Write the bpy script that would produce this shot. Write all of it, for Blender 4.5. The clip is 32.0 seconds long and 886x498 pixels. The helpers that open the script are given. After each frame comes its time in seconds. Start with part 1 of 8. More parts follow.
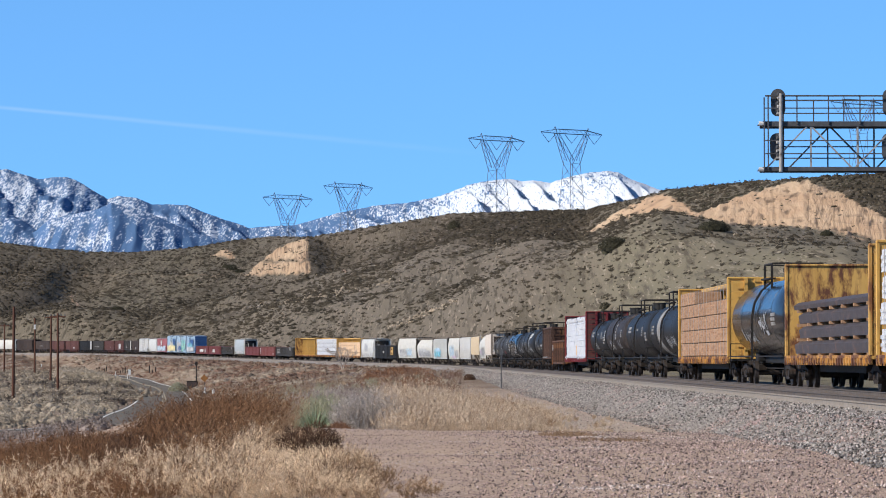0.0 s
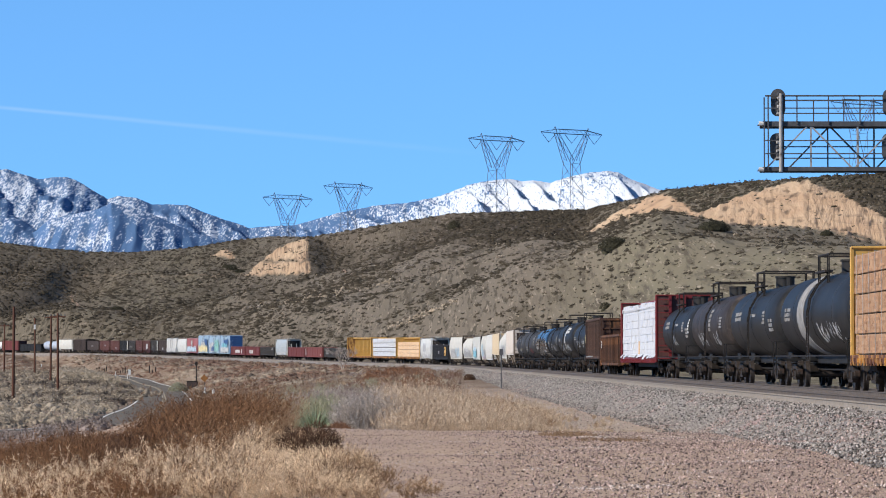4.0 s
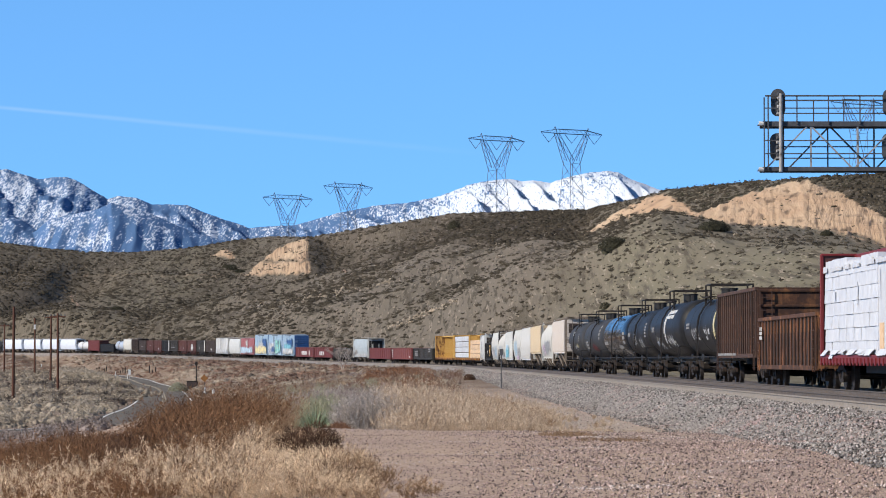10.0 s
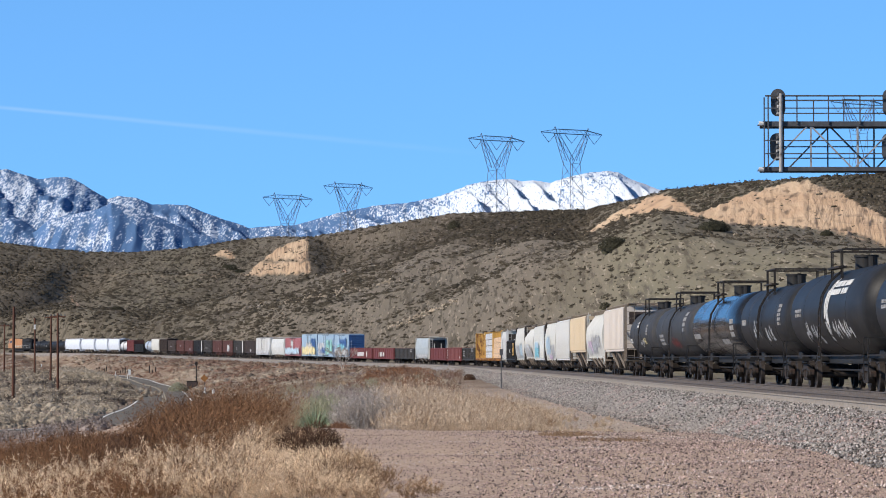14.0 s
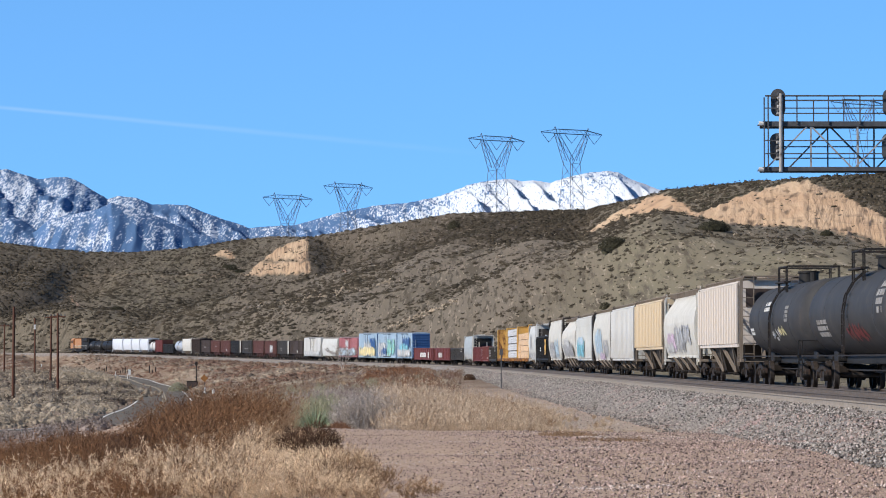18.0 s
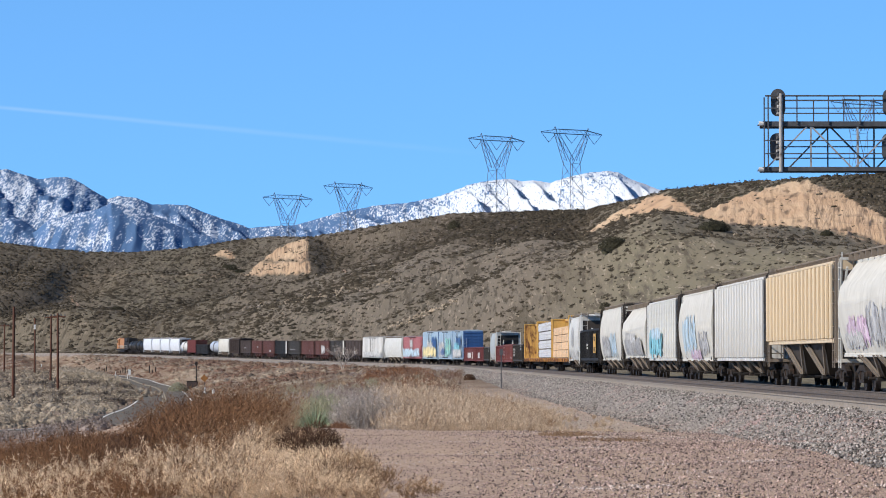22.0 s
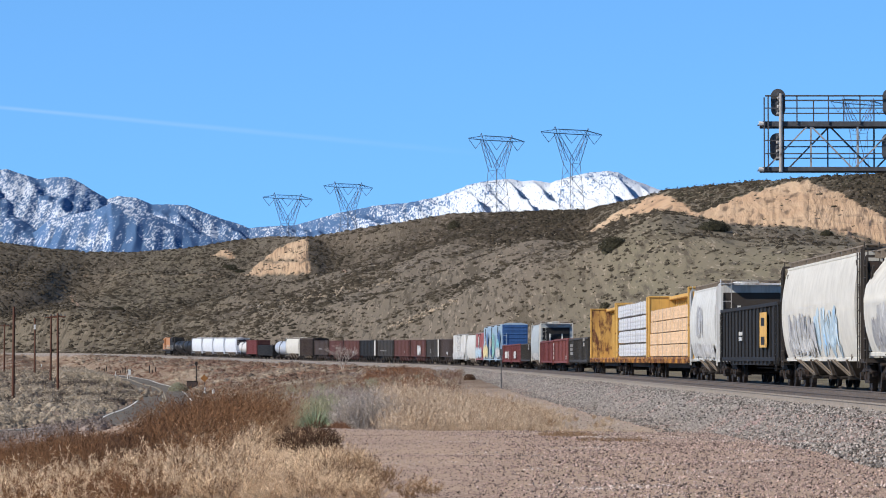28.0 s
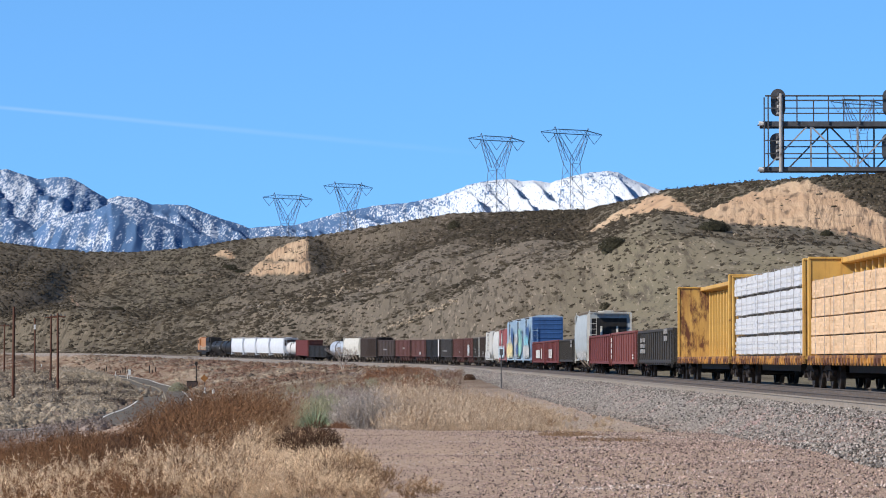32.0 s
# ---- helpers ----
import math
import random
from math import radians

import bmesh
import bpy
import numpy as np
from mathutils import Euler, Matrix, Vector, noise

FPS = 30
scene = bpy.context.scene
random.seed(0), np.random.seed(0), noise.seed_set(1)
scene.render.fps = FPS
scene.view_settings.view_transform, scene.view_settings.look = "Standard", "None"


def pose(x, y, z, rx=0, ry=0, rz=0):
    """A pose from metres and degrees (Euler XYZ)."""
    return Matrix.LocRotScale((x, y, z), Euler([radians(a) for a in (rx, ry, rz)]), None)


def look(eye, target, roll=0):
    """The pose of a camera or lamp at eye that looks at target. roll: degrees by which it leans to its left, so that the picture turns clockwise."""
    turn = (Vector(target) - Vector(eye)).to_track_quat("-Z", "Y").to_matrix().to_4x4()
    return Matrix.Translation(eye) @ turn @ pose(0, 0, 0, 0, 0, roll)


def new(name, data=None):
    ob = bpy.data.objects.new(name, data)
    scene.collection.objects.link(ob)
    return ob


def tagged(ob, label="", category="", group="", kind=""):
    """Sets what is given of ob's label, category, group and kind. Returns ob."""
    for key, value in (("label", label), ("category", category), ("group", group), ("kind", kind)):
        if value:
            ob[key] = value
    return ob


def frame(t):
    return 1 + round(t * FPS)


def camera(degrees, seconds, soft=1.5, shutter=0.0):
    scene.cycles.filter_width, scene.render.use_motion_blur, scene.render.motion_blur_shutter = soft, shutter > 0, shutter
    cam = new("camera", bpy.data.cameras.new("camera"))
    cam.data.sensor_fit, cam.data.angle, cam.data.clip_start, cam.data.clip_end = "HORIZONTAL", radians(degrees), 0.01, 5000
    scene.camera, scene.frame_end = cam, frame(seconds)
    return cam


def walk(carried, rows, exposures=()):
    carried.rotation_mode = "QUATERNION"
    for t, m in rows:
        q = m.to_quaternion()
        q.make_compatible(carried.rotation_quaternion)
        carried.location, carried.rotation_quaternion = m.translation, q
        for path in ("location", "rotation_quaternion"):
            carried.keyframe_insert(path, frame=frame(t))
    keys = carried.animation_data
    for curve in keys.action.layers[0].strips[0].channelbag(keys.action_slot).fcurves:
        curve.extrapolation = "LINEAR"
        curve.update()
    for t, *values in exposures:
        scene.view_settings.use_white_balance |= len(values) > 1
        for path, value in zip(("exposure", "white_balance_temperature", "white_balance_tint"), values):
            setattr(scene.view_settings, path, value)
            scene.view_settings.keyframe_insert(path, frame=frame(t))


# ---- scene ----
# ---- camera: a long lens on a tripod, about a metre above the rails ----
EYE = 0.95
LENS = 5760.0                      # focal length in units of which the picture is 1568 wide
cam = camera(15.50, 32.0, 1.0)
still = look((0, 0, EYE), (0, 100, EYE + 3.403))
walk(cam, [(0, still), (32, still)])

# ---- light: low winter sun from the west, clear sky ----
SUN_ELEV, SUN_AZ = 34.0, -117.0     # degrees; azimuth from +Y towards +X
world = bpy.data.worlds.new("sky")
scene.world = world
world.use_nodes = True
wn = world.node_tree.nodes
sky = wn.new("ShaderNodeTexSky")
sky.sky_type = "NISHITA"
sky.sun_disc = False
sky.sun_elevation, sky.sun_rotation = radians(SUN_ELEV), radians(SUN_AZ)
sky.altitude, sky.air_density, sky.dust_density, sky.ozone_density = 1000, 1.0, 0.0, 2.0
wn["Background"].inputs["Strength"].default_value = 0.15
WL = world.node_tree.links
sky_dir = wn.new("ShaderNodeVectorMath")          # the long lens sees only the lowest sky; clear winter air is as deep a blue as further up
sky_dir.inputs[1].default_value = (0, 0, 0.22)
WL.new(wn.new("ShaderNodeTexCoord").outputs["Generated"], sky_dir.inputs[0])
WL.new(sky_dir.outputs[0], sky.inputs["Vector"])
tint = wn.new("ShaderNodeMix")
tint.data_type, tint.blend_type = "RGBA", "MULTIPLY"
tint.inputs[0].default_value, tint.inputs[7].default_value = 1.0, (0.59, 0.95, 1.155, 1)
WL.new(sky.outputs[0], tint.inputs[6])
up = wn.new("ShaderNodeSeparateXYZ")               # a dark, deep zenith, as in dry mountain air
WL.new(sky_dir.outputs[0], up.inputs[0])
deep = wn.new("ShaderNodeMapRange")
deep.inputs[1].default_value, deep.inputs[2].default_value, deep.inputs[3].default_value, deep.inputs[4].default_value = 0.33, 0.9, 1.0, 0.28
WL.new(up.outputs[2], deep.inputs[0])
dim = wn.new("ShaderNodeMix")
dim.data_type, dim.blend_type = "RGBA", "MULTIPLY"
dim.inputs[0].default_value = 1.0
WL.new(tint.outputs[2], dim.inputs[6])
WL.new(deep.outputs[0], dim.inputs[7])
WL.new(dim.outputs[2], wn["Background"].inputs[0])
sun = new("sun", bpy.data.lights.new("sun", "SUN"))
sun.data.energy, sun.data.angle, sun.data.color = 3.85, radians(0.53), (1.0, 0.91, 0.80)
az, el = radians(SUN_AZ), radians(SUN_ELEV)
sun.matrix_world = look((math.sin(az) * math.cos(el) * 50, math.cos(az) * math.cos(el) * 50, math.sin(el) * 50), (0, 0, 0))
scene.view_settings.exposure = 0.58


# ---- materials ----
def surf(name, a, b, scale=4.0, c=None, cscale=0.6, cut=0.58, rough=0.8, metal=0.0, bump=0.15, bscale=30.0,
         streak=None, island=0.0, vary=0.0, stretch=None, spec=0.35):
    """Two colours in grain, a third in patches, streaks that run down, relief, and a change from piece to piece."""
    m = bpy.data.materials.new(name)
    m.use_nodes = True
    nt = m.node_tree
    N, L = nt.nodes, nt.links
    bsdf = N["Principled BSDF"]
    tc = N.new("ShaderNodeTexCoord")
    co = tc.outputs["Object"]
    if stretch:
        mp = N.new("ShaderNodeMapping")
        mp.inputs["Scale"].default_value = stretch
        L.new(co, mp.inputs[0])
        co = mp.outputs[0]

    def noise_tex(s, detail=5.0, vec=co):
        n = N.new("ShaderNodeTexNoise")
        n.inputs["Scale"].default_value, n.inputs["Detail"].default_value = s, detail
        n.inputs["Roughness"].default_value = 0.65
        L.new(vec, n.inputs["Vector"])
        return n.outputs["Fac"]

    def mix(fac, x, y, kind="MIX"):
        n = N.new("ShaderNodeMix")
        n.data_type, n.blend_type = "RGBA", kind
        for sock, val in ((n.inputs[0], fac), (n.inputs[6], x), (n.inputs[7], y)):
            if isinstance(val, (int, float)):
                sock.default_value = val
            elif isinstance(val, tuple):
                sock.default_value = (*val, 1)
            else:
                L.new(val, sock)
        return n.outputs[2]

    def ramp(fac, lo, hi):
        n = N.new("ShaderNodeMapRange")
        n.inputs[1].default_value, n.inputs[2].default_value = lo, hi
        L.new(fac, n.inputs[0])
        return n.outputs[0]

    col = mix(ramp(noise_tex(scale), 0.35, 0.65), a, b)
    if c:
        col = mix(ramp(noise_tex(cscale, 8.0), cut - 0.06, cut + 0.06), col, c)
    if streak:
        mp = N.new("ShaderNodeMapping")
        mp.inputs["Scale"].default_value = (5, 5, 0.35)
        L.new(tc.outputs["Object"], mp.inputs[0])
        s = ramp(noise_tex(1.0, 4.0, mp.outputs[0]), 0.5, 0.72)
        k = N.new("ShaderNodeMath")
        k.operation = "MULTIPLY"
        k.inputs[1].default_value = streak[1]
        L.new(s, k.inputs[0])
        col = mix(k.outputs[0], col, streak[0])
    if island or vary:
        src = N.new("ShaderNodeNewGeometry").outputs["Random Per Island"] if island else N.new("ShaderNodeObjectInfo").outputs["Random"]
        n = N.new("ShaderNodeMapRange")
        n.inputs[3].default_value, n.inputs[4].default_value = 1 - (island or vary), 1 + (island or vary)
        L.new(src, n.inputs[0])
        hs = N.new("ShaderNodeHueSaturation")
        L.new(n.outputs[0], hs.inputs["Value"])
        L.new(col, hs.inputs["Color"])
        col = hs.outputs[0]
    L.new(col, bsdf.inputs["Base Color"])
    bsdf.inputs["Roughness"].default_value, bsdf.inputs["Metallic"].default_value = rough, metal
    bsdf.inputs["Specular IOR Level"].default_value = spec
    if bump:
        bp = N.new("ShaderNodeBump")
        bp.inputs["Strength"].default_value, bp.inputs["Distance"].default_value = bump, 0.02
        L.new(noise_tex(bscale), bp.inputs["Height"])
        L.new(bp.outputs[0], bsdf.inputs["Normal"])
    return m


def paint(name, a, dirt=(0.10, 0.075, 0.055), amount=0.6, rough=0.5, rust=None, cut=0.62, metal=0.0):
    b = tuple(x * 0.82 for x in a)
    return surf(name, a, b, 1.3, rust, 1.7, cut, rough, metal, 0.025, 25, (dirt, amount))


RUST = (0.13, 0.045, 0.02)
STEEL_DARK = surf("dark_steel", (0.009, 0.008, 0.0075), (0.020, 0.016, 0.014), 6, (0.045, 0.028, 0.02), 2.5, 0.62, 0.75)
TRUCK = surf("truck_steel", (0.010, 0.008, 0.007), (0.025, 0.019, 0.016), 8, (0.055, 0.034, 0.025), 3.0, 0.6, 0.8)
WHEEL = surf("wheel_steel", (0.018, 0.014, 0.012), (0.036, 0.028, 0.024), 8, rough=0.6)
RAIL = surf("rail_steel", (0.075, 0.062, 0.054), (0.12, 0.10, 0.088), 5, rough=0.7)
# lighter copy of the rail steel: sunlight on the nearest rail as colour
RAIL_SUNLIT = surf("dusty_rail_steel", (0.20, 0.175, 0.15), (0.27, 0.235, 0.20), 5, rough=0.75)
TIE = surf("tie", (0.075, 0.063, 0.056), (0.12, 0.105, 0.095), 9, rough=0.9, vary=0.15)
TANK_BLACK = surf("tank_black", (0.013, 0.013, 0.014), (0.022, 0.022, 0.023), 1.2, (0.028, 0.026, 0.024), 1.2, 0.62, 0.5, 0, 0.03, 20, ((0.035, 0.032, 0.029), 0.5), spec=0.15)
TANK_DULL = surf("tank_dull", (0.034, 0.035, 0.038), (0.048, 0.048, 0.050), 1.2, (0.065, 0.058, 0.052), 1.2, 0.62, 0.6, 0, 0.03, 20, ((0.06, 0.052, 0.046), 0.5), spec=0.12)
TANK_BROWN = surf("tank_faded", (0.024, 0.020, 0.019), (0.036, 0.030, 0.028), 1.2, (0.07, 0.055, 0.05), 1.2, 0.6, 0.55, 0, 0.03, 20, ((0.09, 0.075, 0.065), 0.5), spec=0.12)
TANK_SHINY = surf("tank_gloss", (0.010, 0.012, 0.016), (0.014, 0.016, 0.02), 1.0, (0.02, 0.02, 0.02), 1.2, 0.66, 0.17, 0, 0.015, 8, ((0.04, 0.035, 0.03), 0.3), spec=0.28)
TANK_GREY = paint("tank_blue_grey", (0.42, 0.47, 0.55), amount=0.35, rough=0.4)
TANK_WHITE = paint("tank_white", (0.62, 0.62, 0.62), amount=0.4)
YELLOW = paint("yellow_paint", (0.61, 0.365, 0.095), (0.20, 0.085, 0.03), 0.6, 0.55, RUST, 0.64)
YELLOW_RUSTY = surf("rusty_yellow_paint", (0.60, 0.37, 0.11), (0.50, 0.29, 0.075), 1.5, (0.115, 0.045, 0.024), 2.6, 0.53, 0.65, 0, 0.08, 25, ((0.24, 0.10, 0.04), 0.7), stretch=(1, 1, 0.4))
SILL_RUSTY = paint("rusty_sill_paint", (0.50, 0.25, 0.06), (0.10, 0.04, 0.025), 0.9, 0.75, (0.10, 0.04, 0.025), 0.49)
RED = paint("red_paint", (0.175, 0.020, 0.022), (0.07, 0.02, 0.02), 0.6, 0.55)
OXIDE = paint("oxide_red_paint", (0.138, 0.034, 0.033), (0.07, 0.03, 0.025), 0.6, 0.7)
OXIDE_PALE = paint("faded_red_paint", (0.175, 0.052, 0.047), (0.10, 0.045, 0.04), 0.6, 0.7)
OXIDE_DARK = paint("dark_red_brown_paint", (0.10, 0.04, 0.035), (0.04, 0.025, 0.02), 0.6, 0.75)
BROWN_DARK = paint("dark_brown_paint", (0.050, 0.036, 0.032), (0.10, 0.07, 0.055), 0.5, 0.75)
GREEN_BLACK = paint("green_black_paint", (0.034, 0.030, 0.026), (0.09, 0.075, 0.06), 0.5, 0.65)
BLACK = paint("black_paint", (0.010, 0.010, 0.011), (0.035, 0.03, 0.026), 0.5, 0.7)
# rusted steel darkened for panels: shade between the ribs put into the colour
RUST_PANEL_SHADED = surf("rusted_panel", (0.014, 0.009, 0.008), (0.034, 0.018, 0.013), 3, (0.17, 0.065, 0.03), 1.3, 0.57, 0.85, 0, 0.2, 30, ((0.02, 0.014, 0.012), 0.8))
RUSTY = surf("rusted_steel", (0.050, 0.025, 0.017), (0.085, 0.039, 0.024), 2, (0.21, 0.09, 0.038), 1.1, 0.565, 0.85, 0, 0.2, 30, ((0.05, 0.025, 0.018), 0.85), vary=0.3)
RUSTY_DARK = surf("dark_rusted_steel", (0.038, 0.022, 0.017), (0.066, 0.035, 0.026), 2, (0.14, 0.065, 0.036), 1.3, 0.62, 0.85, 0, 0.2, 30, ((0.035, 0.022, 0.018), 0.8), vary=0.3)
WHITE = paint("white_paint", (0.55, 0.545, 0.52), (0.30, 0.27, 0.24), 0.5, 0.55)
CLEAN_WHITE = paint("clean_white_paint", (0.63, 0.67, 0.73), (0.36, 0.36, 0.37), 0.35, 0.5)
OFFWHITE = paint("cream_paint", (0.56, 0.55, 0.505), (0.30, 0.27, 0.23), 0.38, 0.6)
BEIGE = surf("beige_paint", (0.60, 0.55, 0.505), (0.47, 0.42, 0.375), 1.3, (0.36, 0.30, 0.25), 0.9, 0.63, 0.6, 0, 0.06, 25, stretch=(1.5, 1.5, 0.06))
TAN = surf("tan_paint", (0.60, 0.50, 0.36), (0.48, 0.385, 0.265), 1.3, (0.33, 0.24, 0.16), 0.9, 0.62, 0.6, 0, 0.06, 25, stretch=(1.5, 1.5, 0.06))
GREY = surf("grey_paint", (0.64, 0.65, 0.645), (0.38, 0.375, 0.36), 1.2, (0.22, 0.175, 0.145), 0.9, 0.62, 0.6, 0, 0.06, 25, stretch=(1.5, 1.5, 0.06))
GREY_PALE = paint("pale_grey_paint", (0.55, 0.56, 0.545), (0.26, 0.24, 0.21), 0.7, 0.6)
BLUE = paint("blue_paint", (0.035, 0.10, 0.26), (0.03, 0.05, 0.10), 0.4, 0.5)
BLUE_PALE = paint("pale_blue_paint", (0.33, 0.45, 0.57), (0.25, 0.28, 0.30), 0.5, 0.55)
BLUE_GREY = paint("blue_grey_paint", (0.37, 0.415, 0.44), (0.25, 0.25, 0.25), 0.5, 0.55)
PINK_RED = paint("weathered_red_paint", (0.36, 0.135, 0.145), (0.20, 0.09, 0.09), 0.5, 0.6)
ORANGE = paint("orange_paint", (0.40, 0.195, 0.085), (0.25, 0.09, 0.03), 0.5, 0.5)
ORANGE_SIGN = surf("orange_sign", (0.26, 0.115, 0.028), (0.19, 0.08, 0.022), 3, rough=0.6)
LETTER = surf("stencil_white", (0.62, 0.62, 0.60), (0.42, 0.42, 0.41), 3, rough=0.7)
LETTER_DIM = surf("worn_stencil", (0.30, 0.29, 0.28), (0.17, 0.165, 0.16), 3, rough=0.7)
G_CYAN = surf("spray_cyan", (0.10, 0.36, 0.46), (0.26, 0.48, 0.54), 2.5, (0.05, 0.20, 0.35), 1.8, 0.6, 0.6, 0, 0, island=0.3)
G_BLUE = surf("spray_pale_blue", (0.32, 0.45, 0.55), (0.45, 0.53, 0.58), 2.5, (0.20, 0.40, 0.65), 1.8, 0.62, 0.6, 0, 0, island=0.3)
G_PINK = surf("spray_violet", (0.48, 0.34, 0.48), (0.56, 0.48, 0.54), 2.5, (0.33, 0.2, 0.36), 1.8, 0.62, 0.6, 0, 0, island=0.3)
G_GREY = surf("spray_grey", (0.30, 0.31, 0.33), (0.42, 0.42, 0.42), 2.5, (0.16, 0.16, 0.18), 1.8, 0.6, 0.6, 0, 0, island=0.3)
G_WHITE = surf("spray_white", (0.50, 0.50, 0.49), (0.36, 0.37, 0.38), 2.5, rough=0.6, bump=0, island=0.3)
G_YELLOW = surf("spray_yellow", (0.60, 0.50, 0.20), (0.66, 0.60, 0.40), 2.5, (0.5, 0.25, 0.08), 1.8, 0.62, 0.6, 0, 0, island=0.3)
G_TEAL = surf("spray_teal", (0.10, 0.36, 0.36), (0.30, 0.50, 0.46), 2.5, (0.45, 0.45, 0.20), 1.8, 0.6, 0.6, 0, 0, island=0.3)
LUMBER = surf("cut_lumber", (0.56, 0.385, 0.235), (0.64, 0.46, 0.30), 7, (0.50, 0.28, 0.13), 3.0, 0.62, 0.85, vary=0.06)
LUMBER_RED = surf("reddish_lumber", (0.31, 0.185, 0.108), (0.41, 0.26, 0.16), 7, (0.23, 0.12, 0.065), 3.0, 0.6, 0.85, vary=0.12)
BOARDS = {"cut_lumber": surf("cut_board_edges", (0.58, 0.40, 0.25), (0.64, 0.46, 0.30), 3, (0.46, 0.27, 0.14), 2.0, 0.64, 0.85, island=0.14), "reddish_lumber": surf("reddish_board_edges", (0.31, 0.172, 0.095), (0.39, 0.232, 0.137), 3, (0.19, 0.09, 0.05), 2.0, 0.62, 0.85, island=0.22)}
CHUTE_EDGE = paint("chute_edge_steel", (0.20, 0.165, 0.132), (0.09, 0.07, 0.055), 0.6, 0.8)
# dark brown-grey of the chutes, also painted on hopper ends as shade
CHUTE_AND_SHADE = paint("chute_steel", (0.045, 0.038, 0.033), (0.04, 0.03, 0.025), 0.6, 0.8)
WRAP = surf("white_wrap", (0.60, 0.61, 0.63), (0.50, 0.515, 0.55), 2.0, (0.42, 0.43, 0.46), 4.0, 0.66, 0.45, 0, 0.5, 6)
WRAP_LINE = surf("wrap_print", (0.52, 0.53, 0.55), (0.60, 0.61, 0.63), 3, rough=0.6)
DUNNAGE = surf("dark_dunnage", (0.10, 0.09, 0.085), (0.16, 0.14, 0.12), 5)
PLATE = surf("steel_plate", (0.062, 0.054, 0.058), (0.095, 0.082, 0.086), 3, (0.16, 0.10, 0.085), 2.0, 0.62, 0.6, 0.3)
GALV = surf("grey_steel", (0.30, 0.29, 0.28), (0.40, 0.39, 0.375), 4, (0.10, 0.075, 0.06), 3.0, 0.64, 0.6, 0.2)
GALV_DARK = surf("dark_grey_steel", (0.055, 0.058, 0.064), (0.088, 0.09, 0.096), 4, rough=0.65)
PYLON = surf("lattice_steel", (0.115, 0.135, 0.165), (0.15, 0.17, 0.20), 0.5, rough=0.6)
POLE = surf("pole_wood", (0.078, 0.034, 0.022), (0.115, 0.05, 0.031), 5, (0.06, 0.032, 0.022), 2.0, 0.6, 0.9, stretch=(3, 3, 0.4))
GLASSY = surf("dark_glass", (0.02, 0.02, 0.024), (0.03, 0.03, 0.035), 3, rough=0.1, bump=0, spec=0.6)
ASPHALT = surf("asphalt", (0.125, 0.115, 0.103), (0.16, 0.148, 0.134), 2, (0.065, 0.062, 0.06), 0.2, 0.6, 1.0, bump=0.1, spec=0.1)
LINE_WHITE = surf("road_line_white", (0.72, 0.72, 0.70), (0.6, 0.6, 0.58), 2, rough=0.8)
LINE_YELLOW = surf("road_line_faded", (0.36, 0.31, 0.22), (0.28, 0.245, 0.18), 2, rough=0.8)


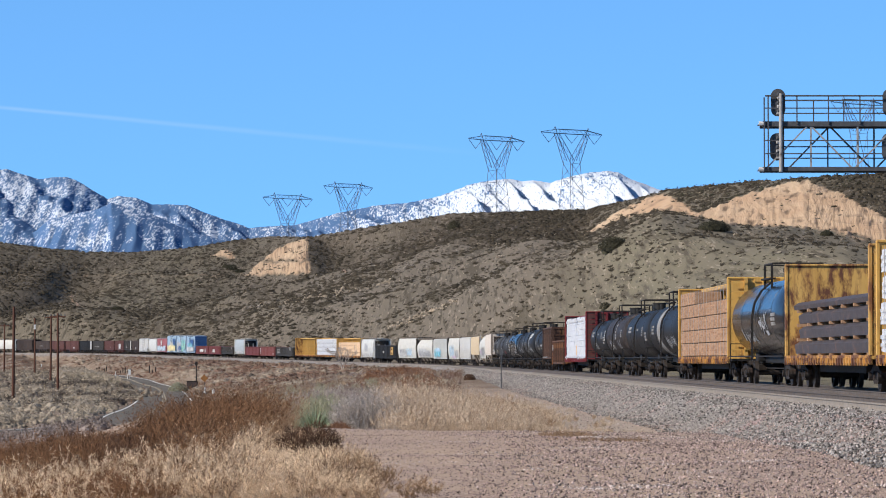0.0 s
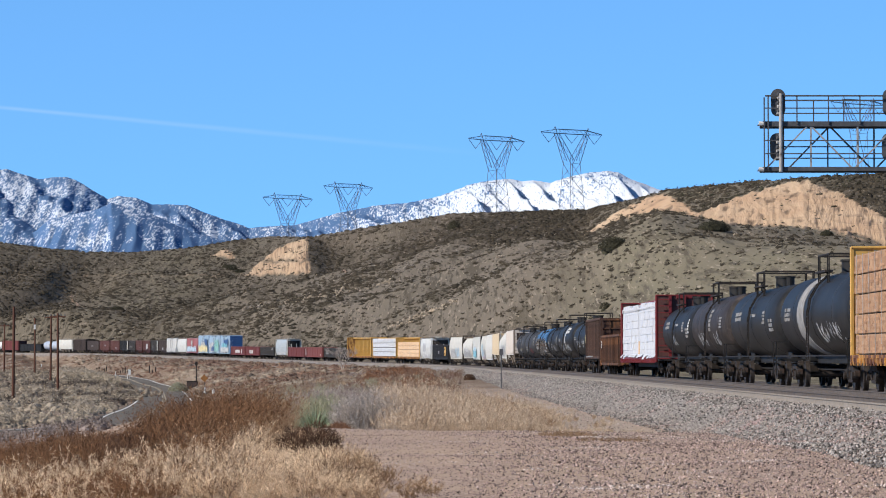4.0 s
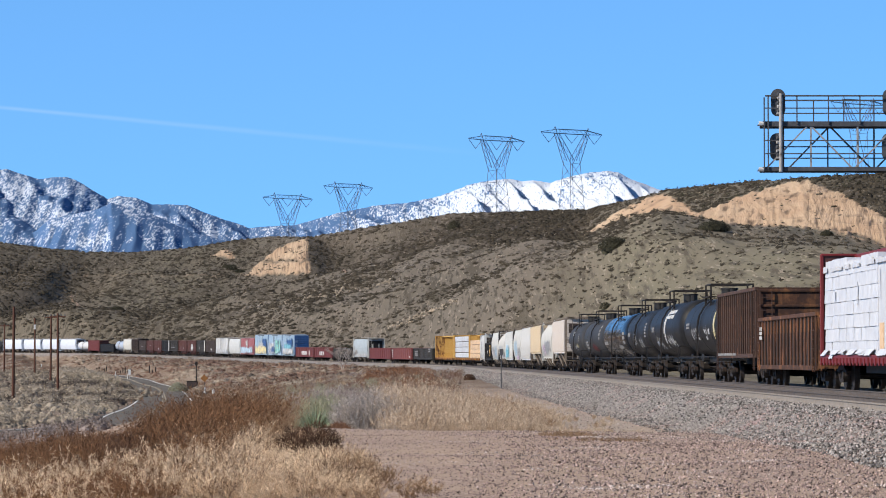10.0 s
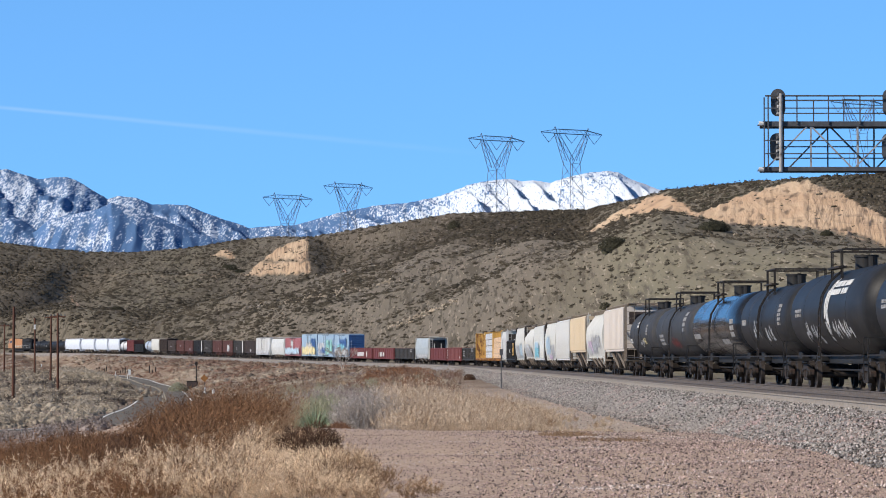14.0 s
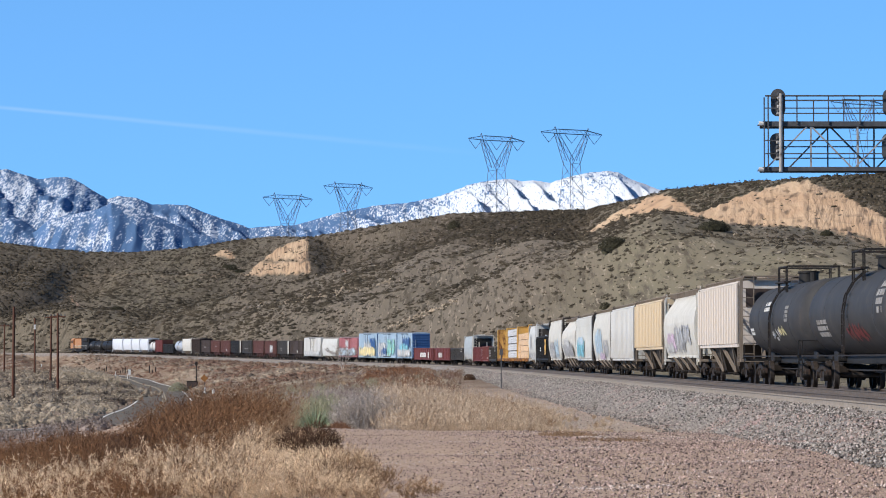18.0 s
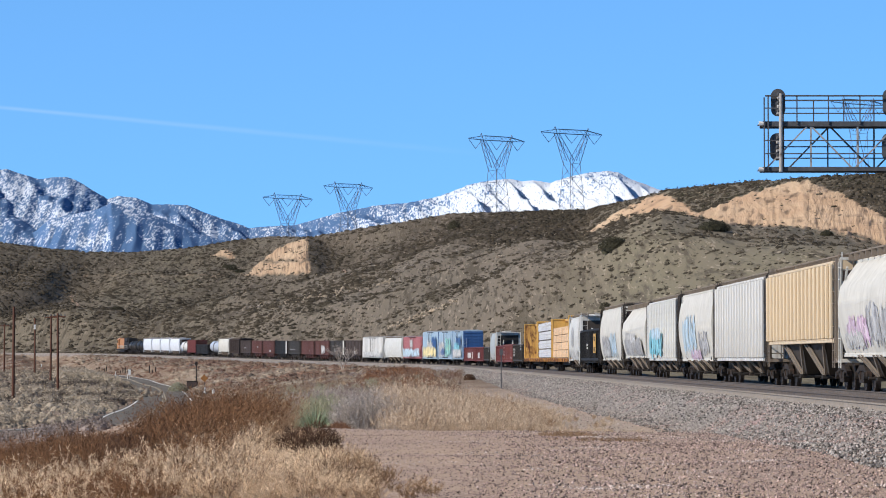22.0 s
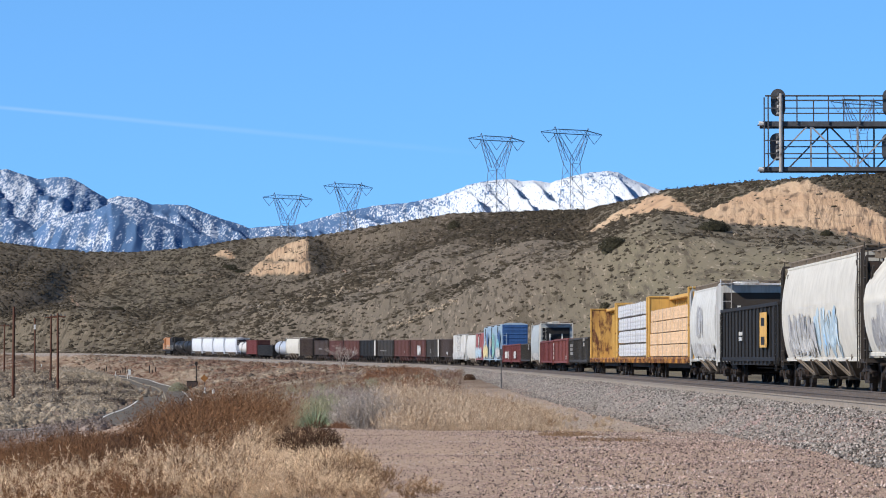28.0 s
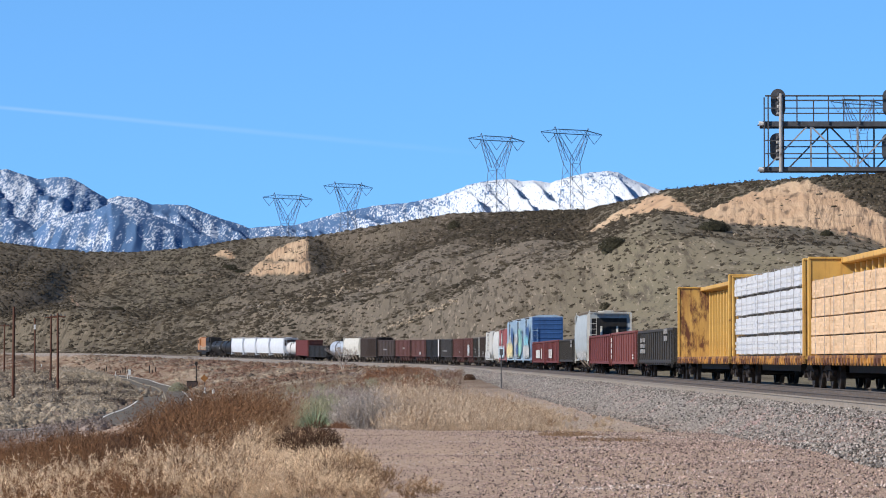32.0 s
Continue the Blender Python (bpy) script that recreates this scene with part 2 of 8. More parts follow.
# ---- mesh building ----
class Mesh:
    """Vertices and faces gathered for one part."""

    def __init__(self):
        self.v, self.f = [], []

    def add(self, verts, faces):
        o = len(self.v)
        self.v += [tuple(p) for p in verts]
        self.f += [tuple(o + i for i in f) for f in faces]
        return self

    def box(self, x0, x1, y0, y1, z0, z1, c=0.0):
        """A box, with its edges cut by c."""
        if not c:
            v = [(x, y, z) for x in (x0, x1) for y in (y0, y1) for z in (z0, z1)]
            return self.add(v, [(0, 1, 3, 2), (4, 6, 7, 5), (0, 4, 5, 1), (2, 3, 7, 6), (0, 2, 6, 4), (1, 5, 7, 3)])
        bm = bmesh.new()
        bmesh.ops.create_cube(bm, size=1, matrix=Matrix.LocRotScale(((x0 + x1) / 2, (y0 + y1) / 2, (z0 + z1) / 2), None, (x1 - x0, y1 - y0, z1 - z0)))
        bmesh.ops.bevel(bm, geom=bm.edges[:], offset=c, segments=1, affect="EDGES")
        bm.verts.index_update()
        self.add([p.co for p in bm.verts], [[p.index for p in f.verts] for f in bm.faces])
        bm.free()
        return self

    def beam(self, p, q, w, h=None):
        """A bar of section w by h from p to q."""
        p, q = Vector(p), Vector(q)
        d = q - p
        side = d.cross(Vector((0, 0, 1)))
        if side.length < 1e-4 * d.length:
            side = Vector((1, 0, 0))
        side.normalize()
        up = side.cross(d).normalized()
        s, u = side * w / 2, up * (h or w) / 2
        v = [e + a * s + b * u for e in (p, q) for a, b in ((-1, -1), (1, -1), (1, 1), (-1, 1))]
        return self.add(v, [(3, 2, 1, 0), (4, 5, 6, 7), (0, 1, 5, 4), (1, 2, 6, 5), (2, 3, 7, 6), (3, 0, 4, 7)])

    def tube(self, p, q, r, n=10, r2=None):
        p, q = Vector(p), Vector(q)
        m = (q - p).to_track_quat("Z", "Y").to_matrix()
        r2 = r if r2 is None else r2
        v = []
        for e, k in ((p, r), (q, r2)):
            v += [e + m @ Vector((k * math.cos(2 * math.pi * i / n), k * math.sin(2 * math.pi * i / n), 0)) for i in range(n)]
        f = [(i, (i + 1) % n, n + (i + 1) % n, n + i) for i in range(n)]
        return self.add(v, f + [tuple(range(n - 1, -1, -1)), tuple(range(n, 2 * n))])

    def lathe_x(self, profile, yc, zc, n=24):
        """Turn rows of (x, radius) round a line along x."""
        v = [(x, yc + r * math.cos(2 * math.pi * i / n), zc + r * math.sin(2 * math.pi * i / n)) for x, r in profile for i in range(n)]
        f = [(k * n + i, (k + 1) * n + i, (k + 1) * n + (i + 1) % n, k * n + (i + 1) % n) for k in range(len(profile) - 1) for i in range(n)]
        return self.add(v, f + [tuple(range(n)), tuple((len(profile) - 1) * n + i for i in range(n - 1, -1, -1))])

    def loft(self, rings, closed=True, caps=True):
        n = len(rings[0])
        v = [p for r in rings for p in r]
        m = n if closed else n - 1
        f = [(k * n + i, k * n + (i + 1) % n, (k + 1) * n + (i + 1) % n, (k + 1) * n + i) for k in range(len(rings) - 1) for i in range(m)]
        if caps:
            f += [tuple(range(n - 1, -1, -1)), tuple((len(rings) - 1) * n + i for i in range(n))]
        return self.add(v, f)

    def data(self, name, material, smooth=False):
        me = bpy.data.meshes.new(name)
        me.from_pydata(self.v, [], self.f)
        bm = bmesh.new()
        bm.from_mesh(me)
        bmesh.ops.recalc_face_normals(bm, faces=bm.faces[:])
        bm.to_mesh(me)
        bm.free()
        me.materials.append(material)
        if smooth:
            me.polygons.foreach_set("use_smooth", [True] * len(me.polygons))
            me.set_sharp_from_angle(angle=radians(35))
        return me


def part(name, mesh, material, parent=None, label="", smooth=False):
    """One mesh object, under a thing or a part. mesh: a Mesh, or mesh data that is shared."""
    me = mesh.data(name, material, smooth) if isinstance(mesh, Mesh) else mesh
    ob = new(name, me)
    ob.parent = parent
    if label:
        ob["label"] = label
    return ob


def thing(name, label, category, group="", at=None):
    ob = tagged(new(name), label, category, group)
    if at is not None:
        ob.matrix_basis = at
    return ob


def raw_mesh(name, verts, faces, material, smooth=False):
    """A large mesh from arrays; all faces have the same number of corners."""
    me = bpy.data.meshes.new(name)
    k = faces.shape[1]
    me.vertices.add(len(verts))
    me.vertices.foreach_set("co", np.ascontiguousarray(verts, dtype=np.float32).ravel())
    me.loops.add(faces.size)
    me.loops.foreach_set("vertex_index", np.ascontiguousarray(faces, dtype=np.int32).ravel())
    me.polygons.add(len(faces))
    me.polygons.foreach_set("loop_start", np.arange(0, faces.size, k, dtype=np.int32))
    me.update(calc_edges=True)
    me.materials.append(material)
    if smooth:
        me.polygons.foreach_set("use_smooth", np.ones(len(faces), dtype=bool))
    return me


# ---- the railway's line: a tangent beside the camera, a curve, a far tangent ----
US = np.arange(-640.0, 1700.0, 2.0)            # metres back along the line
_k = -1.2967e-3 * np.clip((US - 321.9) / 30, 0, 1) * np.clip((489.9 - US) / 30, 0, 1)
_k += np.where(US < 321.9, -4.144e-5, 0) + np.where(US > 489.9, -2.892e-5, 0)
_k += -1.8e-3 * np.clip((US - 835) / 30, 0, 1) * np.clip((1100 - US) / 30, 0, 1)
_th = np.concatenate([[0], np.cumsum(_k[1:] + _k[:-1])])
_th += -0.0137 - np.interp(0, US, _th)
_x = np.concatenate([[0], np.cumsum(np.sin(_th[1:]) + np.sin(_th[:-1]))])
_y = np.concatenate([[0], np.cumsum(np.cos(_th[1:]) + np.cos(_th[:-1]))])
LX = _x - np.interp(0, US, _x) + 13.79
LY = _y - np.interp(0, US, _y) + 92.155
LZ = 0.0063 * 60 * np.log1p(np.exp(np.clip((US - 430) / 60, -30, 30))) - 0.0022 * 60 * np.log1p(np.exp(np.clip((US - 830) / 60, -30, 30)))
LT = _th


def line_at(u, side=0.0):
    """Place and heading of the line u metres back; side: metres towards the hill."""
    x, y, z, t = (np.interp(u, US, a) for a in (LX, LY, LZ, LT))
    return x + side * np.cos(t), y - side * np.sin(t), z, t


SPEED, GAIN = 14.598, 0.0707


def travelled(t):
    return SPEED * t + GAIN * t * t / 2
# ---- the land ----
def lattice(ix, iy, seed):
    h = np.sin(ix * 127.1 + iy * 311.7 + seed * 74.7) * 43758.5453
    return h - np.floor(h)


def value_noise(x, y, seed=0):
    ix, iy = np.floor(x), np.floor(y)
    fx, fy = x - ix, y - iy
    fx, fy = fx * fx * (3 - 2 * fx), fy * fy * (3 - 2 * fy)
    a, b = lattice(ix, iy, seed), lattice(ix + 1, iy, seed)
    c, d = lattice(ix, iy + 1, seed), lattice(ix + 1, iy + 1, seed)
    return (a + (b - a) * fx) * (1 - fy) + (c + (d - c) * fx) * fy


def fbm(x, y, seed=0, octaves=4):
    total, amp = 0, 0.5
    for i in range(octaves):
        total = total + amp * (value_noise(x * 2 ** i, y * 2 ** i, seed + i) - 0.5)
        amp *= 0.5
    return total


def smooth(v, lo, hi):
    s = np.clip((v - lo) / (hi - lo), 0, 1)
    return s * s * (3 - 2 * s)


def table(pairs):
    a = np.array(pairs, dtype=float)
    return lambda q: np.interp(q, a[:, 0], a[:, 1])


# bearings are tangents to the camera's axis, heights tangents above its level, both times a thousand
BACK_TOP = table([(-136, 36), (-126, 34.7), (-110, 33.0), (-96, 33.0), (-79, 34.2), (-63, 36.8), (-53, 38), (-41, 37.7), (-25, 40.3), (-4, 43.8), (3, 45), (44, 46), (60, 49.8), (70, 52.4), (95, 54.7), (112, 55.9), (136, 57.1), (170, 57)])
BACK_FAR = table([(-136, 1700), (-53, 1800), (3, 1650), (44, 1550), (70, 1150), (112, 950), (136, 900)])
FRONT_TOP = table([(-90, 15), (-67, 23), (-60, 25.2), (-39, 26.2), (-15, 31.6), (3, 34.9), (27, 37.7), (44, 38.9), (57, 42.5), (67, 46), (77, 43.9), (90, 41), (107, 40.5), (124, 38.4), (136, 35.2), (160, 32)])
FRONT_FAR = table([(-60, 1150), (3, 1050), (67, 800), (136, 600)])
CUTS = [  # bare cut faces: lower and upper edge
    (table([(79, 43.7), (90, 41.1), (107, 40.8), (124, 38.5), (136, 35.6)]), table([(76, 43.5), (90, 49.8), (103, 53.8), (112, 55), (121, 51.5), (136, 43.7), (140, 42)])),
    (table([(44, 38.5), (57, 43.7), (67, 46), (77, 44.2)]), table([(43, 38.5), (55, 46.3), (65, 50.7), (70, 50.3), (78, 45.4), (80, 44)])),
    (table([(-60, 25.8), (-42, 26.3)]), table([(-61, 26), (-51, 34.2), (-41.5, 37.8), (-40.5, 20)])),
    (table([(-72, 31.6), (-65, 31)]), table([(-73, 31), (-67, 34.5), (-64.6, 33), (-64, 30)]))]


# the valley road: x, y, z of its middle
ROAD = np.array([(-330, -60, -4.0), (-190, 60, -4.0), (-112, 120, -4.0), (-62, 163, -4.0), (-41, 190, -4.0), (-31, 214, -4.0), (-26, 236, -4.05), (-24.8, 262, -4.1), (-27, 295, -4.1), (-30.4, 350, -4.15), (-36.8, 430, -4.2), (-48, 549, -4.0), (-55.6, 597, -3.4), (-62, 642, -2.95), (-74, 710, -2.5), (-102, 864, -2.2), (-134, 1067, -1.9), (-200, 1400, -1.9)])


def spline(pts, steps=12):
    out = []
    p = [2 * pts[0] - pts[1], *pts, 2 * pts[-1] - pts[-2]]
    for i in range(1, len(p) - 2):
        for k in range(steps):
            t = k / steps
            out.append(0.5 * (2 * p[i] + (p[i + 1] - p[i - 1]) * t + (2 * p[i - 1] - 5 * p[i] + 4 * p[i + 1] - p[i + 2]) * t * t + (3 * p[i] - p[i - 1] - 3 * p[i + 1] + p[i + 2]) * t ** 3))
    return np.array(out + [pts[-1]])


ROAD_LINE = spline(ROAD)


def near_road(X, Y):
    d, z = np.full(X.shape, 999.0), np.zeros(X.shape)
    w = np.where((X < 10) & (X > -320))[0]
    for i in range(0, len(w), 20000):
        k = w[i:i + 20000]
        q = (X[k, None] - ROAD_LINE[:, 0]) ** 2 + (Y[k, None] - ROAD_LINE[:, 1]) ** 2
        a = np.argmin(q, axis=1)
        d[k], z[k] = np.sqrt(q[np.arange(len(k)), a]), ROAD_LINE[a, 2]
    return d, z


def near_line(X, Y):
    """Distance to the railway (positive on the hill's side) and its level there."""
    u0 = US[::4]
    px, py, pz, pt = LX[::4], LY[::4], LZ[::4], LT[::4]
    d, z = np.empty(X.shape), np.empty(X.shape)
    for i in range(0, len(X), 20000):
        x, y = X[i:i + 20000, None], Y[i:i + 20000, None]
        k = np.argmin((x - px) ** 2 + (y - py) ** 2, axis=1)
        d[i:i + 20000] = (x[:, 0] - px[k]) * np.cos(pt[k]) - (y[:, 0] - py[k]) * np.sin(pt[k])
        z[i:i + 20000] = pz[k]
    return d, z


def ground(X, Y):
    """Height, and how much of it is ballast, bare cut, and flat dirt."""
    d, zt = near_line(X, Y)
    tb = np.where(Y > 1, X / np.maximum(Y, 1), np.sign(X)) * 1000
    tb = np.clip(tb, -200, 200)
    o = np.argsort(LX / LY * 1000 + np.where(LY < 60, 1e6, 0))
    ok = LY[o] > 60
    foot = np.interp(tb, (LX / LY * 1000)[o][ok], LY[o][ok]) + 9
    R = np.where(Y > 1, Y, np.hypot(X, Y))
    # the hill beyond the line
    zb, yb = BACK_TOP(tb) * BACK_FAR(tb) / 1000 + EYE, BACK_FAR(tb)
    zf, yf = FRONT_TOP(tb) * FRONT_FAR(tb) / 1000 + EYE, FRONT_FAR(tb)
    rough_ = fbm(X / 160, Y / 160, 3, 3)
    gully = np.abs(fbm(X / 85 + 1.2 * rough_, Y / 260, 11, 2))
    s2 = np.clip((R - foot) / (yb - foot), 0, 1)
    back = zb * (0.3 * s2 + 0.7 * s2 ** 2) * (1 - 0.65 * smooth(R, yb + 20, yb + 900))
    s1 = np.clip((R - foot) / np.maximum(yf - foot, 40), 0, 1)
    front = zf * (1.12 * s1 - 0.12 * s1 ** 2) * (1 - 0.5 * smooth(R, yf, yf + 320))
    hill = np.maximum(back, front)
    e0 = (hill - EYE) / np.maximum(R, 1) * 1000
    far_ = 1 - smooth(R, yb - 140, yb - 10)
    for lo, hi in CUTS:
        far_ = far_ * (1 - smooth(e0, lo(tb) - 1.5, lo(tb)) * (1 - smooth(e0, hi(tb), hi(tb) + 1)) * (hi(tb) > lo(tb)) * (tb > 40))
    # spurs that run down to the left, and the ravine beside the scarred spur
    skew = (e0 - 0.30 * tb) / 8.5 + 1.6 * fbm(X / 190, Y / 190, 83, 2)
    hill = hill + 19 * np.clip(R / 1300, 0, 1) ** 1.5 * (1 - 0.8 * smooth(tb, 25, 60)) * np.clip(hill / 25, 0, 1) * fbm(skew, tb / 55, 81, 3) * far_
    gorge = 4 * smooth(tb, -64, -43.5) * (1 - smooth(tb, -43, -34)) - 7 * smooth(tb, -43, -27) * (1 - smooth(tb, -27, 15))
    hill = hill + gorge * smooth(e0, 25.5, 30) * (back > front) * (1 - smooth(R, yb - 60, yb)) * (R < yb)
    hill = hill + 7.0 * np.clip(hill / 25, 0, 1) * (0.25 + 0.75 * far_) * (rough_ + 0.7 * fbm(X / 45, Y / 55, 7, 2)) * (1 - 0.75 * smooth(R, yb - 120, yb)) - 8 * gully * far_ * np.clip(hill / 20, 0, 1) * np.clip((yb - R) / 200, 0, 1)
    hill = np.maximum(hill, zt) * smooth(d, 4, 45) + (zt - 0.4) * (1 - smooth(d, 4, 45))
    # the camera's side: a gravel flat that falls to a valley with a road
    valley = -4.0 + 1.9 * smooth(Y, 440, 640) - 0.3 * smooth(Y, 640, 1000) + 1.2 * fbm(X / 45, Y / 45, 5, 3)
    flat = -0.45 + 0.22 * fbm(X / 7, Y / 7, 9, 4)
    edge = 9.0 + 17 * (1 - smooth(Y, 95, 190))
    width = 12 + 22 * smooth(Y, 75, 200)
    fall = smooth(-d, edge, edge + width)
    low = (flat + zt) * (1 - fall) + valley * fall
    low = low - 0.33 * smooth(Y + 0.5 * X, 66, 70) * (1 - smooth(Y, 150, 260)) * (1 - fall)
    low = low - 0.17 * np.clip(-3.0 - X, 0, 16) * (1 - smooth(Y, 90, 150)) * (1 - fall) * (Y > 5)
    dr, zr = near_road(X, Y)
    low = low + (zr - 0.06 - low) * (1 - smooth(dr, 4.2, 11))
    # the bed of the two tracks
    bed = zt - 0.188 + 0.06 * smooth(-d, 1.5, 3.0)
    shoulder = np.where(d < -3, -6.75 - d, d - 2.4)      # metres beyond the bed's edge
    base = np.where(d > 0, hill, low)
    z = np.where(shoulder < 0, bed, np.maximum(bed - shoulder / 1.9, base))
    stone = 1 - smooth(shoulder, 0.9, 2.2 + 2 * fbm(X / 3, Y / 3, 21, 3))
    e = (z - EYE) / np.maximum(Y, 1) * 1000
    bare = np.zeros(X.shape)
    for lo, hi in CUTS:
        j = 2.2 * fbm(tb / 1.5, e / 1.2, 31, 4)
        inside = smooth(e + j, lo(tb) - 0.1, lo(tb) + 0.35) * (1 - smooth(e + j, hi(tb) - 0.3, hi(tb) + 0.15))
        inside = inside * np.where((tb < -40) & (tb > -63), 1 - 0.85 * np.exp(-((e - 30.2 + j) / 0.45) ** 2), 1)
        inside = inside * (Y > 400) * (R < yb + 30) * (np.abs(lo(tb) - 0) > 0)
        bare = np.maximum(bare, inside * (hi(tb) > lo(tb)))
    z = z - bare * (0.45 * np.abs(fbm(tb / 2.1 + 0.05 * e, e / 40, 41, 1)) * 3 - 0.4)
    foot_ = CUTS[0][0](tb)
    talus = smooth(e, foot_ - 4.5, foot_ - 0.6) * (1 - smooth(e, foot_, foot_ + 0.5)) * smooth(tb, 84, 100) * (Y > 400) * (R < yb)
    bare = np.maximum(bare, 0.75 * talus * smooth(fbm(X / 9, Y / 50, 103, 4), -0.02, 0.14))
    dirt = np.where(d < 0, 1 - fall, 0) * (1 - smooth(Y, 110, 200))
    scrub = np.where(d > 0, 1, 0) * np.clip(1.2 * smooth(back - front, -2, 4) * smooth(tb, -46, -40) * (1 - bare) * (1 - 0.7 * smooth(tb, 46, 62) * (1 - smooth(tb, 108, 122))) + 0.35 * (1 - smooth(tb, -75, -40)) + 0.2 * (1 - smooth(tb, -125, -105)) + 0.35 * (1 - 0.7 * smooth(tb, 30, 60)) * smooth(fbm(X / 90, Y / 90, 17, 4), 0.02, 0.15), 0, 1) * (0.45 + 0.55 * smooth(fbm(X / 45, Y / 220, 67, 4), -0.10, 0.08))
    return z, stone, bare, dirt, scrub, d


def land_material():
    m = bpy.data.materials.new("land")
    m.use_nodes = True
    N, L = m.node_tree.nodes, m.node_tree.links
    bsdf = N["Principled BSDF"]
    co = N.new("ShaderNodeTexCoord").outputs["Object"]
    at = N.new("ShaderNodeAttribute")
    at.attribute_name = "zone"
    sep = N.new("ShaderNodeSeparateColor")
    L.new(at.outputs["Color"], sep.inputs[0])

    def tex(kind, scale, out, detail=6.0):
        n = N.new(kind)
        n.inputs["Scale"].default_value = scale
        if kind == "ShaderNodeTexNoise":
            n.inputs["Detail"].default_value, n.inputs["Roughness"].default_value = detail, 0.65
        L.new(co, n.inputs["Vector"])
        return n.outputs[out]

    def mix(fac, x, y):
        n = N.new("ShaderNodeMix")
        n.data_type = "RGBA"
        for sock, val in ((n.inputs[0], fac), (n.inputs[6], x), (n.inputs[7], y)):
            if isinstance(val, tuple):
                sock.default_value = (*val, 1)
            else:
                L.new(val, sock)
        return n.outputs[2]

    def ramp(fac, lo, hi):
        n = N.new("ShaderNodeMapRange")
        n.inputs[1].default_value, n.inputs[2].default_value = lo, hi
        L.new(fac, n.inputs[0])
        return n.outputs[0]

    plain, along = co, N.new("ShaderNodeMapping")       # patches drawn out up and down the long slope
    along.inputs["Scale"].default_value = (1, 0.06, 0.22)
    L.new(co, along.inputs[0])
    co = along.outputs[0]
    hill = mix(ramp(tex("ShaderNodeTexNoise", 0.012, "Fac"), 0.4, 0.6), (0.140, 0.119, 0.093), (0.176, 0.148, 0.117))
    hill = mix(ramp(tex("ShaderNodeTexNoise", 0.007, "Fac", 8), 0.50, 0.64), hill, (0.155, 0.136, 0.098))
    hill = mix(ramp(tex("ShaderNodeTexNoise", 0.22, "Fac", 8), 0.51, 0.60), hill, (0.088, 0.074, 0.054))
    hill = mix(ramp(tex("ShaderNodeTexNoise", 1.0, "Fac", 4), 0.54, 0.60), hill, (0.070, 0.060, 0.044))
    hill = mix(ramp(tex("ShaderNodeTexNoise", 1.5, "Fac", 4), 0.585, 0.64), hill, (0.25, 0.210, 0.165))
    grassed = N.new("ShaderNodeAttribute")
    grassed.attribute_name = "grassed"
    turf = mix(ramp(tex("ShaderNodeTexNoise", 0.02, "Fac", 8), 0.42, 0.58), (0.158, 0.142, 0.098), (0.180, 0.154, 0.115))
    turf = mix(ramp(tex("ShaderNodeTexNoise", 0.7, "Fac", 6), 0.50, 0.60), turf, (0.090, 0.077, 0.056))
    turf = mix(ramp(tex("ShaderNodeTexNoise", 1.5, "Fac", 4), 0.585, 0.64), turf, (0.27, 0.23, 0.175))
    hill = mix(grassed.outputs["Fac"], hill, turf)
    brush = N.new("ShaderNodeAttribute")
    brush.attribute_name = "scrub"
    dark = mix(ramp(tex("ShaderNodeTexNoise", 0.12, "Fac", 8), 0.40, 0.60), (0.046, 0.037, 0.028), (0.092, 0.074, 0.054))
    dark = mix(ramp(tex("ShaderNodeTexNoise", 0.85, "Fac", 4), 0.57, 0.64), dark, (0.20, 0.170, 0.135))
    hill = mix(brush.outputs["Fac"], hill, dark)
    cut = mix(ramp(tex("ShaderNodeTexNoise", 0.06, "Fac"), 0.4, 0.6), (0.43, 0.29, 0.185), (0.50, 0.37, 0.25))
    cut = mix(ramp(tex("ShaderNodeTexNoise", 0.35, "Fac"), 0.56, 0.68), cut, (0.25, 0.175, 0.12))
    co = plain
    flute = N.new("ShaderNodeAttribute")               # metres across the cut faces
    flute.attribute_name = "flute"
    split = N.new("ShaderNodeSeparateXYZ")
    L.new(co, split.inputs[0])
    tall = N.new("ShaderNodeMath")
    tall.operation = "MULTIPLY"
    tall.inputs[1].default_value = 0.34
    L.new(split.outputs[2], tall.inputs[0])
    rill = N.new("ShaderNodeCombineXYZ")
    L.new(flute.outputs["Fac"], rill.inputs[0])
    L.new(tall.outputs[0], rill.inputs[2])
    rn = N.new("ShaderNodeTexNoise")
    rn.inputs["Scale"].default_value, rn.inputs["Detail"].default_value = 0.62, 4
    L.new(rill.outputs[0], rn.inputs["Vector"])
    cut = mix(ramp(rn.outputs["Fac"], 0.46, 0.34), cut, (0.155, 0.105, 0.070))      # runnel hollows darkened: shade put into the earth's colour
    cell = N.new("ShaderNodeTexVoronoi")
    cell.inputs["Scale"].default_value = 22
    L.new(co, cell.inputs["Vector"])
    val = N.new("ShaderNodeSeparateColor")
    L.new(cell.outputs["Color"], val.inputs[0])
    stone = mix(val.outputs[0], (0.12, 0.11, 0.102), (0.37, 0.34, 0.315))
    stone = mix(ramp(tex("ShaderNodeTexNoise", 0.5, "Fac"), 0.55, 0.75), stone, (0.40, 0.27, 0.26))
    pink = mix(val.outputs[1], (0.235, 0.165, 0.132), (0.54, 0.42, 0.35))
    dirt = mix(ramp(tex("ShaderNodeTexNoise", 0.35, "Fac", 8), 0.38, 0.56), pink, (0.43, 0.325, 0.25))
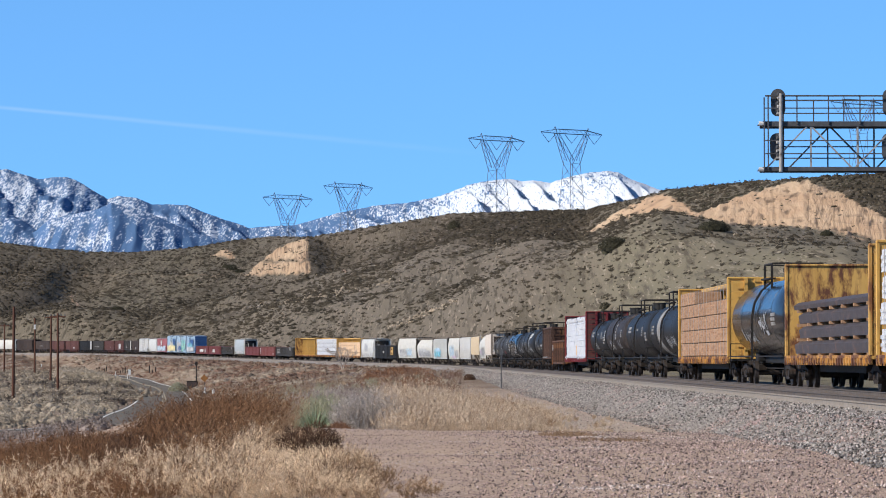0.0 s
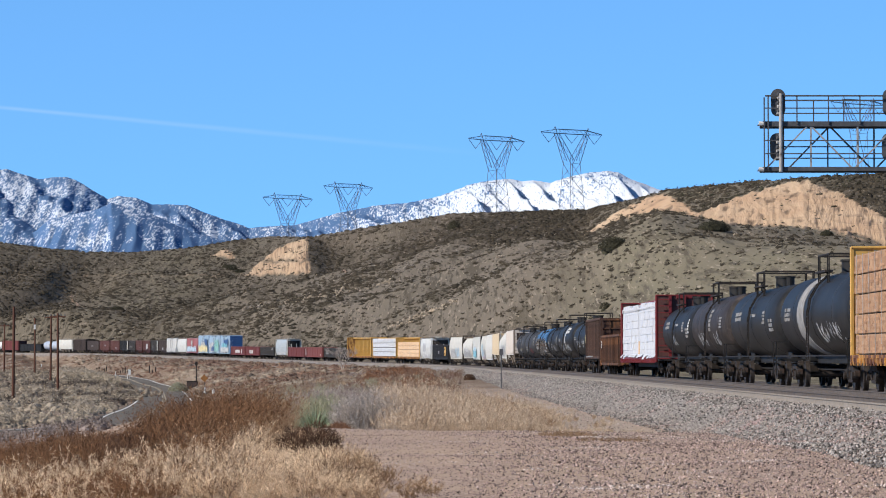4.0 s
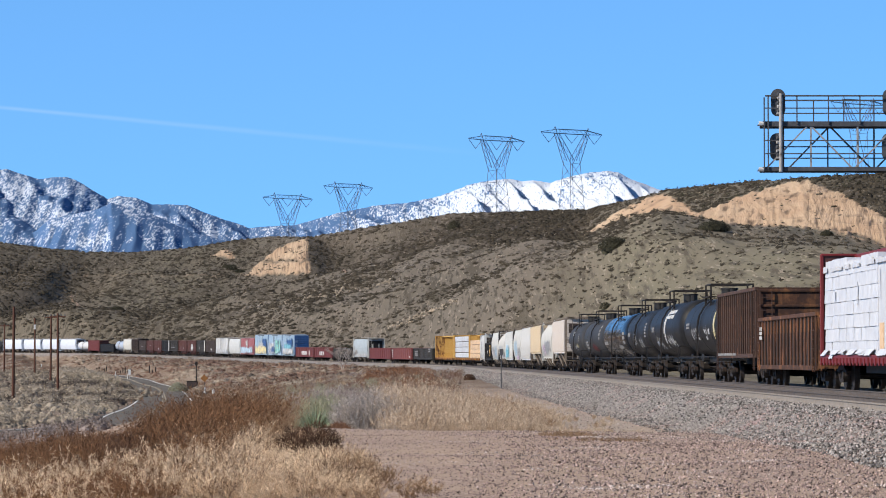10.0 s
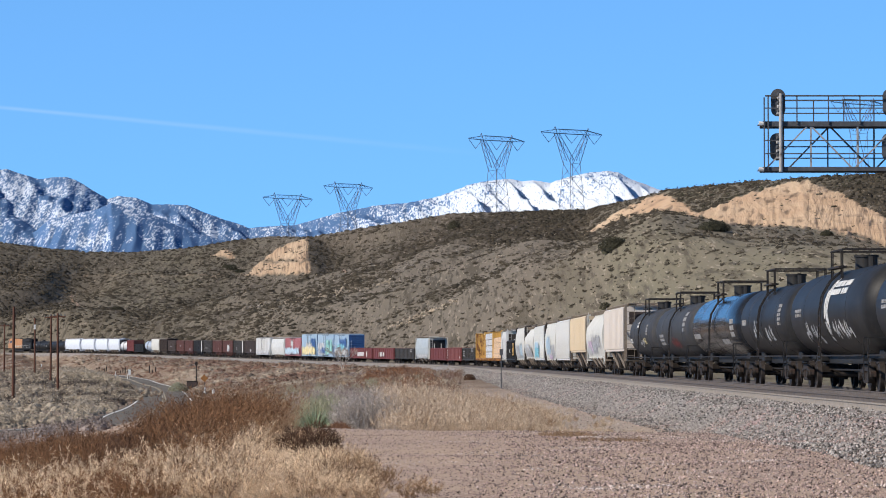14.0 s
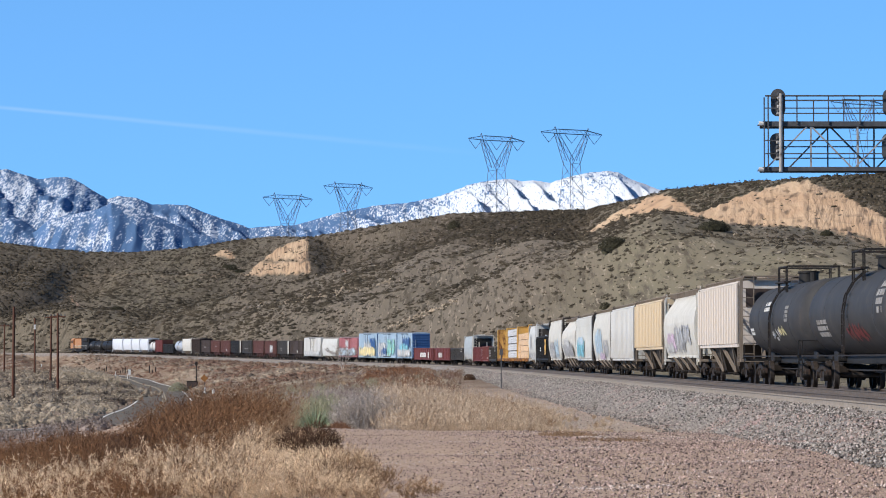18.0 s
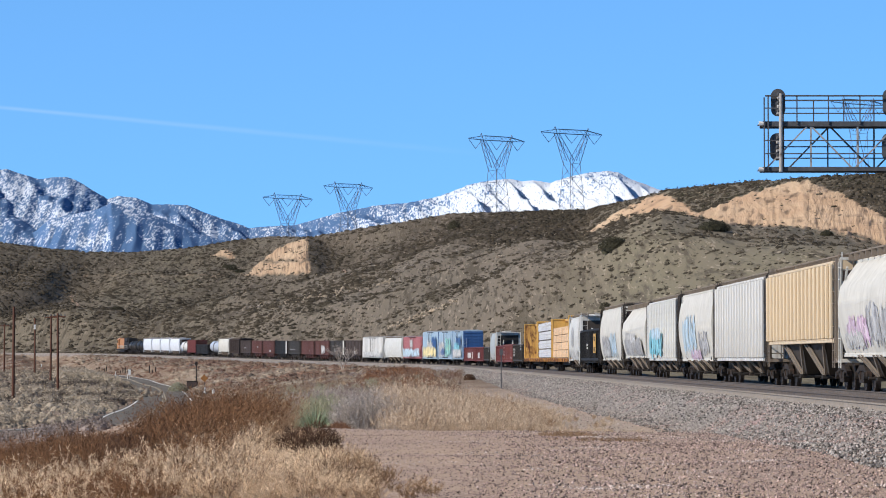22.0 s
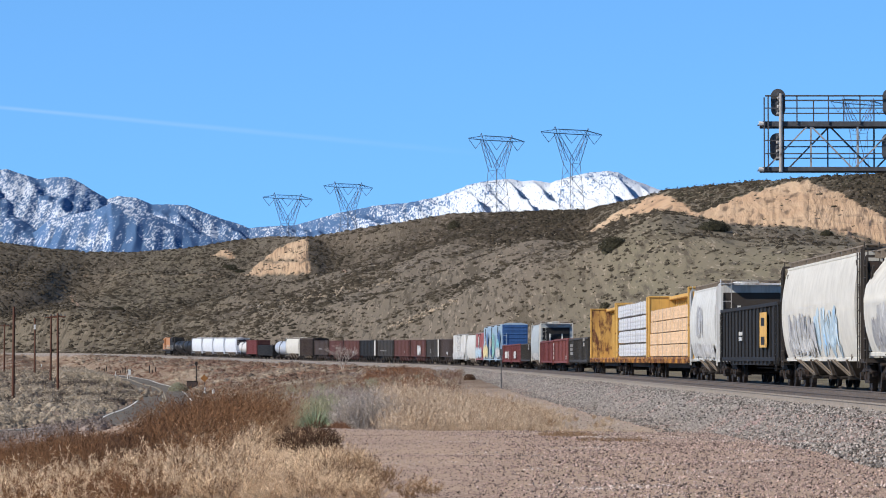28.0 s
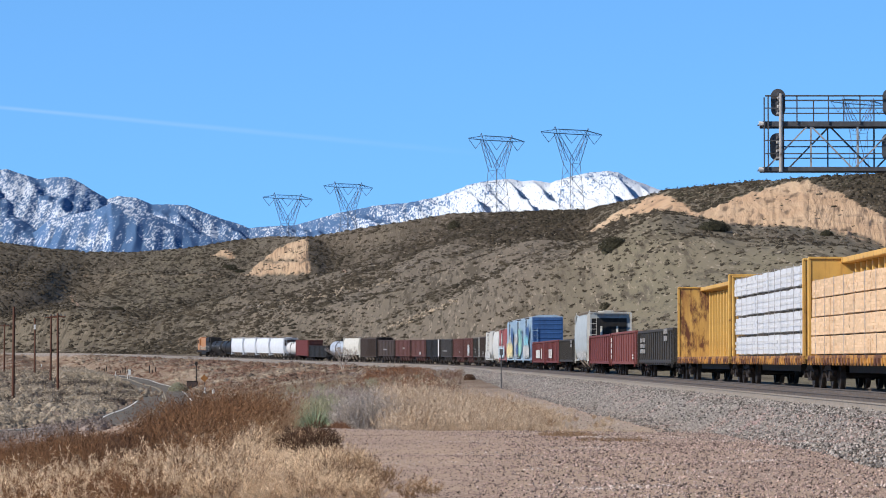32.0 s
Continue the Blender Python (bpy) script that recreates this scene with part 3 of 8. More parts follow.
    soil = mix(ramp(tex("ShaderNodeTexNoise", 0.08, "Fac", 8), 0.42, 0.58), (0.235, 0.180, 0.135), (0.165, 0.115, 0.085))
    soil = mix(ramp(tex("ShaderNodeTexNoise", 0.5, "Fac", 8), 0.52, 0.66), soil, (0.33, 0.275, 0.215))
    low = N.new("ShaderNodeAttribute")
    low.attribute_name = "low"
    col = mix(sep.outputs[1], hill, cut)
    col = mix(low.outputs["Fac"], col, soil)
    col = mix(sep.outputs[2], col, dirt)
    worn = N.new("ShaderNodeAttribute")
    worn.attribute_name = "path"
    tan = mix(val.outputs[1], (0.24, 0.195, 0.16), (0.50, 0.42, 0.35))
    col = mix(worn.outputs["Fac"], col, tan)
    col = mix(sep.outputs[0], col, stone)
    L.new(col, bsdf.inputs["Base Color"])
    bsdf.inputs["Roughness"].default_value, bsdf.inputs["Specular IOR Level"].default_value = 0.95, 0.15
    bp = N.new("ShaderNodeBump")
    bp.inputs["Strength"].default_value, bp.inputs["Distance"].default_value = 0.7, 0.05
    L.new(tex("ShaderNodeTexNoise", 14, "Fac"), bp.inputs["Height"])
    bp2 = N.new("ShaderNodeBump")
    bp2.inputs["Strength"].default_value, bp2.inputs["Distance"].default_value = 0.4, 0.5
    co = along.outputs[0]
    L.new(tex("ShaderNodeTexNoise", 0.25, "Fac"), bp2.inputs["Height"])
    L.new(bp.outputs[0], bp2.inputs["Normal"])
    bp3 = N.new("ShaderNodeBump")                 # runnels down the cut faces
    bp3.inputs["Distance"].default_value = 1.2
    L.new(sep.outputs[1], bp3.inputs["Strength"])
    L.new(rn.outputs["Fac"], bp3.inputs["Height"])
    L.new(bp2.outputs[0], bp3.inputs["Normal"])
    L.new(bp3.outputs[0], bsdf.inputs["Normal"])
    return m


def build_ground():
    """One sheet from under the camera to the horizon, finest where the lens looks."""
    a = np.concatenate([np.linspace(-180, -20, 40), np.linspace(-19, -8.6, 40)[:-1], np.linspace(-8.6, 8.6, 480), np.linspace(8.6, 19, 40)[1:], np.linspace(20, 180, 40)])
    r = np.concatenate([[-0.3, 2, 6, 12, 20], np.geomspace(26, 300, 170), np.geomspace(302, 1300, 300), np.geomspace(1304, 1850, 110), np.geomspace(1900, 4900, 30)])
    A, R = np.meshgrid(np.radians(a), r)
    X, Y = (R * np.sin(A)).ravel(), (R * np.cos(A)).ravel()
    z, stone, bare, dirt, scrub, d = ground(X, Y)
    path = smooth(d + 1.2 * fbm(X / 4, Y / 6, 63, 3), -12.9, -11.4) * (1 - smooth(d + 0.8 * fbm(X / 4, Y / 6, 65, 3), -9.3, -8.5)) * smooth(Y, 52, 70) * (1 - smooth(Y, 150, 210))
    n, k = len(a), len(r)
    i = np.arange(k - 1)[:, None] * n + np.arange(n - 1)[None, :]
    faces = np.stack([i, i + 1, i + n + 1, i + n], -1).reshape(-1, 4)
    me = raw_mesh("ground", np.stack([X, Y, z], 1), faces, land_material(), True)
    zone = me.color_attributes.new("zone", "FLOAT_COLOR", "POINT")
    zone.data.foreach_set("color", np.stack([stone, bare, dirt, np.ones_like(z)], 1).astype(np.float32).ravel())
    lo = me.attributes.new("low", "FLOAT", "POINT")
    lo.data.foreach_set("value", np.where(d < 0, 1.0, 0.0).astype(np.float32))
    sc = me.attributes.new("scrub", "FLOAT", "POINT")
    sc.data.foreach_set("value", scrub.astype(np.float32))
    gr = me.attributes.new("grassed", "FLOAT", "POINT")
    bearing = X / np.maximum(Y, 1) * 1000
    gr.data.foreach_set("value", (smooth(bearing + 30 * fbm(X / 60, Y / 120, 71, 3), 20, 62) * (0.55 + 0.45 * smooth(fbm(X / 40, Y / 90, 73, 3), -0.1, 0.1))).astype(np.float32))
    fl = me.attributes.new("flute", "FLOAT", "POINT")
    fl.data.foreach_set("value", (X / np.maximum(Y, 1) * BACK_FAR(np.clip(X / np.maximum(Y, 1) * 1000, -200, 200))).astype(np.float32))
    pa = me.attributes.new("path", "FLOAT", "POINT")
    pa.data.foreach_set("value", (path * (1 - stone)).astype(np.float32))
    ob = new("ground", me)
    return tagged(ob, "dry gravel flat, scrub valley and olive-brown hillside with tan cut faces", "ground", kind="structure")


build_ground()

SNOW_TOP = table([(-170, 62), (-136, 58.9), (-134, 59), (-130, 57.6), (-124.3, 55.9), (-118.8, 56.6), (-116, 56.6), (-112.7, 55.5), (-108.3, 52.8), (-103.1, 49.8), (-99.7, 50.7), (-94.4, 50.2), (-89.6, 48.1), (-84, 48.1), (-78.8, 47.9), (-73.6, 45.7), (-66.7, 43.2), (-63, 42.2), (-59.7, 40.8), (-54.5, 41.3), (-45.8, 41.7), (-40.6, 43.1), (-32, 45.5), (-21.5, 47.6), (-18, 48.1), (-11, 48.6), (-2.4, 50.3), (2.8, 52.1), (8, 54.2), (11.5, 55), (18.4, 55.9), (21, 55.9), (24.5, 55.2), (28, 55.6), (33, 54.7), (37.5, 56.3), (44.4, 57.8), (50.5, 58.5), (54, 58), (58.3, 55.7), (62.7, 54.2), (67.9, 52.1), (81, 50), (110, 48), (170, 44)])
SPUR_TOP = table([(-170, 40), (-136, 34), (-125, 40), (-121, 43.5), (-113, 45.2), (-106.6, 46.4), (-102, 48.6), (-98, 47.4), (-92, 46.0), (-84, 42.6), (-77, 39.5), (-66, 36.5), (-50, 34), (-20, 34), (0, 40), (170, 40)])


def build_mountains():
    """Snowy range far off: a nearer spur before the main crest, ribs with steep shaded flanks, and ravines."""
    tb = np.linspace(-170, 140, 760)
    dist = np.linspace(3300, 4800, 190)
    T, D = np.meshgrid(tb, dist)
    T, D = T.ravel(), D.ravel()
    X = T / 1000 * D
    right = smooth(T, -12, 10)
    s = np.clip((D - 3300) / 1100, 0, 1)
    s_near = np.clip((D - 3300) / 620, 0, 1)
    main = SNOW_TOP(T) / 1000 * 4400 * (0.22 + 0.78 * s ** 1.15)
    near = SPUR_TOP(T) / 1000 * 3920 * (0.3 + 0.7 * s_near) * (1 - 0.5 * smooth(D, 3920, 4150))

    def ribs(width, slant, seed, lit):
        q = (X + slant * D) / width + 0.8 * fbm(X / 150, D / 600, seed, 4) + 0.35 * fbm(X / 14, D / 70, seed + 1, 3)
        c = q - np.floor(q)
        h = 0.6 + 0.8 * lattice(np.floor(q), 0 * q, seed)
        return np.where(c < lit, c / lit, (1 - c) / (1 - lit)) * h
    fade = 1 - smooth(s, 0.88, 1.0)
    big = ribs(86, 0.30, 51, 0.66) * (1 - right) + ribs(35, 0.13, 55, 0.66) * right
    small = ribs(21, 0.07, 57, 0.55)
    z = np.maximum(main + fade * s * ((10 + 14 * right) * (big - 0.7) + (3.2 - 0.8 * right) * (small - 0.6)), near + 5 * (small - 0.6) * (1 - smooth(s_near, 0.7, 1)) * s_near)
    z = z * (1 - 0.35 * np.clip((D - 4400) / 400, 0, 1)) + 1.6 * fbm(T / 1.2, D / 60, 61, 3)
    n, k = len(tb), len(dist)
    i = np.arange(k - 1)[:, None] * n + np.arange(n - 1)[None, :]
    faces = np.stack([i, i + 1, i + n + 1, i + n], -1).reshape(-1, 4)
    m = bpy.data.materials.new("snowy_mountain")
    m.use_nodes = True
    N, L = m.node_tree.nodes, m.node_tree.links
    co = N.new("ShaderNodeTexCoord").outputs["Object"]
    at = N.new("ShaderNodeAttribute")
    at.attribute_name = "snow"

    def tex(scale, detail, stretch):
        mp = N.new("ShaderNodeMapping")
        mp.inputs["Scale"].default_value = stretch
        L.new(co, mp.inputs[0])
        nz = N.new("ShaderNodeTexNoise")
        nz.inputs["Scale"].default_value, nz.inputs["Detail"].default_value, nz.inputs["Roughness"].default_value = scale, detail, 0.7
        L.new(mp.outputs[0], nz.inputs["Vector"])
        return nz.outputs["Fac"]
    add = N.new("ShaderNodeMath")
    L.new(tex(0.46, 4, (1, 0.035, 0.6)), add.inputs[0])
    L.new(at.outputs["Fac"], add.inputs[1])
    add2 = N.new("ShaderNodeMath")
    L.new(add.outputs[0], add2.inputs[0])
    mul = N.new("ShaderNodeMath")
    mul.operation = "MULTIPLY"
    mul.inputs[1].default_value = 0.45
    L.new(tex(0.012, 3, (1, 0.4, 1)), mul.inputs[0])
    L.new(mul.outputs[0], add2.inputs[1])
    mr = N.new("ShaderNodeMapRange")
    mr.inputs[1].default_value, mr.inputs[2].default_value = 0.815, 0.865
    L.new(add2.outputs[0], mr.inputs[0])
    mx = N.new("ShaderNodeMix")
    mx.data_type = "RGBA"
    # distance haze is put into the base colours: blue rock, bluish snow
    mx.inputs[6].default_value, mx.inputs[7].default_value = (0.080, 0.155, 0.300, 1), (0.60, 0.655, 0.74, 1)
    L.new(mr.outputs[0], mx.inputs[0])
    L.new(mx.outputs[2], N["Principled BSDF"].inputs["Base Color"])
    N["Principled BSDF"].inputs["Roughness"].default_value = 0.95
    N["Principled BSDF"].inputs["Specular IOR Level"].default_value = 0.05
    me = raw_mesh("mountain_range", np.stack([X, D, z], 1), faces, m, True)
    sn = me.attributes.new("snow", "FLOAT", "POINT")
    # snow thinned on the ribs' sunless flanks: their shade put into the cover
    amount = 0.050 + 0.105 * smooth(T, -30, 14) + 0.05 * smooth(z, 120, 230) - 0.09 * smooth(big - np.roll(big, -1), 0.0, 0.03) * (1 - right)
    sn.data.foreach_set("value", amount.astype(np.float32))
    return tagged(new("backdrop_mountains", me), "distant mountain range tinted haze blue, with patchy snow and one white peak", "mountain", kind="structure")


build_mountains()
# ---- the two tracks ----
def build_track(side, lift):
    """Rails along the line as long bars, sleepers as pieces near the camera."""
    for gauge in (-0.755, 0.755):
        prof = [(-0.075, -0.17), (-0.07, -0.155), (-0.012, -0.13), (-0.012, -0.045), (-0.037, -0.035), (-0.037, 0.0), (0.037, 0.0), (0.037, -0.035), (0.012, -0.045), (0.012, -0.13), (0.07, -0.155), (0.075, -0.17)]
        rings = []
        for u in np.arange(-560, 1640, 8.0):
            rings.append([(*(float(q) for q in line_at(u, side + gauge + py)[:2]), float(np.interp(u, US, LZ)) + lift + pz) for py, pz in prof])
        m = Mesh().loft(rings)
        ob = new("rail", m.data("rail", RAIL_SUNLIT if side < 0 and gauge < 0 else RAIL))
        tagged(ob, "long rusty steel rail on gravel ballast", "rail", "rails of the two tracks", "structure")
    tie = Mesh().box(-1.3, 1.3, -0.115, 0.115, -0.17, 0.0, 0.012).data("sleeper", TIE)
    holder = tagged(new("track_sleepers"), "weathered grey sleepers bedded in ballast", "sleepers", kind="structure")
    for i in range(150):
        u = 0 + i * 0.61
        x, y, z, t = (float(q) for q in line_at(u, side))
        s = new("sleeper", tie)
        s.parent = holder
        s.matrix_basis = Matrix.Translation((x, y, z + lift - 0.188)) @ Matrix.Rotation(-t, 4, "Z")
    rest = Mesh()
    for u in [*np.arange(-120, -0.4, 0.61), *np.arange(91.5, 330, 0.61)]:
        x, y, z, t = (float(q) for q in line_at(u, side))
        m = Matrix.Translation((x, y, z + lift - 0.188)) @ Matrix.Rotation(-t, 4, "Z")
        v = [m @ Vector(p) for p in ((-1.3, -.115, -.17), (1.3, -.115, -.17), (1.3, .115, -.17), (-1.3, .115, -.17), (-1.3, -.115, 0), (1.3, -.115, 0), (1.3, .115, 0), (-1.3, .115, 0))]
        rest.add(v, [(4, 5, 6, 7), (0, 1, 5, 4), (1, 2, 6, 5), (2, 3, 7, 6), (3, 0, 4, 7)])
    ob = part("distant_sleepers", rest, TIE, holder)
    tagged(ob, kind="stuff")


build_track(0.0, 0.0)
build_track(-4.4, 0.06)
# ---- rolling stock: x forward, y to the left, z up from the rail; the camera sees the side of negative y ----
SHARED = {}


def shared(key, build, material, smooth=False):
    if key not in SHARED:
        SHARED[key] = build().data(key, material, smooth)
    return SHARED[key]


def wheel_mesh():
    m = Mesh()
    prof = [(-0.07, 0.10), (-0.07, 0.36), (-0.03, 0.38), (-0.07, 0.40), (-0.07, 0.455), (0.05, 0.46), (0.055, 0.485), (0.085, 0.48), (0.09, 0.40), (0.03, 0.36), (0.05, 0.12), (0.09, 0.10)]
    n = 20
    v = [(r * math.cos(2 * math.pi * i / n), y, r * math.sin(2 * math.pi * i / n)) for y, r in prof for i in range(n)]
    f = [(k * n + i, (k + 1) * n + i, (k + 1) * n + (i + 1) % n, k * n + (i + 1) % n) for k in range(len(prof) - 1) for i in range(n)]
    return m.add(v, f + [tuple(range(n)), tuple((len(prof) - 1) * n + i for i in range(n))])


def side_frame_mesh():
    """Cast side frame with its spring window, bearing ends and springs."""
    m = Mesh()
    top = [(-1.12, 0.44), (-1.12, 0.60), (-0.80, 0.66), (-0.45, 0.80), (0.45, 0.80), (0.80, 0.66), (1.12, 0.60), (1.12, 0.44), (0.78, 0.50), (0.42, 0.62), (-0.42, 0.62), (-0.78, 0.50)]
    m.loft([[(x, -0.08, z) for x, z in top], [(x, 0.08, z) for x, z in top]])
    low = [(-0.80, 0.52), (-0.42, 0.25), (0.42, 0.25), (0.80, 0.52), (0.70, 0.58), (0.36, 0.36), (-0.36, 0.36), (-0.70, 0.58)]
    m.loft([[(x, -0.07, z) for x, z in low], [(x, 0.07, z) for x, z in low]])
    for x in (-0.30, 0.30):
        m.box(x - 0.05, x + 0.05, -0.08, 0.08, 0.34, 0.64)
    for x in (-0.15, 0.0, 0.15):
        m.tube((x, 0, 0.36), (x, 0, 0.56), 0.065, 8)
    for x in (-0.89, 0.89):
        m.tube((x, -0.15, 0.46), (x, 0.05, 0.46), 0.13, 10)
    return m


def truck(car, x):
    t = part("truck", shared("bolster", lambda: Mesh().box(-0.22, 0.22, -0.98, 0.98, 0.50, 0.78, 0.03).box(-0.75, 0.75, -0.5, 0.5, 0.34, 0.42), TRUCK), None, car)
    t.matrix_basis = Matrix.Translation((x, 0, 0))
    for y in (-1.0, 1.0):
        s = part("side_frame", shared("side_frame", side_frame_mesh, TRUCK), None, t)
        s.matrix_basis = pose(0, y, 0, 0, 0, 0 if y < 0 else 180)
    for dx in (-0.89, 0.89):
        part("axle", shared("axle", lambda: Mesh().tube((0, -0.8, 0.46), (0, 0.8, 0.46), 0.08, 8), WHEEL), None, t).matrix_basis = Matrix.Translation((dx, 0, 0))
        for y in (-0.755, 0.755):
            w = part("wheel", shared("wheel", wheel_mesh, WHEEL, True), None, t)
            w.matrix_basis = pose(dx, y, 0.46, 0, 0, 0 if y < 0 else 180)
    return t


def coupler(car, x):
    m = shared("coupler", lambda: Mesh().box(-0.5, 0.1, -0.1, 0.1, 0.76, 0.98, 0.02).box(0.05, 0.34, -0.15, 0.13, 0.72, 1.02, 0.04).beam((0.0, 0.3, 0.7), (0.3, 0.32, 0.42), 0.05), STEEL_DARK)
    part("coupler", m, None, car).matrix_basis = pose(x, 0, 0, 0, 0, 0 if x > 0 else 180)


def ladder(car, x, y0, y1, z0, z1, material, steps=8, along=True):
    """A ladder on the side (along x) or the end (along y)."""
    m = Mesh()
    if along:
        for a in (y0, y1):
            m.beam((a, x, z0), (a, x, z1), 0.05, 0.03)
        for i in range(steps):
            z = z0 + (z1 - z0) * (i + 0.5) / steps
            m.beam((y0, x, z), (y1, x, z), 0.03)
    else:
        for a in (y0, y1):
            m.beam((x, a, z0), (x, a, z1), 0.05, 0.03)
        for i in range(steps):
            z = z0 + (z1 - z0) * (i + 0.5) / steps
            m.beam((x, y0, z), (x, y1, z), 0.03)
    return part("ladder", m, material, car)


def running_gear(car, h, over=1.7):
    """Two trucks, couplers and brake pipes under a car of half length h."""
    for x in (h - over - 1.0, -(h - over - 1.0)):
        truck(car, x)
    coupler(car, h - 0.35)
    coupler(car, -(h - 0.35))
    m = Mesh().tube((-h * 0.35, 0.45, 0.72), (-h * 0.2, 0.45, 0.72), 0.17, 10).box(-h * 0.05, h * 0.08, 0.2, 0.6, 0.55, 0.85, 0.02)
    m.beam((-h * 0.75, -0.25, 0.62), (h * 0.75, -0.25, 0.62), 0.05).beam((-h * 0.5, 0.3, 0.55), (h * 0.4, 0.35, 0.6), 0.05)
    part("brake_gear", m, STEEL_DARK, car)


def letters(car, x0, x1, z0, z1, y, material, rows=2, seed=0, name="lettering"):
    """Unreadable stencilling as bars on the camera's side, following y(z)."""
    rnd = random.Random(seed)
    m = Mesh()
    for i in range(rows):
        za, zb = z0 + (z1 - z0) * i / rows, z0 + (z1 - z0) * (i + 0.72) / rows
        x = x0
        while x < x1 - 0.1:
            w = min((zb - za) * rnd.uniform(0.45, 0.75), x1 - x)
            if rnd.random() > 0.12:
                ya, yb = y(za) - 0.008, y(zb) - 0.008
                m.add([(x, ya, za), (x + w, ya, za), (x + w, yb, zb), (x, yb, zb), (x, ya + 0.01, za), (x + w, ya + 0.01, za), (x + w, yb + 0.01, zb), (x, yb + 0.01, zb)],
                      [(0, 1, 2, 3), (7, 6, 5, 4), (0, 4, 5, 1), (1, 5, 6, 2), (2, 6, 7, 3), (3, 7, 4, 0)])
            x += w * 1.3
    return part(name, m, material, car)


def sprayed(car, x0, x1, z0, z1, y, material, seed=0, gaps=0.24):
    """Sprayed strokes, letter beside letter, lying on the side y(z)."""
    rnd = random.Random(seed)
    H = z1 - z0
    n = max(3, int((x1 - x0) / (0.55 * H + 0.35)))
    m, lift = Mesh(), 0.004
    for i in range(n):
        a = x0 + (x1 - x0) * i / n
        w = (x1 - x0) / n
        for k in range(rnd.choice((2, 3, 3, 4)) + (8 if gaps < 0.3 else 0)):
            p = (a + w * rnd.uniform(0.05, 0.95), z0 + H * rnd.uniform(0.0, 0.45))
            q = (a + w * rnd.uniform(0.05, 0.95), z0 + H * rnd.uniform(0.5, 1.0))
            if k == 2:
                q = (a + w * rnd.uniform(0.8, 1.1), p[1] + H * rnd.uniform(-0.1, 0.2))
            bend = rnd.uniform(-0.25, 0.25) * w
            half = rnd.uniform(0.10, 0.20) * (0.6 + 0.5 * H) * (1.0 if gaps < 0.3 else 0.5)
            v, f = [], []
            lift += 0.0006
            for t in range(9):
                c = t / 8
                x = p[0] + (q[0] - p[0]) * c + bend * math.sin(math.pi * c)
                z = p[1] + (q[1] - p[1]) * c
                dx, dz = q[0] - p[0] + 1e-4, q[1] - p[1]
                d = math.hypot(dx, dz)
                g = half * (0.55 + 0.45 * math.sin(math.pi * (0.15 + 0.7 * c)))
                for sgn in (-1, 1):
                    zz = min(max(z + sgn * g * dx / d, z0 - 0.05), z1 + 0.05)
                    v.append((x - sgn * g * dz / d, y(zz) - lift, zz))
                if t:
                    b = 2 * t
                    f.append((b - 2, b - 1, b + 1, b))
            m.add(v, f)
    ob = part("graffiti", m, material, car)
    tagged(ob, kind="stuff")
    return ob


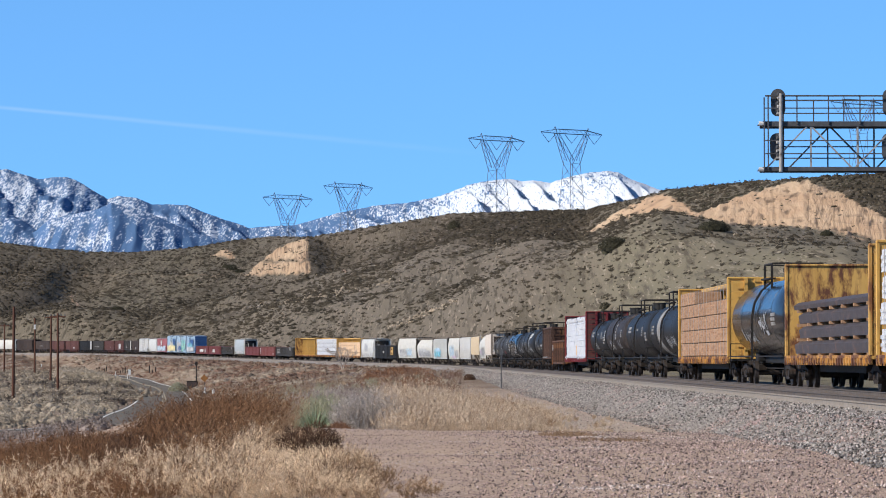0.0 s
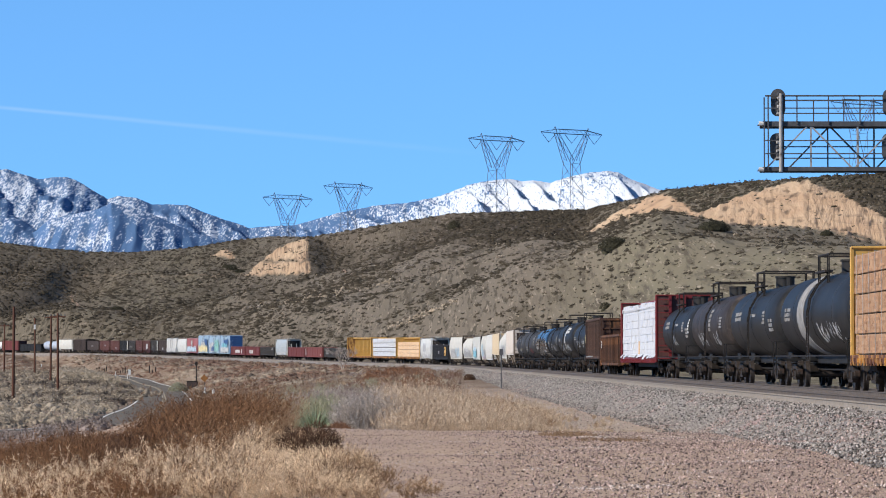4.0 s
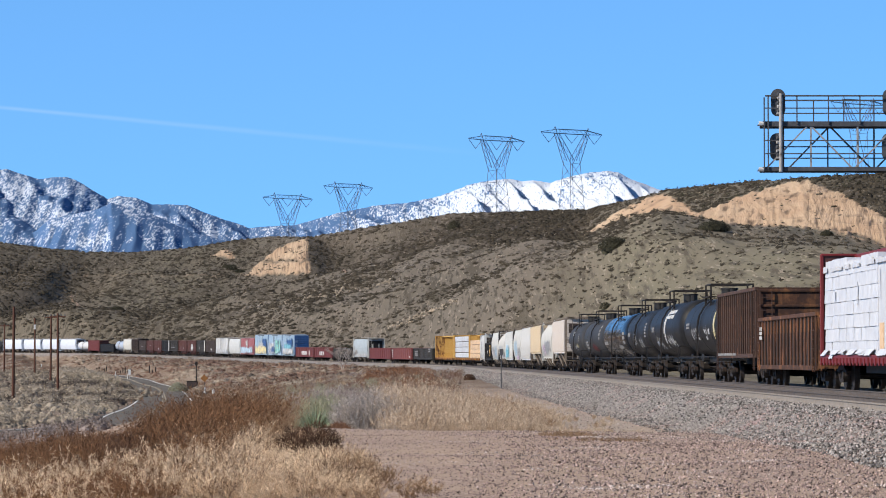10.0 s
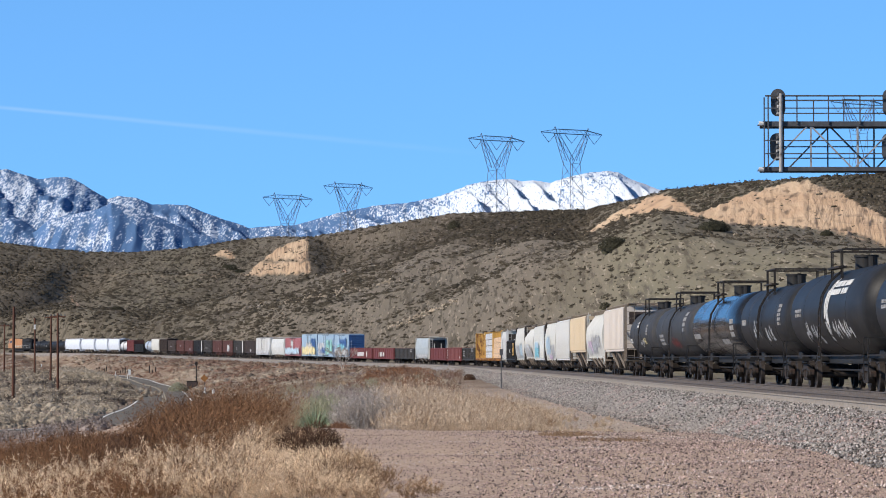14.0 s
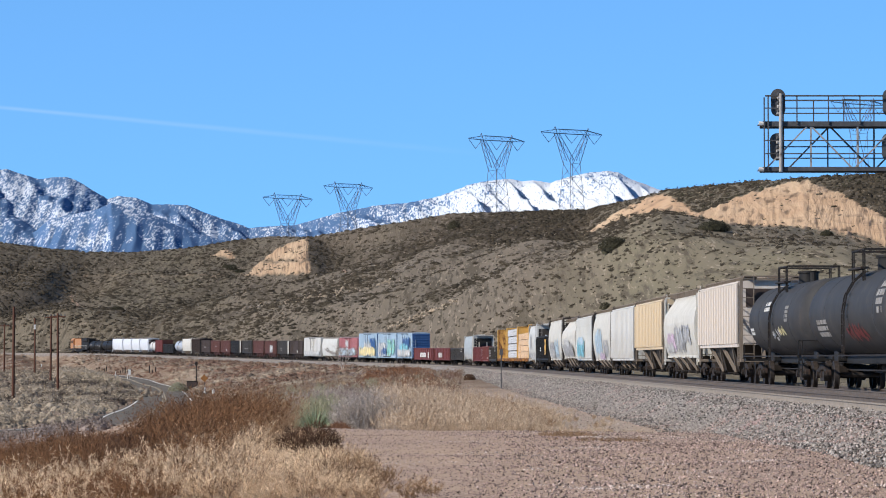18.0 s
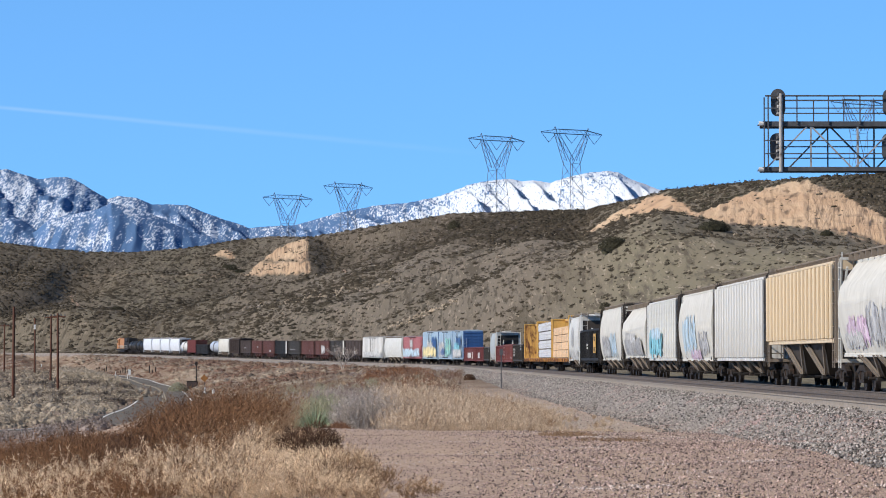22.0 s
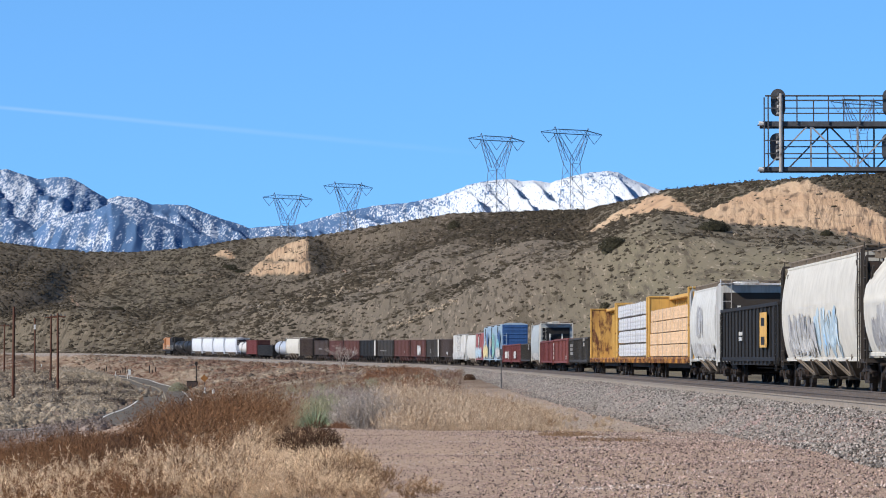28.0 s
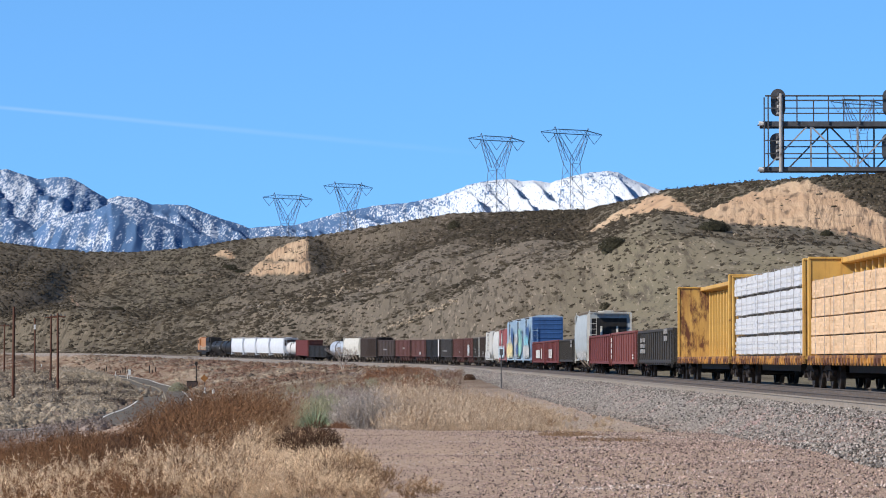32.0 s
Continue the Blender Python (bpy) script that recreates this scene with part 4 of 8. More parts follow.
def tank_car(length, paint_, label, seed=0, marks=(), radius=1.34, band=None, dome=0.34):
    car = thing("tank_car", label, "tank car", "cars of the freight train")
    h = length / 2
    zc = 1.10 + radius
    e = h - 0.65
    prof = [(-e, 0.02), (-e + 0.04, radius * 0.42), (-e + 0.16, radius * 0.72), (-e + 0.38, radius * 0.92), (-e + 0.62, radius)]
    for q in (-0.55, 0.0, 0.55):
        prof += [(q * e - 0.03, radius), (q * e - 0.025, radius + 0.006), (q * e + 0.025, radius + 0.006), (q * e + 0.03, radius)]
    prof += [(-x, r) for x, r in prof[4::-1]]
    shell = part("tank", Mesh().lathe_x(prof, 0, zc, 40), paint_, car, smooth=True)
    if band:
        for q, w in band:
            part("band", Mesh().lathe_x([(q * e - w, radius + 0.004), (q * e - w, radius + 0.016), (q * e + w, radius + 0.016), (q * e + w, radius + 0.004)], 0, zc, 40), LETTER_DIM, shell, smooth=True)
    part("manway", Mesh().tube((0, 0, zc + radius - 0.1), (0, 0, zc + radius + dome), 0.36, 16).tube((0, 0, zc + radius + dome), (0, 0, zc + radius + dome + 0.07), 0.40, 16).tube((0.62, 0.1, zc + radius - 0.1), (0.62, 0.1, zc + radius + 0.35), 0.13, 10), BLACK, car, smooth=True)
    t = zc + radius
    for x in (-1.35, -0.97, 0.97, 1.35):
        for y in (-0.95, 0.95):
            part("railing_post", shared("railing_post", lambda: Mesh().beam((0, 0, -0.95), (0, 0, 0), 0.04), STEEL_DARK), None, car).matrix_basis = Matrix.Translation((x, y, t + 0.56))
    for y in (-0.95, 0.95):
        part("railing", shared("railing", lambda: Mesh().beam((-1.38, 0, 0), (1.38, 0, 0), 0.045), STEEL_DARK), None, car).matrix_basis = Matrix.Translation((0, y, t + 0.56))
        part("platform", shared("platform", lambda: Mesh().box(-1.35, 1.35, -0.13, 0.13, -0.03, 0.03), STEEL_DARK), None, car).matrix_basis = Matrix.Translation((0, y, t + 0.0))
    for x in (-1.35, 1.35):
        part("railing", shared("end_railing", lambda: Mesh().beam((0, -0.95, 0), (0, 0.95, 0), 0.06), STEEL_DARK), None, car).matrix_basis = Matrix.Translation((x, 0, t + 0.56))
    lad = Mesh()
    for x in (-0.22, 0.22):
        pts = [(x, -math.cos(a) * (radius + 0.12), zc + math.sin(a) * (radius + 0.12)) for a in [radians(q) for q in (58, 40, 20, 0)]] + [(x, -radius - 0.12, 0.95)]
        for a, b in zip(pts, pts[1:]):
            lad.beam(a, b, 0.05, 0.045)
    for i in range(8):
        z = 1.05 + i * 0.33
        dy = math.sqrt(max((radius + 0.12) ** 2 - max(z - zc, 0) ** 2, 0.1))
        lad.beam((-0.22, -dy, z), (0.22, -dy, z), 0.04)
    part("ladder", lad, STEEL_DARK, car)
    sill = Mesh().box(-h + 0.55, h - 0.55, -0.3, 0.3, 0.82, 1.10, 0.02)
    for s in (-1, 1):
        x = s * (h - 0.75)
        sill.box(x - 0.3, x + 0.3, -1.45, 1.45, 0.90, 0.99)
        sill.box(s * (h - 2.6) - 0.5, s * (h - 2.6) + 0.5, -0.6, 0.6, 0.88, 1.35, 0.04)
        for y in (-1.45, 1.45):
            sill.beam((x + 0.28 * s, y, 0.35), (x + 0.28 * s, y, 1.6), 0.035)
        sill.beam((x + 0.28 * s, -1.45, 1.6), (x + 0.28 * s, 1.45, 1.6), 0.035)
    part("underframe", sill, BLACK, car)
    walkrail = Mesh().beam((-h + 0.6, -1.48, 1.08), (h - 0.6, -1.48, 1.08), 0.05).beam((-h + 0.6, 1.48, 1.08), (h - 0.6, 1.48, 1.08), 0.05)
    part("hand_rail", walkrail, STEEL_DARK, car)

    def side(z):
        return -math.sqrt(max(radius * radius - (z - zc) ** 2, 0.05)) - 0.006
    for k, (a, b, z0, z1, rows, mt) in enumerate(marks):
        if rows:
            letters(car, a * e, b * e, z0, z1, side, mt, rows, seed * 10 + k)
        else:
            sprayed(car, a * e, b * e, z0, z1, side, mt, seed * 10 + k, 0.5)
    running_gear(car, h)
    return car


def hopper_side(kind, z0, z1):
    if kind == "round":
        def y(z):
            q = (z - z0) / (z1 - z0)
            return -(1.24 + 0.40 * math.sin(math.pi * min(max(0.12 + 0.80 * q, 0), 1)) - 0.34 * max(q - 0.72, 0) / 0.28)
        return y
    if kind == "bowed":
        def y(z):
            q = (z - z0) / (z1 - z0)
            return -(1.36 + 0.24 * math.sin(math.pi * min(max(q, 0), 1)) ** 0.8)
        return y
    return lambda z: -1.52


def covered_hopper(length, kind, paint_, label, z0=1.0, z1=4.3, seed=0, art=(), frame_paint=None, chutes=3, end=None, inset=2.35):
    """Covered hopper. kind: ribbed, round or bowed sides; sheets start at z0."""
    car = thing("covered_hopper", label, "hopper car", "cars of the freight train")
    h = length / 2
    e = h - (0.84 if kind == "ribbed" else 1.12)
    y = hopper_side(kind, z0, z1)
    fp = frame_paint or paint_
    zs = [z0 + (z1 - z0) * i / 14 for i in range(15)]
    ring = [(y(z), z) for z in zs] + [(-0.75, z1 + 0.16), (0.75, z1 + 0.16)] + [(-y(z), z) for z in reversed(zs)]

    def cross(x, low):
        return [(x, a, max(b, low)) for a, b in ring]
    # sheets over the length; the ends slope in below
    body = Mesh().loft([cross(-e, z0 + 1.6), cross(-e + 0.02, z0), cross(e - 0.02, z0), cross(e, z0 + 1.6)])
    side_ = part("body", body, paint_, car, smooth=(kind != "ribbed"))
    if kind == "ribbed":
        rib = shared("rib%.2f%.2f%s" % (z0, z1, paint_.name), lambda: Mesh().box(-0.10, 0.10, -0.12, 0.0, z0 + 0.02, z1 - 0.06, 0.03), paint_)
        n = int(2 * e / 1.0)
        for i in range(n + 1):
            x = -e + 0.05 + (2 * e - 0.1) * i / n
            part("rib", rib, None, side_).matrix_basis = Matrix.Translation((x, -1.52, 0))
    part("top_chord", Mesh().box(-e, e, y(z1) - 0.03, y(z1) + 0.08, z1 - 0.05, z1 + 0.04, 0.015).box(-e, e, -y(z1) - 0.08, -y(z1) + 0.03, z1 - 0.05, z1 + 0.04, 0.015), paint_, car)
    part("side_sill", Mesh().box(-h + 0.75, h - 0.75, y(z0) - 0.02, y(z0) + 0.12, z0 - 0.10, z0 + 0.02, 0.015).box(-h + 0.75, h - 0.75, -y(z0) - 0.12, -y(z0) + 0.02, z0 - 0.10, z0 + 0.02, 0.015), paint_, car)
    # running boards on the roof, on brackets
    board = Mesh()
    for yy in (-1.0, 1.0):
        for yb in (-0.23, 0.0, 0.23):
            board.box(-h + 0.8, h - 0.8, yy + yb - 0.025, yy + yb + 0.025, z1 + 0.22, z1 + 0.26)
        for i in range(int((2 * h - 1.6) / 0.4)):
            board.box(-h + 0.82 + i * 0.4, -h + 0.88 + i * 0.4, yy - 0.205, yy + 0.205, z1 + 0.225, z1 + 0.255)
        for i in range(int(2 * e / 1.2) + 1):
            x = -e + i * 1.2
            board.box(x - 0.04, x + 0.04, yy - 0.30, yy + 0.24, z1 + 0.02, z1 + 0.22)
    for s in (-1, 1):
        board.box(s * (h - 0.85) - 0.25, s * (h - 0.85) + 0.25, -1.3, 1.3, z1 + 0.22, z1 + 0.26)
    part("running_board", board, CHUTE_EDGE, car)
    part("roof_hatch", Mesh().box(-e + 0.6, e - 0.6, -0.38, 0.38, z1 + 0.14, z1 + 0.30, 0.05), fp, car)
    # ends: posts, sloping sheet, platform and ladders
    for s in (-1, 1):
        x = s * (h - 0.42)
        f = Mesh()
        for yy in (-1.46, 1.46):
            f.beam((x, yy, 0.85), (x, yy, z1 + 0.1), 0.09, 0.09)
            f.beam((x, yy, 2.1), (x - s * 1.3, yy * 0.98, z1 - 0.2), 0.06)
        f.beam((x, -1.46, z1 + 0.1), (x, 1.46, z1 + 0.1), 0.08)
        for yy in (-0.55, 0.55):
            f.beam((x - s * 0.1, yy, 1.0), (x - s * 0.9, yy, z1 - 0.3), 0.14, 0.16)
        f.box(x - 0.4, x + 0.28, -1.5, 1.5, 0.86, 0.98, 0.01)
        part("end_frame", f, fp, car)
        # slope sheet and added end plate are dark: shade put into their paint
        sheet = [(s * e * 1.0, z0 + 1.62), (s * (e - 2.1), z0 - 0.05), (s * (e - 2.1), z0 + 0.05), (s * e * 0.998, z0 + 1.72)]
        part("end_sheet", Mesh().loft([[(a, -1.40, b) for a, b in sheet], [(a, 1.40, b) for a, b in sheet]]), end or BROWN_DARK, car)
        part("end_recess", Mesh().box(s * e - 0.03, s * e + 0.03, -1.22, 1.22, z0 + 1.5, z1 - 0.25), end or BROWN_DARK, car, "dark plate standing for the shade under the roof")
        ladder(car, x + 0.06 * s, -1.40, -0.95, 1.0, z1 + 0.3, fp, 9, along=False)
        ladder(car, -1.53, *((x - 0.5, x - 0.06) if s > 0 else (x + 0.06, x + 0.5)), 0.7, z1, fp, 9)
    # discharge chutes
    for i in range(chutes):
        c = (i - (chutes - 1) / 2) * (2 * (h - 3.7) / chutes)
        w = (h - 3.7) / chutes * 0.9
        top = [(c - w, -1.38, z0), (c + w, -1.38, z0), (c + w, 1.38, z0), (c - w, 1.38, z0)]
        low = [(c - 0.25, -0.9, 0.42), (c + 0.25, -0.9, 0.42), (c + 0.25, 0.9, 0.42), (c - 0.25, 0.9, 0.42)]
        ch = part("chute", Mesh().loft([top, low]), CHUTE_AND_SHADE, car)
        edge = Mesh()
        for xa, xb, wide in ((c - w, c - 0.35, 0.34), (c - w + 0.75, c + 0.15, 0.30), (c + w - 0.22, c + 0.30, 0.20)):
            edge.loft([[(xa, -1.45, z0 - 0.04), (xa + wide, -1.45, z0 - 0.04), (xa + wide, -1.38, z0 - 0.04), (xa, -1.38, z0 - 0.04)], [(xb, -1.08, 0.45), (xb + wide, -1.08, 0.45), (xb + wide, -1.01, 0.45), (xb, -1.01, 0.45)]])
        part("chute_edge", edge, CHUTE_EDGE, ch)
        part("outlet_gate", Mesh().box(c - 0.35, c + 0.35, -1.15, 1.15, 0.32, 0.43, 0.02).tube((c, -1.35, 0.40), (c, 1.35, 0.40), 0.05, 8), STEEL_DARK, ch)
    part("centre_sill", Mesh().box(-h + 0.5, h - 0.5, -0.22, 0.22, 0.72, 1.0, 0.02), STEEL_DARK, car)
    for k, (a, b, za, zb, rows, mt) in enumerate(art):
        yy = (lambda z: y(z) - 0.123) if kind == "ribbed" else y
        if rows:
            letters(car, a * e, b * e, za, zb, yy, mt, rows, seed * 10 + k)
        else:
            sprayed(car, a * e, b * e, za, zb, yy, mt, seed * 10 + k)
    running_gear(car, h, 1.15)
    return car


def gondola(length, paint_, label, z0=0.92, z1=2.85, ribs=12, taper=0.0, seed=0, art=(), inside=None, name="gondola", panel=None):
    """Open car with ribbed sides, a top chord and ends. taper: how much lower its floor hangs between the trucks."""
    car = thing(name, label, "gondola" if name == "gondola" else "hopper car", "cars of the freight train")
    h = length / 2
    e = h - 0.45
    for yy in (-1, 1):
        low = [(-e, z0), (-e + 3.0, z0), (-e + 3.6, z0 - taper), (e - 3.6, z0 - taper), (e - 3.0, z0), (e, z0)] if taper else [(-e, z0), (e, z0)]
        out = low + [(e, z1), (-e, z1)]
        part("side_wall", Mesh().loft([[(x, yy * 1.44, z) for x, z in out], [(x, yy * 1.37, z) for x, z in out]]), panel or paint_, car)
    part("top_chord", Mesh().box(-e, e, -1.53, -1.36, z1 - 0.09, z1 + 0.05, 0.02).box(-e, e, 1.36, 1.53, z1 - 0.09, z1 + 0.05, 0.02), paint_, car)
    part("side_sill", Mesh().box(-e, e, -1.52, -1.38, z0 - 0.06, z0 + 0.10, 0.015).box(-e, e, 1.38, 1.52, z0 - 0.06, z0 + 0.10, 0.015), paint_, car)
    rib = shared("g_rib%.2f%.2f%.2f%s" % (z0, z1, taper, paint_.name), lambda: Mesh().box(-0.055, 0.055, -0.065, 0.0, z0 - taper + 0.02, z1 - 0.06, 0.02), paint_)
    for i in range(ribs + 1):
        x = -e + 0.1 + (2 * e - 0.2) * i / ribs
        part("rib", rib, None, car).matrix_basis = Matrix.Translation((x, -1.44, 0.0 if not taper or abs(x) < e - 3.2 else 0.0))
    for s in (-1, 1):
        m = Mesh().box(s * e - 0.05, s * e + 0.05, -1.44, 1.44, z0, z1 + 0.03)
        for i in range(5):
            z = z0 + 0.2 + (z1 - z0 - 0.3) * i / 4
            m.box(s * e - 0.11, s * e + 0.11, -1.40, 1.40, z - 0.05, z + 0.05, 0.02)
        part("end_wall", m, inside or paint_, car)
        ladder(car, -1.54, *((e - 0.55, e - 0.1) if s > 0 else (-e + 0.1, -e + 0.55)), 0.55, z1 - 0.1, paint_, 6)
        ladder(car, s * (e + 0.14), -1.35, -0.9, 0.6, z1 - 0.1, paint_, 6, along=False)
    part("floor", Mesh().box(-e, e, -1.4, 1.4, z0, z0 + 0.1), inside or STEEL_DARK, car)
    part("centre_sill", Mesh().box(-h + 0.5, h - 0.5, -0.28, 0.28, 0.70, z0, 0.02), STEEL_DARK, car)
    for k, (a, b, za, zb, rows, mt) in enumerate(art):
        yy = lambda z: -1.552
        if rows:
            letters(car, a * e, b * e, za, zb, yy, mt, rows, seed * 10 + k)
        else:
            sprayed(car, a * e, b * e, za, zb, yy, mt, seed * 10 + k)
    running_gear(car, h, 0.95)
    return car


def open_hopper(length, paint_, label, seed=0, art=(), stripe=None):
    car = gondola(length, paint_, label, 1.25, 3.86, 11, 0, seed, art, BROWN_DARK, "open_hopper")
    h = length / 2
    for c in (-3.6, -1.2, 1.2, 3.6):
        top = [(c - 1.15, -1.3, 1.26), (c + 1.15, -1.3, 1.26), (c + 1.15, 1.3, 1.26), (c - 1.15, 1.3, 1.26)]
        low = [(c - 0.3, -1.0, 0.45), (c + 0.3, -1.0, 0.45), (c + 0.3, 1.0, 0.45), (c - 0.3, 1.0, 0.45)]
        part("chute", Mesh().loft([top, low]), paint_, car)
    if stripe:
        part("end_panel", Mesh().box(h - 1.9, h - 0.62, -1.575, -1.557, 1.25, 3.86), stripe, car, "pale end panel on the side")
    return car


def box_car(length, paint_, label, top=4.5, seed=0, art=(), end=None, doors=1):
    car = thing("box_car", label, "box car", "cars of the freight train")
    h = length / 2
    e = h - 0.45
    ring = [(-1.48, 1.05), (-1.48, top - 0.16), (-0.75, top), (0.75, top), (1.48, top - 0.16), (1.48, 1.05)]
    body = part("body", Mesh().loft([[(x, a, b) for a, b in ring] for x in (-e, e)]), paint_, car)
    rib = shared("b_rib%.1f%s" % (top, paint_.name), lambda: Mesh().box(-0.045, 0.045, -0.05, 0, 1.12, top - 0.22, 0.012), paint_)
    n = 16
    for i in range(n + 1):
        x = -e + 0.1 + (2 * e - 0.2) * i / n
        if abs(x) > 1.7:
            part("rib", rib, None, body).matrix_basis = Matrix.Translation((x, -1.48, 0))
    for k in range(doors + 1):
        x0 = -1.55 + k * 1.6
        d = part("door", Mesh().box(x0, x0 + 1.55, -1.585, -1.485, 1.15, top - 0.30, 0.02), paint_, car)
        bars = Mesh()
        for i in range(6):
            z = 1.4 + (top - 2.1) * i / 5
            bars.box(x0 + 0.08, x0 + 1.47, -1.62, -1.58, z - 0.05, z + 0.05, 0.01)
        part("door_rib", bars, paint_, d)
        part("locking_bar", Mesh().beam((x0 + 0.35, -1.64, 1.2), (x0 + 0.35, -1.64, top - 0.4), 0.05), STEEL_DARK, d)
    for za, zb in ((top - 0.28, top - 0.2), (1.04, 1.14)):
        part("door_track", Mesh().box(-3.4, 3.4, -1.62, -1.485, za, zb), STEEL_DARK, car)
    part("side_sill", Mesh().box(-e, e, -1.53, -1.47, 0.88, 1.1).box(-e, e, 1.47, 1.53, 0.88, 1.1), paint_, car)
    part("roof_rib", _roof_ribs(e, top), GALV, car)
    for s in (-1, 1):
        m = Mesh().box(s * e - 0.03, s * e + 0.06 * s + 0.03, -1.44, 1.44, 1.1, top - 0.2)
        wall = part("end_wall", m, end or paint_, car, "corrugated steel end")
        for i in range(9):
            z = 1.35 + (top - 1.75) * i / 8
            part("end_rib", shared("end_rib" + (end or paint_).name, lambda: Mesh().box(-0.07, 0.07, -1.30, 1.30, -0.09, 0.05, 0.03), end or paint_), None, wall).matrix_basis = Matrix.Translation((s * (e + 0.06), 0, z))
        ladder(car, s * (e + 0.2), -1.40, -0.98, 0.9, top - 1.2, paint_, 6, along=False)
        ladder(car, -1.56, *((e - 0.5, e - 0.05) if s > 0 else (-e + 0.05, -e + 0.5)), 0.7, 2.9, paint_, 5)
    part("centre_sill", Mesh().box(-h + 0.5, h - 0.5, -0.3, 0.3, 0.72, 1.05, 0.02), STEEL_DARK, car)
    for k, (a, b, za, zb, rows, mt) in enumerate(art):
        yy = lambda z: -1.645
        if rows:
            letters(car, a * e, b * e, za, zb, yy, mt, rows, seed * 10 + k)
        else:
            sprayed(car, a * e, b * e, za, zb, yy, mt, seed * 10 + k)
    running_gear(car, h, 1.1)
    return car


def _roof_ribs(e, top):
    m = Mesh()
    for i in range(15):
        x = -e + 0.3 + (2 * e - 0.6) * i / 14
        m.beam((x, -1.44, top - 0.135), (x, -0.75, top + 0.015), 0.08, 0.05).beam((x, -0.75, top + 0.015), (x, 0.75, top + 0.015), 0.08, 0.05).beam((x, 0.75, top + 0.015), (x, 1.44, top - 0.135), 0.08, 0.05)
    return m


def bulkhead_panel(car, x, s, paint_, z0, z1, face=None):
    """An end wall: sheet, edge posts, ribs outside, rungs."""
    b = part("bulkhead", Mesh().box(x - 0.04, x + 0.04, -1.44, 1.44, z0, z1), face or paint_, car)
    m = Mesh()
    for yy in (-1.46, 1.46):
        m.box(x - 0.07, x + 0.07, yy - 0.06, yy + 0.06, z0 - 0.25, z1 + 0.03, 0.02)
    for yy in (-0.75, 0.0, 0.75):
        m.box(x + s * 0.04, x + s * 0.20, yy - 0.07, yy + 0.07, z0, z1)
    m.box(x - 0.07, x + 0.10, -1.5, 1.5, z1 - 0.03, z1 + 0.05, 0.02)
    part("bulkhead_frame", m, paint_, b)
    for i in range(9):
        z = z0 + 0.3 + (z1 - z0 - 0.5) * i / 8
        part("rung", shared("rung" + paint_.name, lambda: Mesh().beam((0, -1.40, 0), (0, -0.75, 0), 0.04), paint_), None, b).matrix_basis = Matrix.Translation((x + s * 0.22, 0, z))
    return b


def center_beam(length, paint_, label, top=4.3, face=None, partition=True):
    """Flat car with two end walls and a frame of uprights along its middle."""
    car = thing("centerbeam_flat_car", label, "flat car", "cars of the freight train")
    h = length / 2
    e = h - 0.5
    deck = Mesh().box(-e, e, -1.50, 1.50, 0.96, 1.06, 0.015)
    part("deck", deck, paint_, car)
    sill = Mesh()
    for yy in (-1.52, 1.44):
        sill.box(-e, e, yy, yy + 0.08, 0.84, 1.09, 0.01)
    for i in range(34):
        x = -e + 0.4 + (2 * e - 0.8) * i / 33
        sill.box(x - 0.09, x + 0.09, -1.56, -1.52, 0.78, 1.00)
    part("side_sill", sill, SILL_RUSTY if "yellow" in paint_.name else paint_, car)
    part("centre_sill", Mesh().box(-h + 0.5, h - 0.5, -0.3, 0.3, 0.66, 0.96, 0.02).box(-h * 0.5, h * 0.5, -0.9, 0.9, 0.55, 0.96), STEEL_DARK, car)
    for s in (-1, 1):
        bulkhead_panel(car, s * (e - 0.1), s, paint_, 1.06, top, face)
    if partition:
        part("top_beam", Mesh().box(-e, e, -0.42, 0.42, top - 0.16, top + 0.02, 0.02), paint_, car)
        up = shared("upright" + paint_.name, lambda: Mesh().box(-0.07, 0.07, -0.11, 0.11, 1.06, top - 0.16, 0.015), paint_)
        n = 18
        for i in range(1, n):
            part("upright", up, None, car).matrix_basis = Matrix.Translation((-e + 2 * e * i / n, 0, 0))
        for i in range(0, n, 3):
            xa, xb = -e + 2 * e * i / n, -e + 2 * e * (i + 1) / n
            part("brace", Mesh().beam((xa, 0, 1.1), (xb, 0, top - 0.2), 0.06), paint_, car)
    running_gear(car, h, 1.25)
    return car


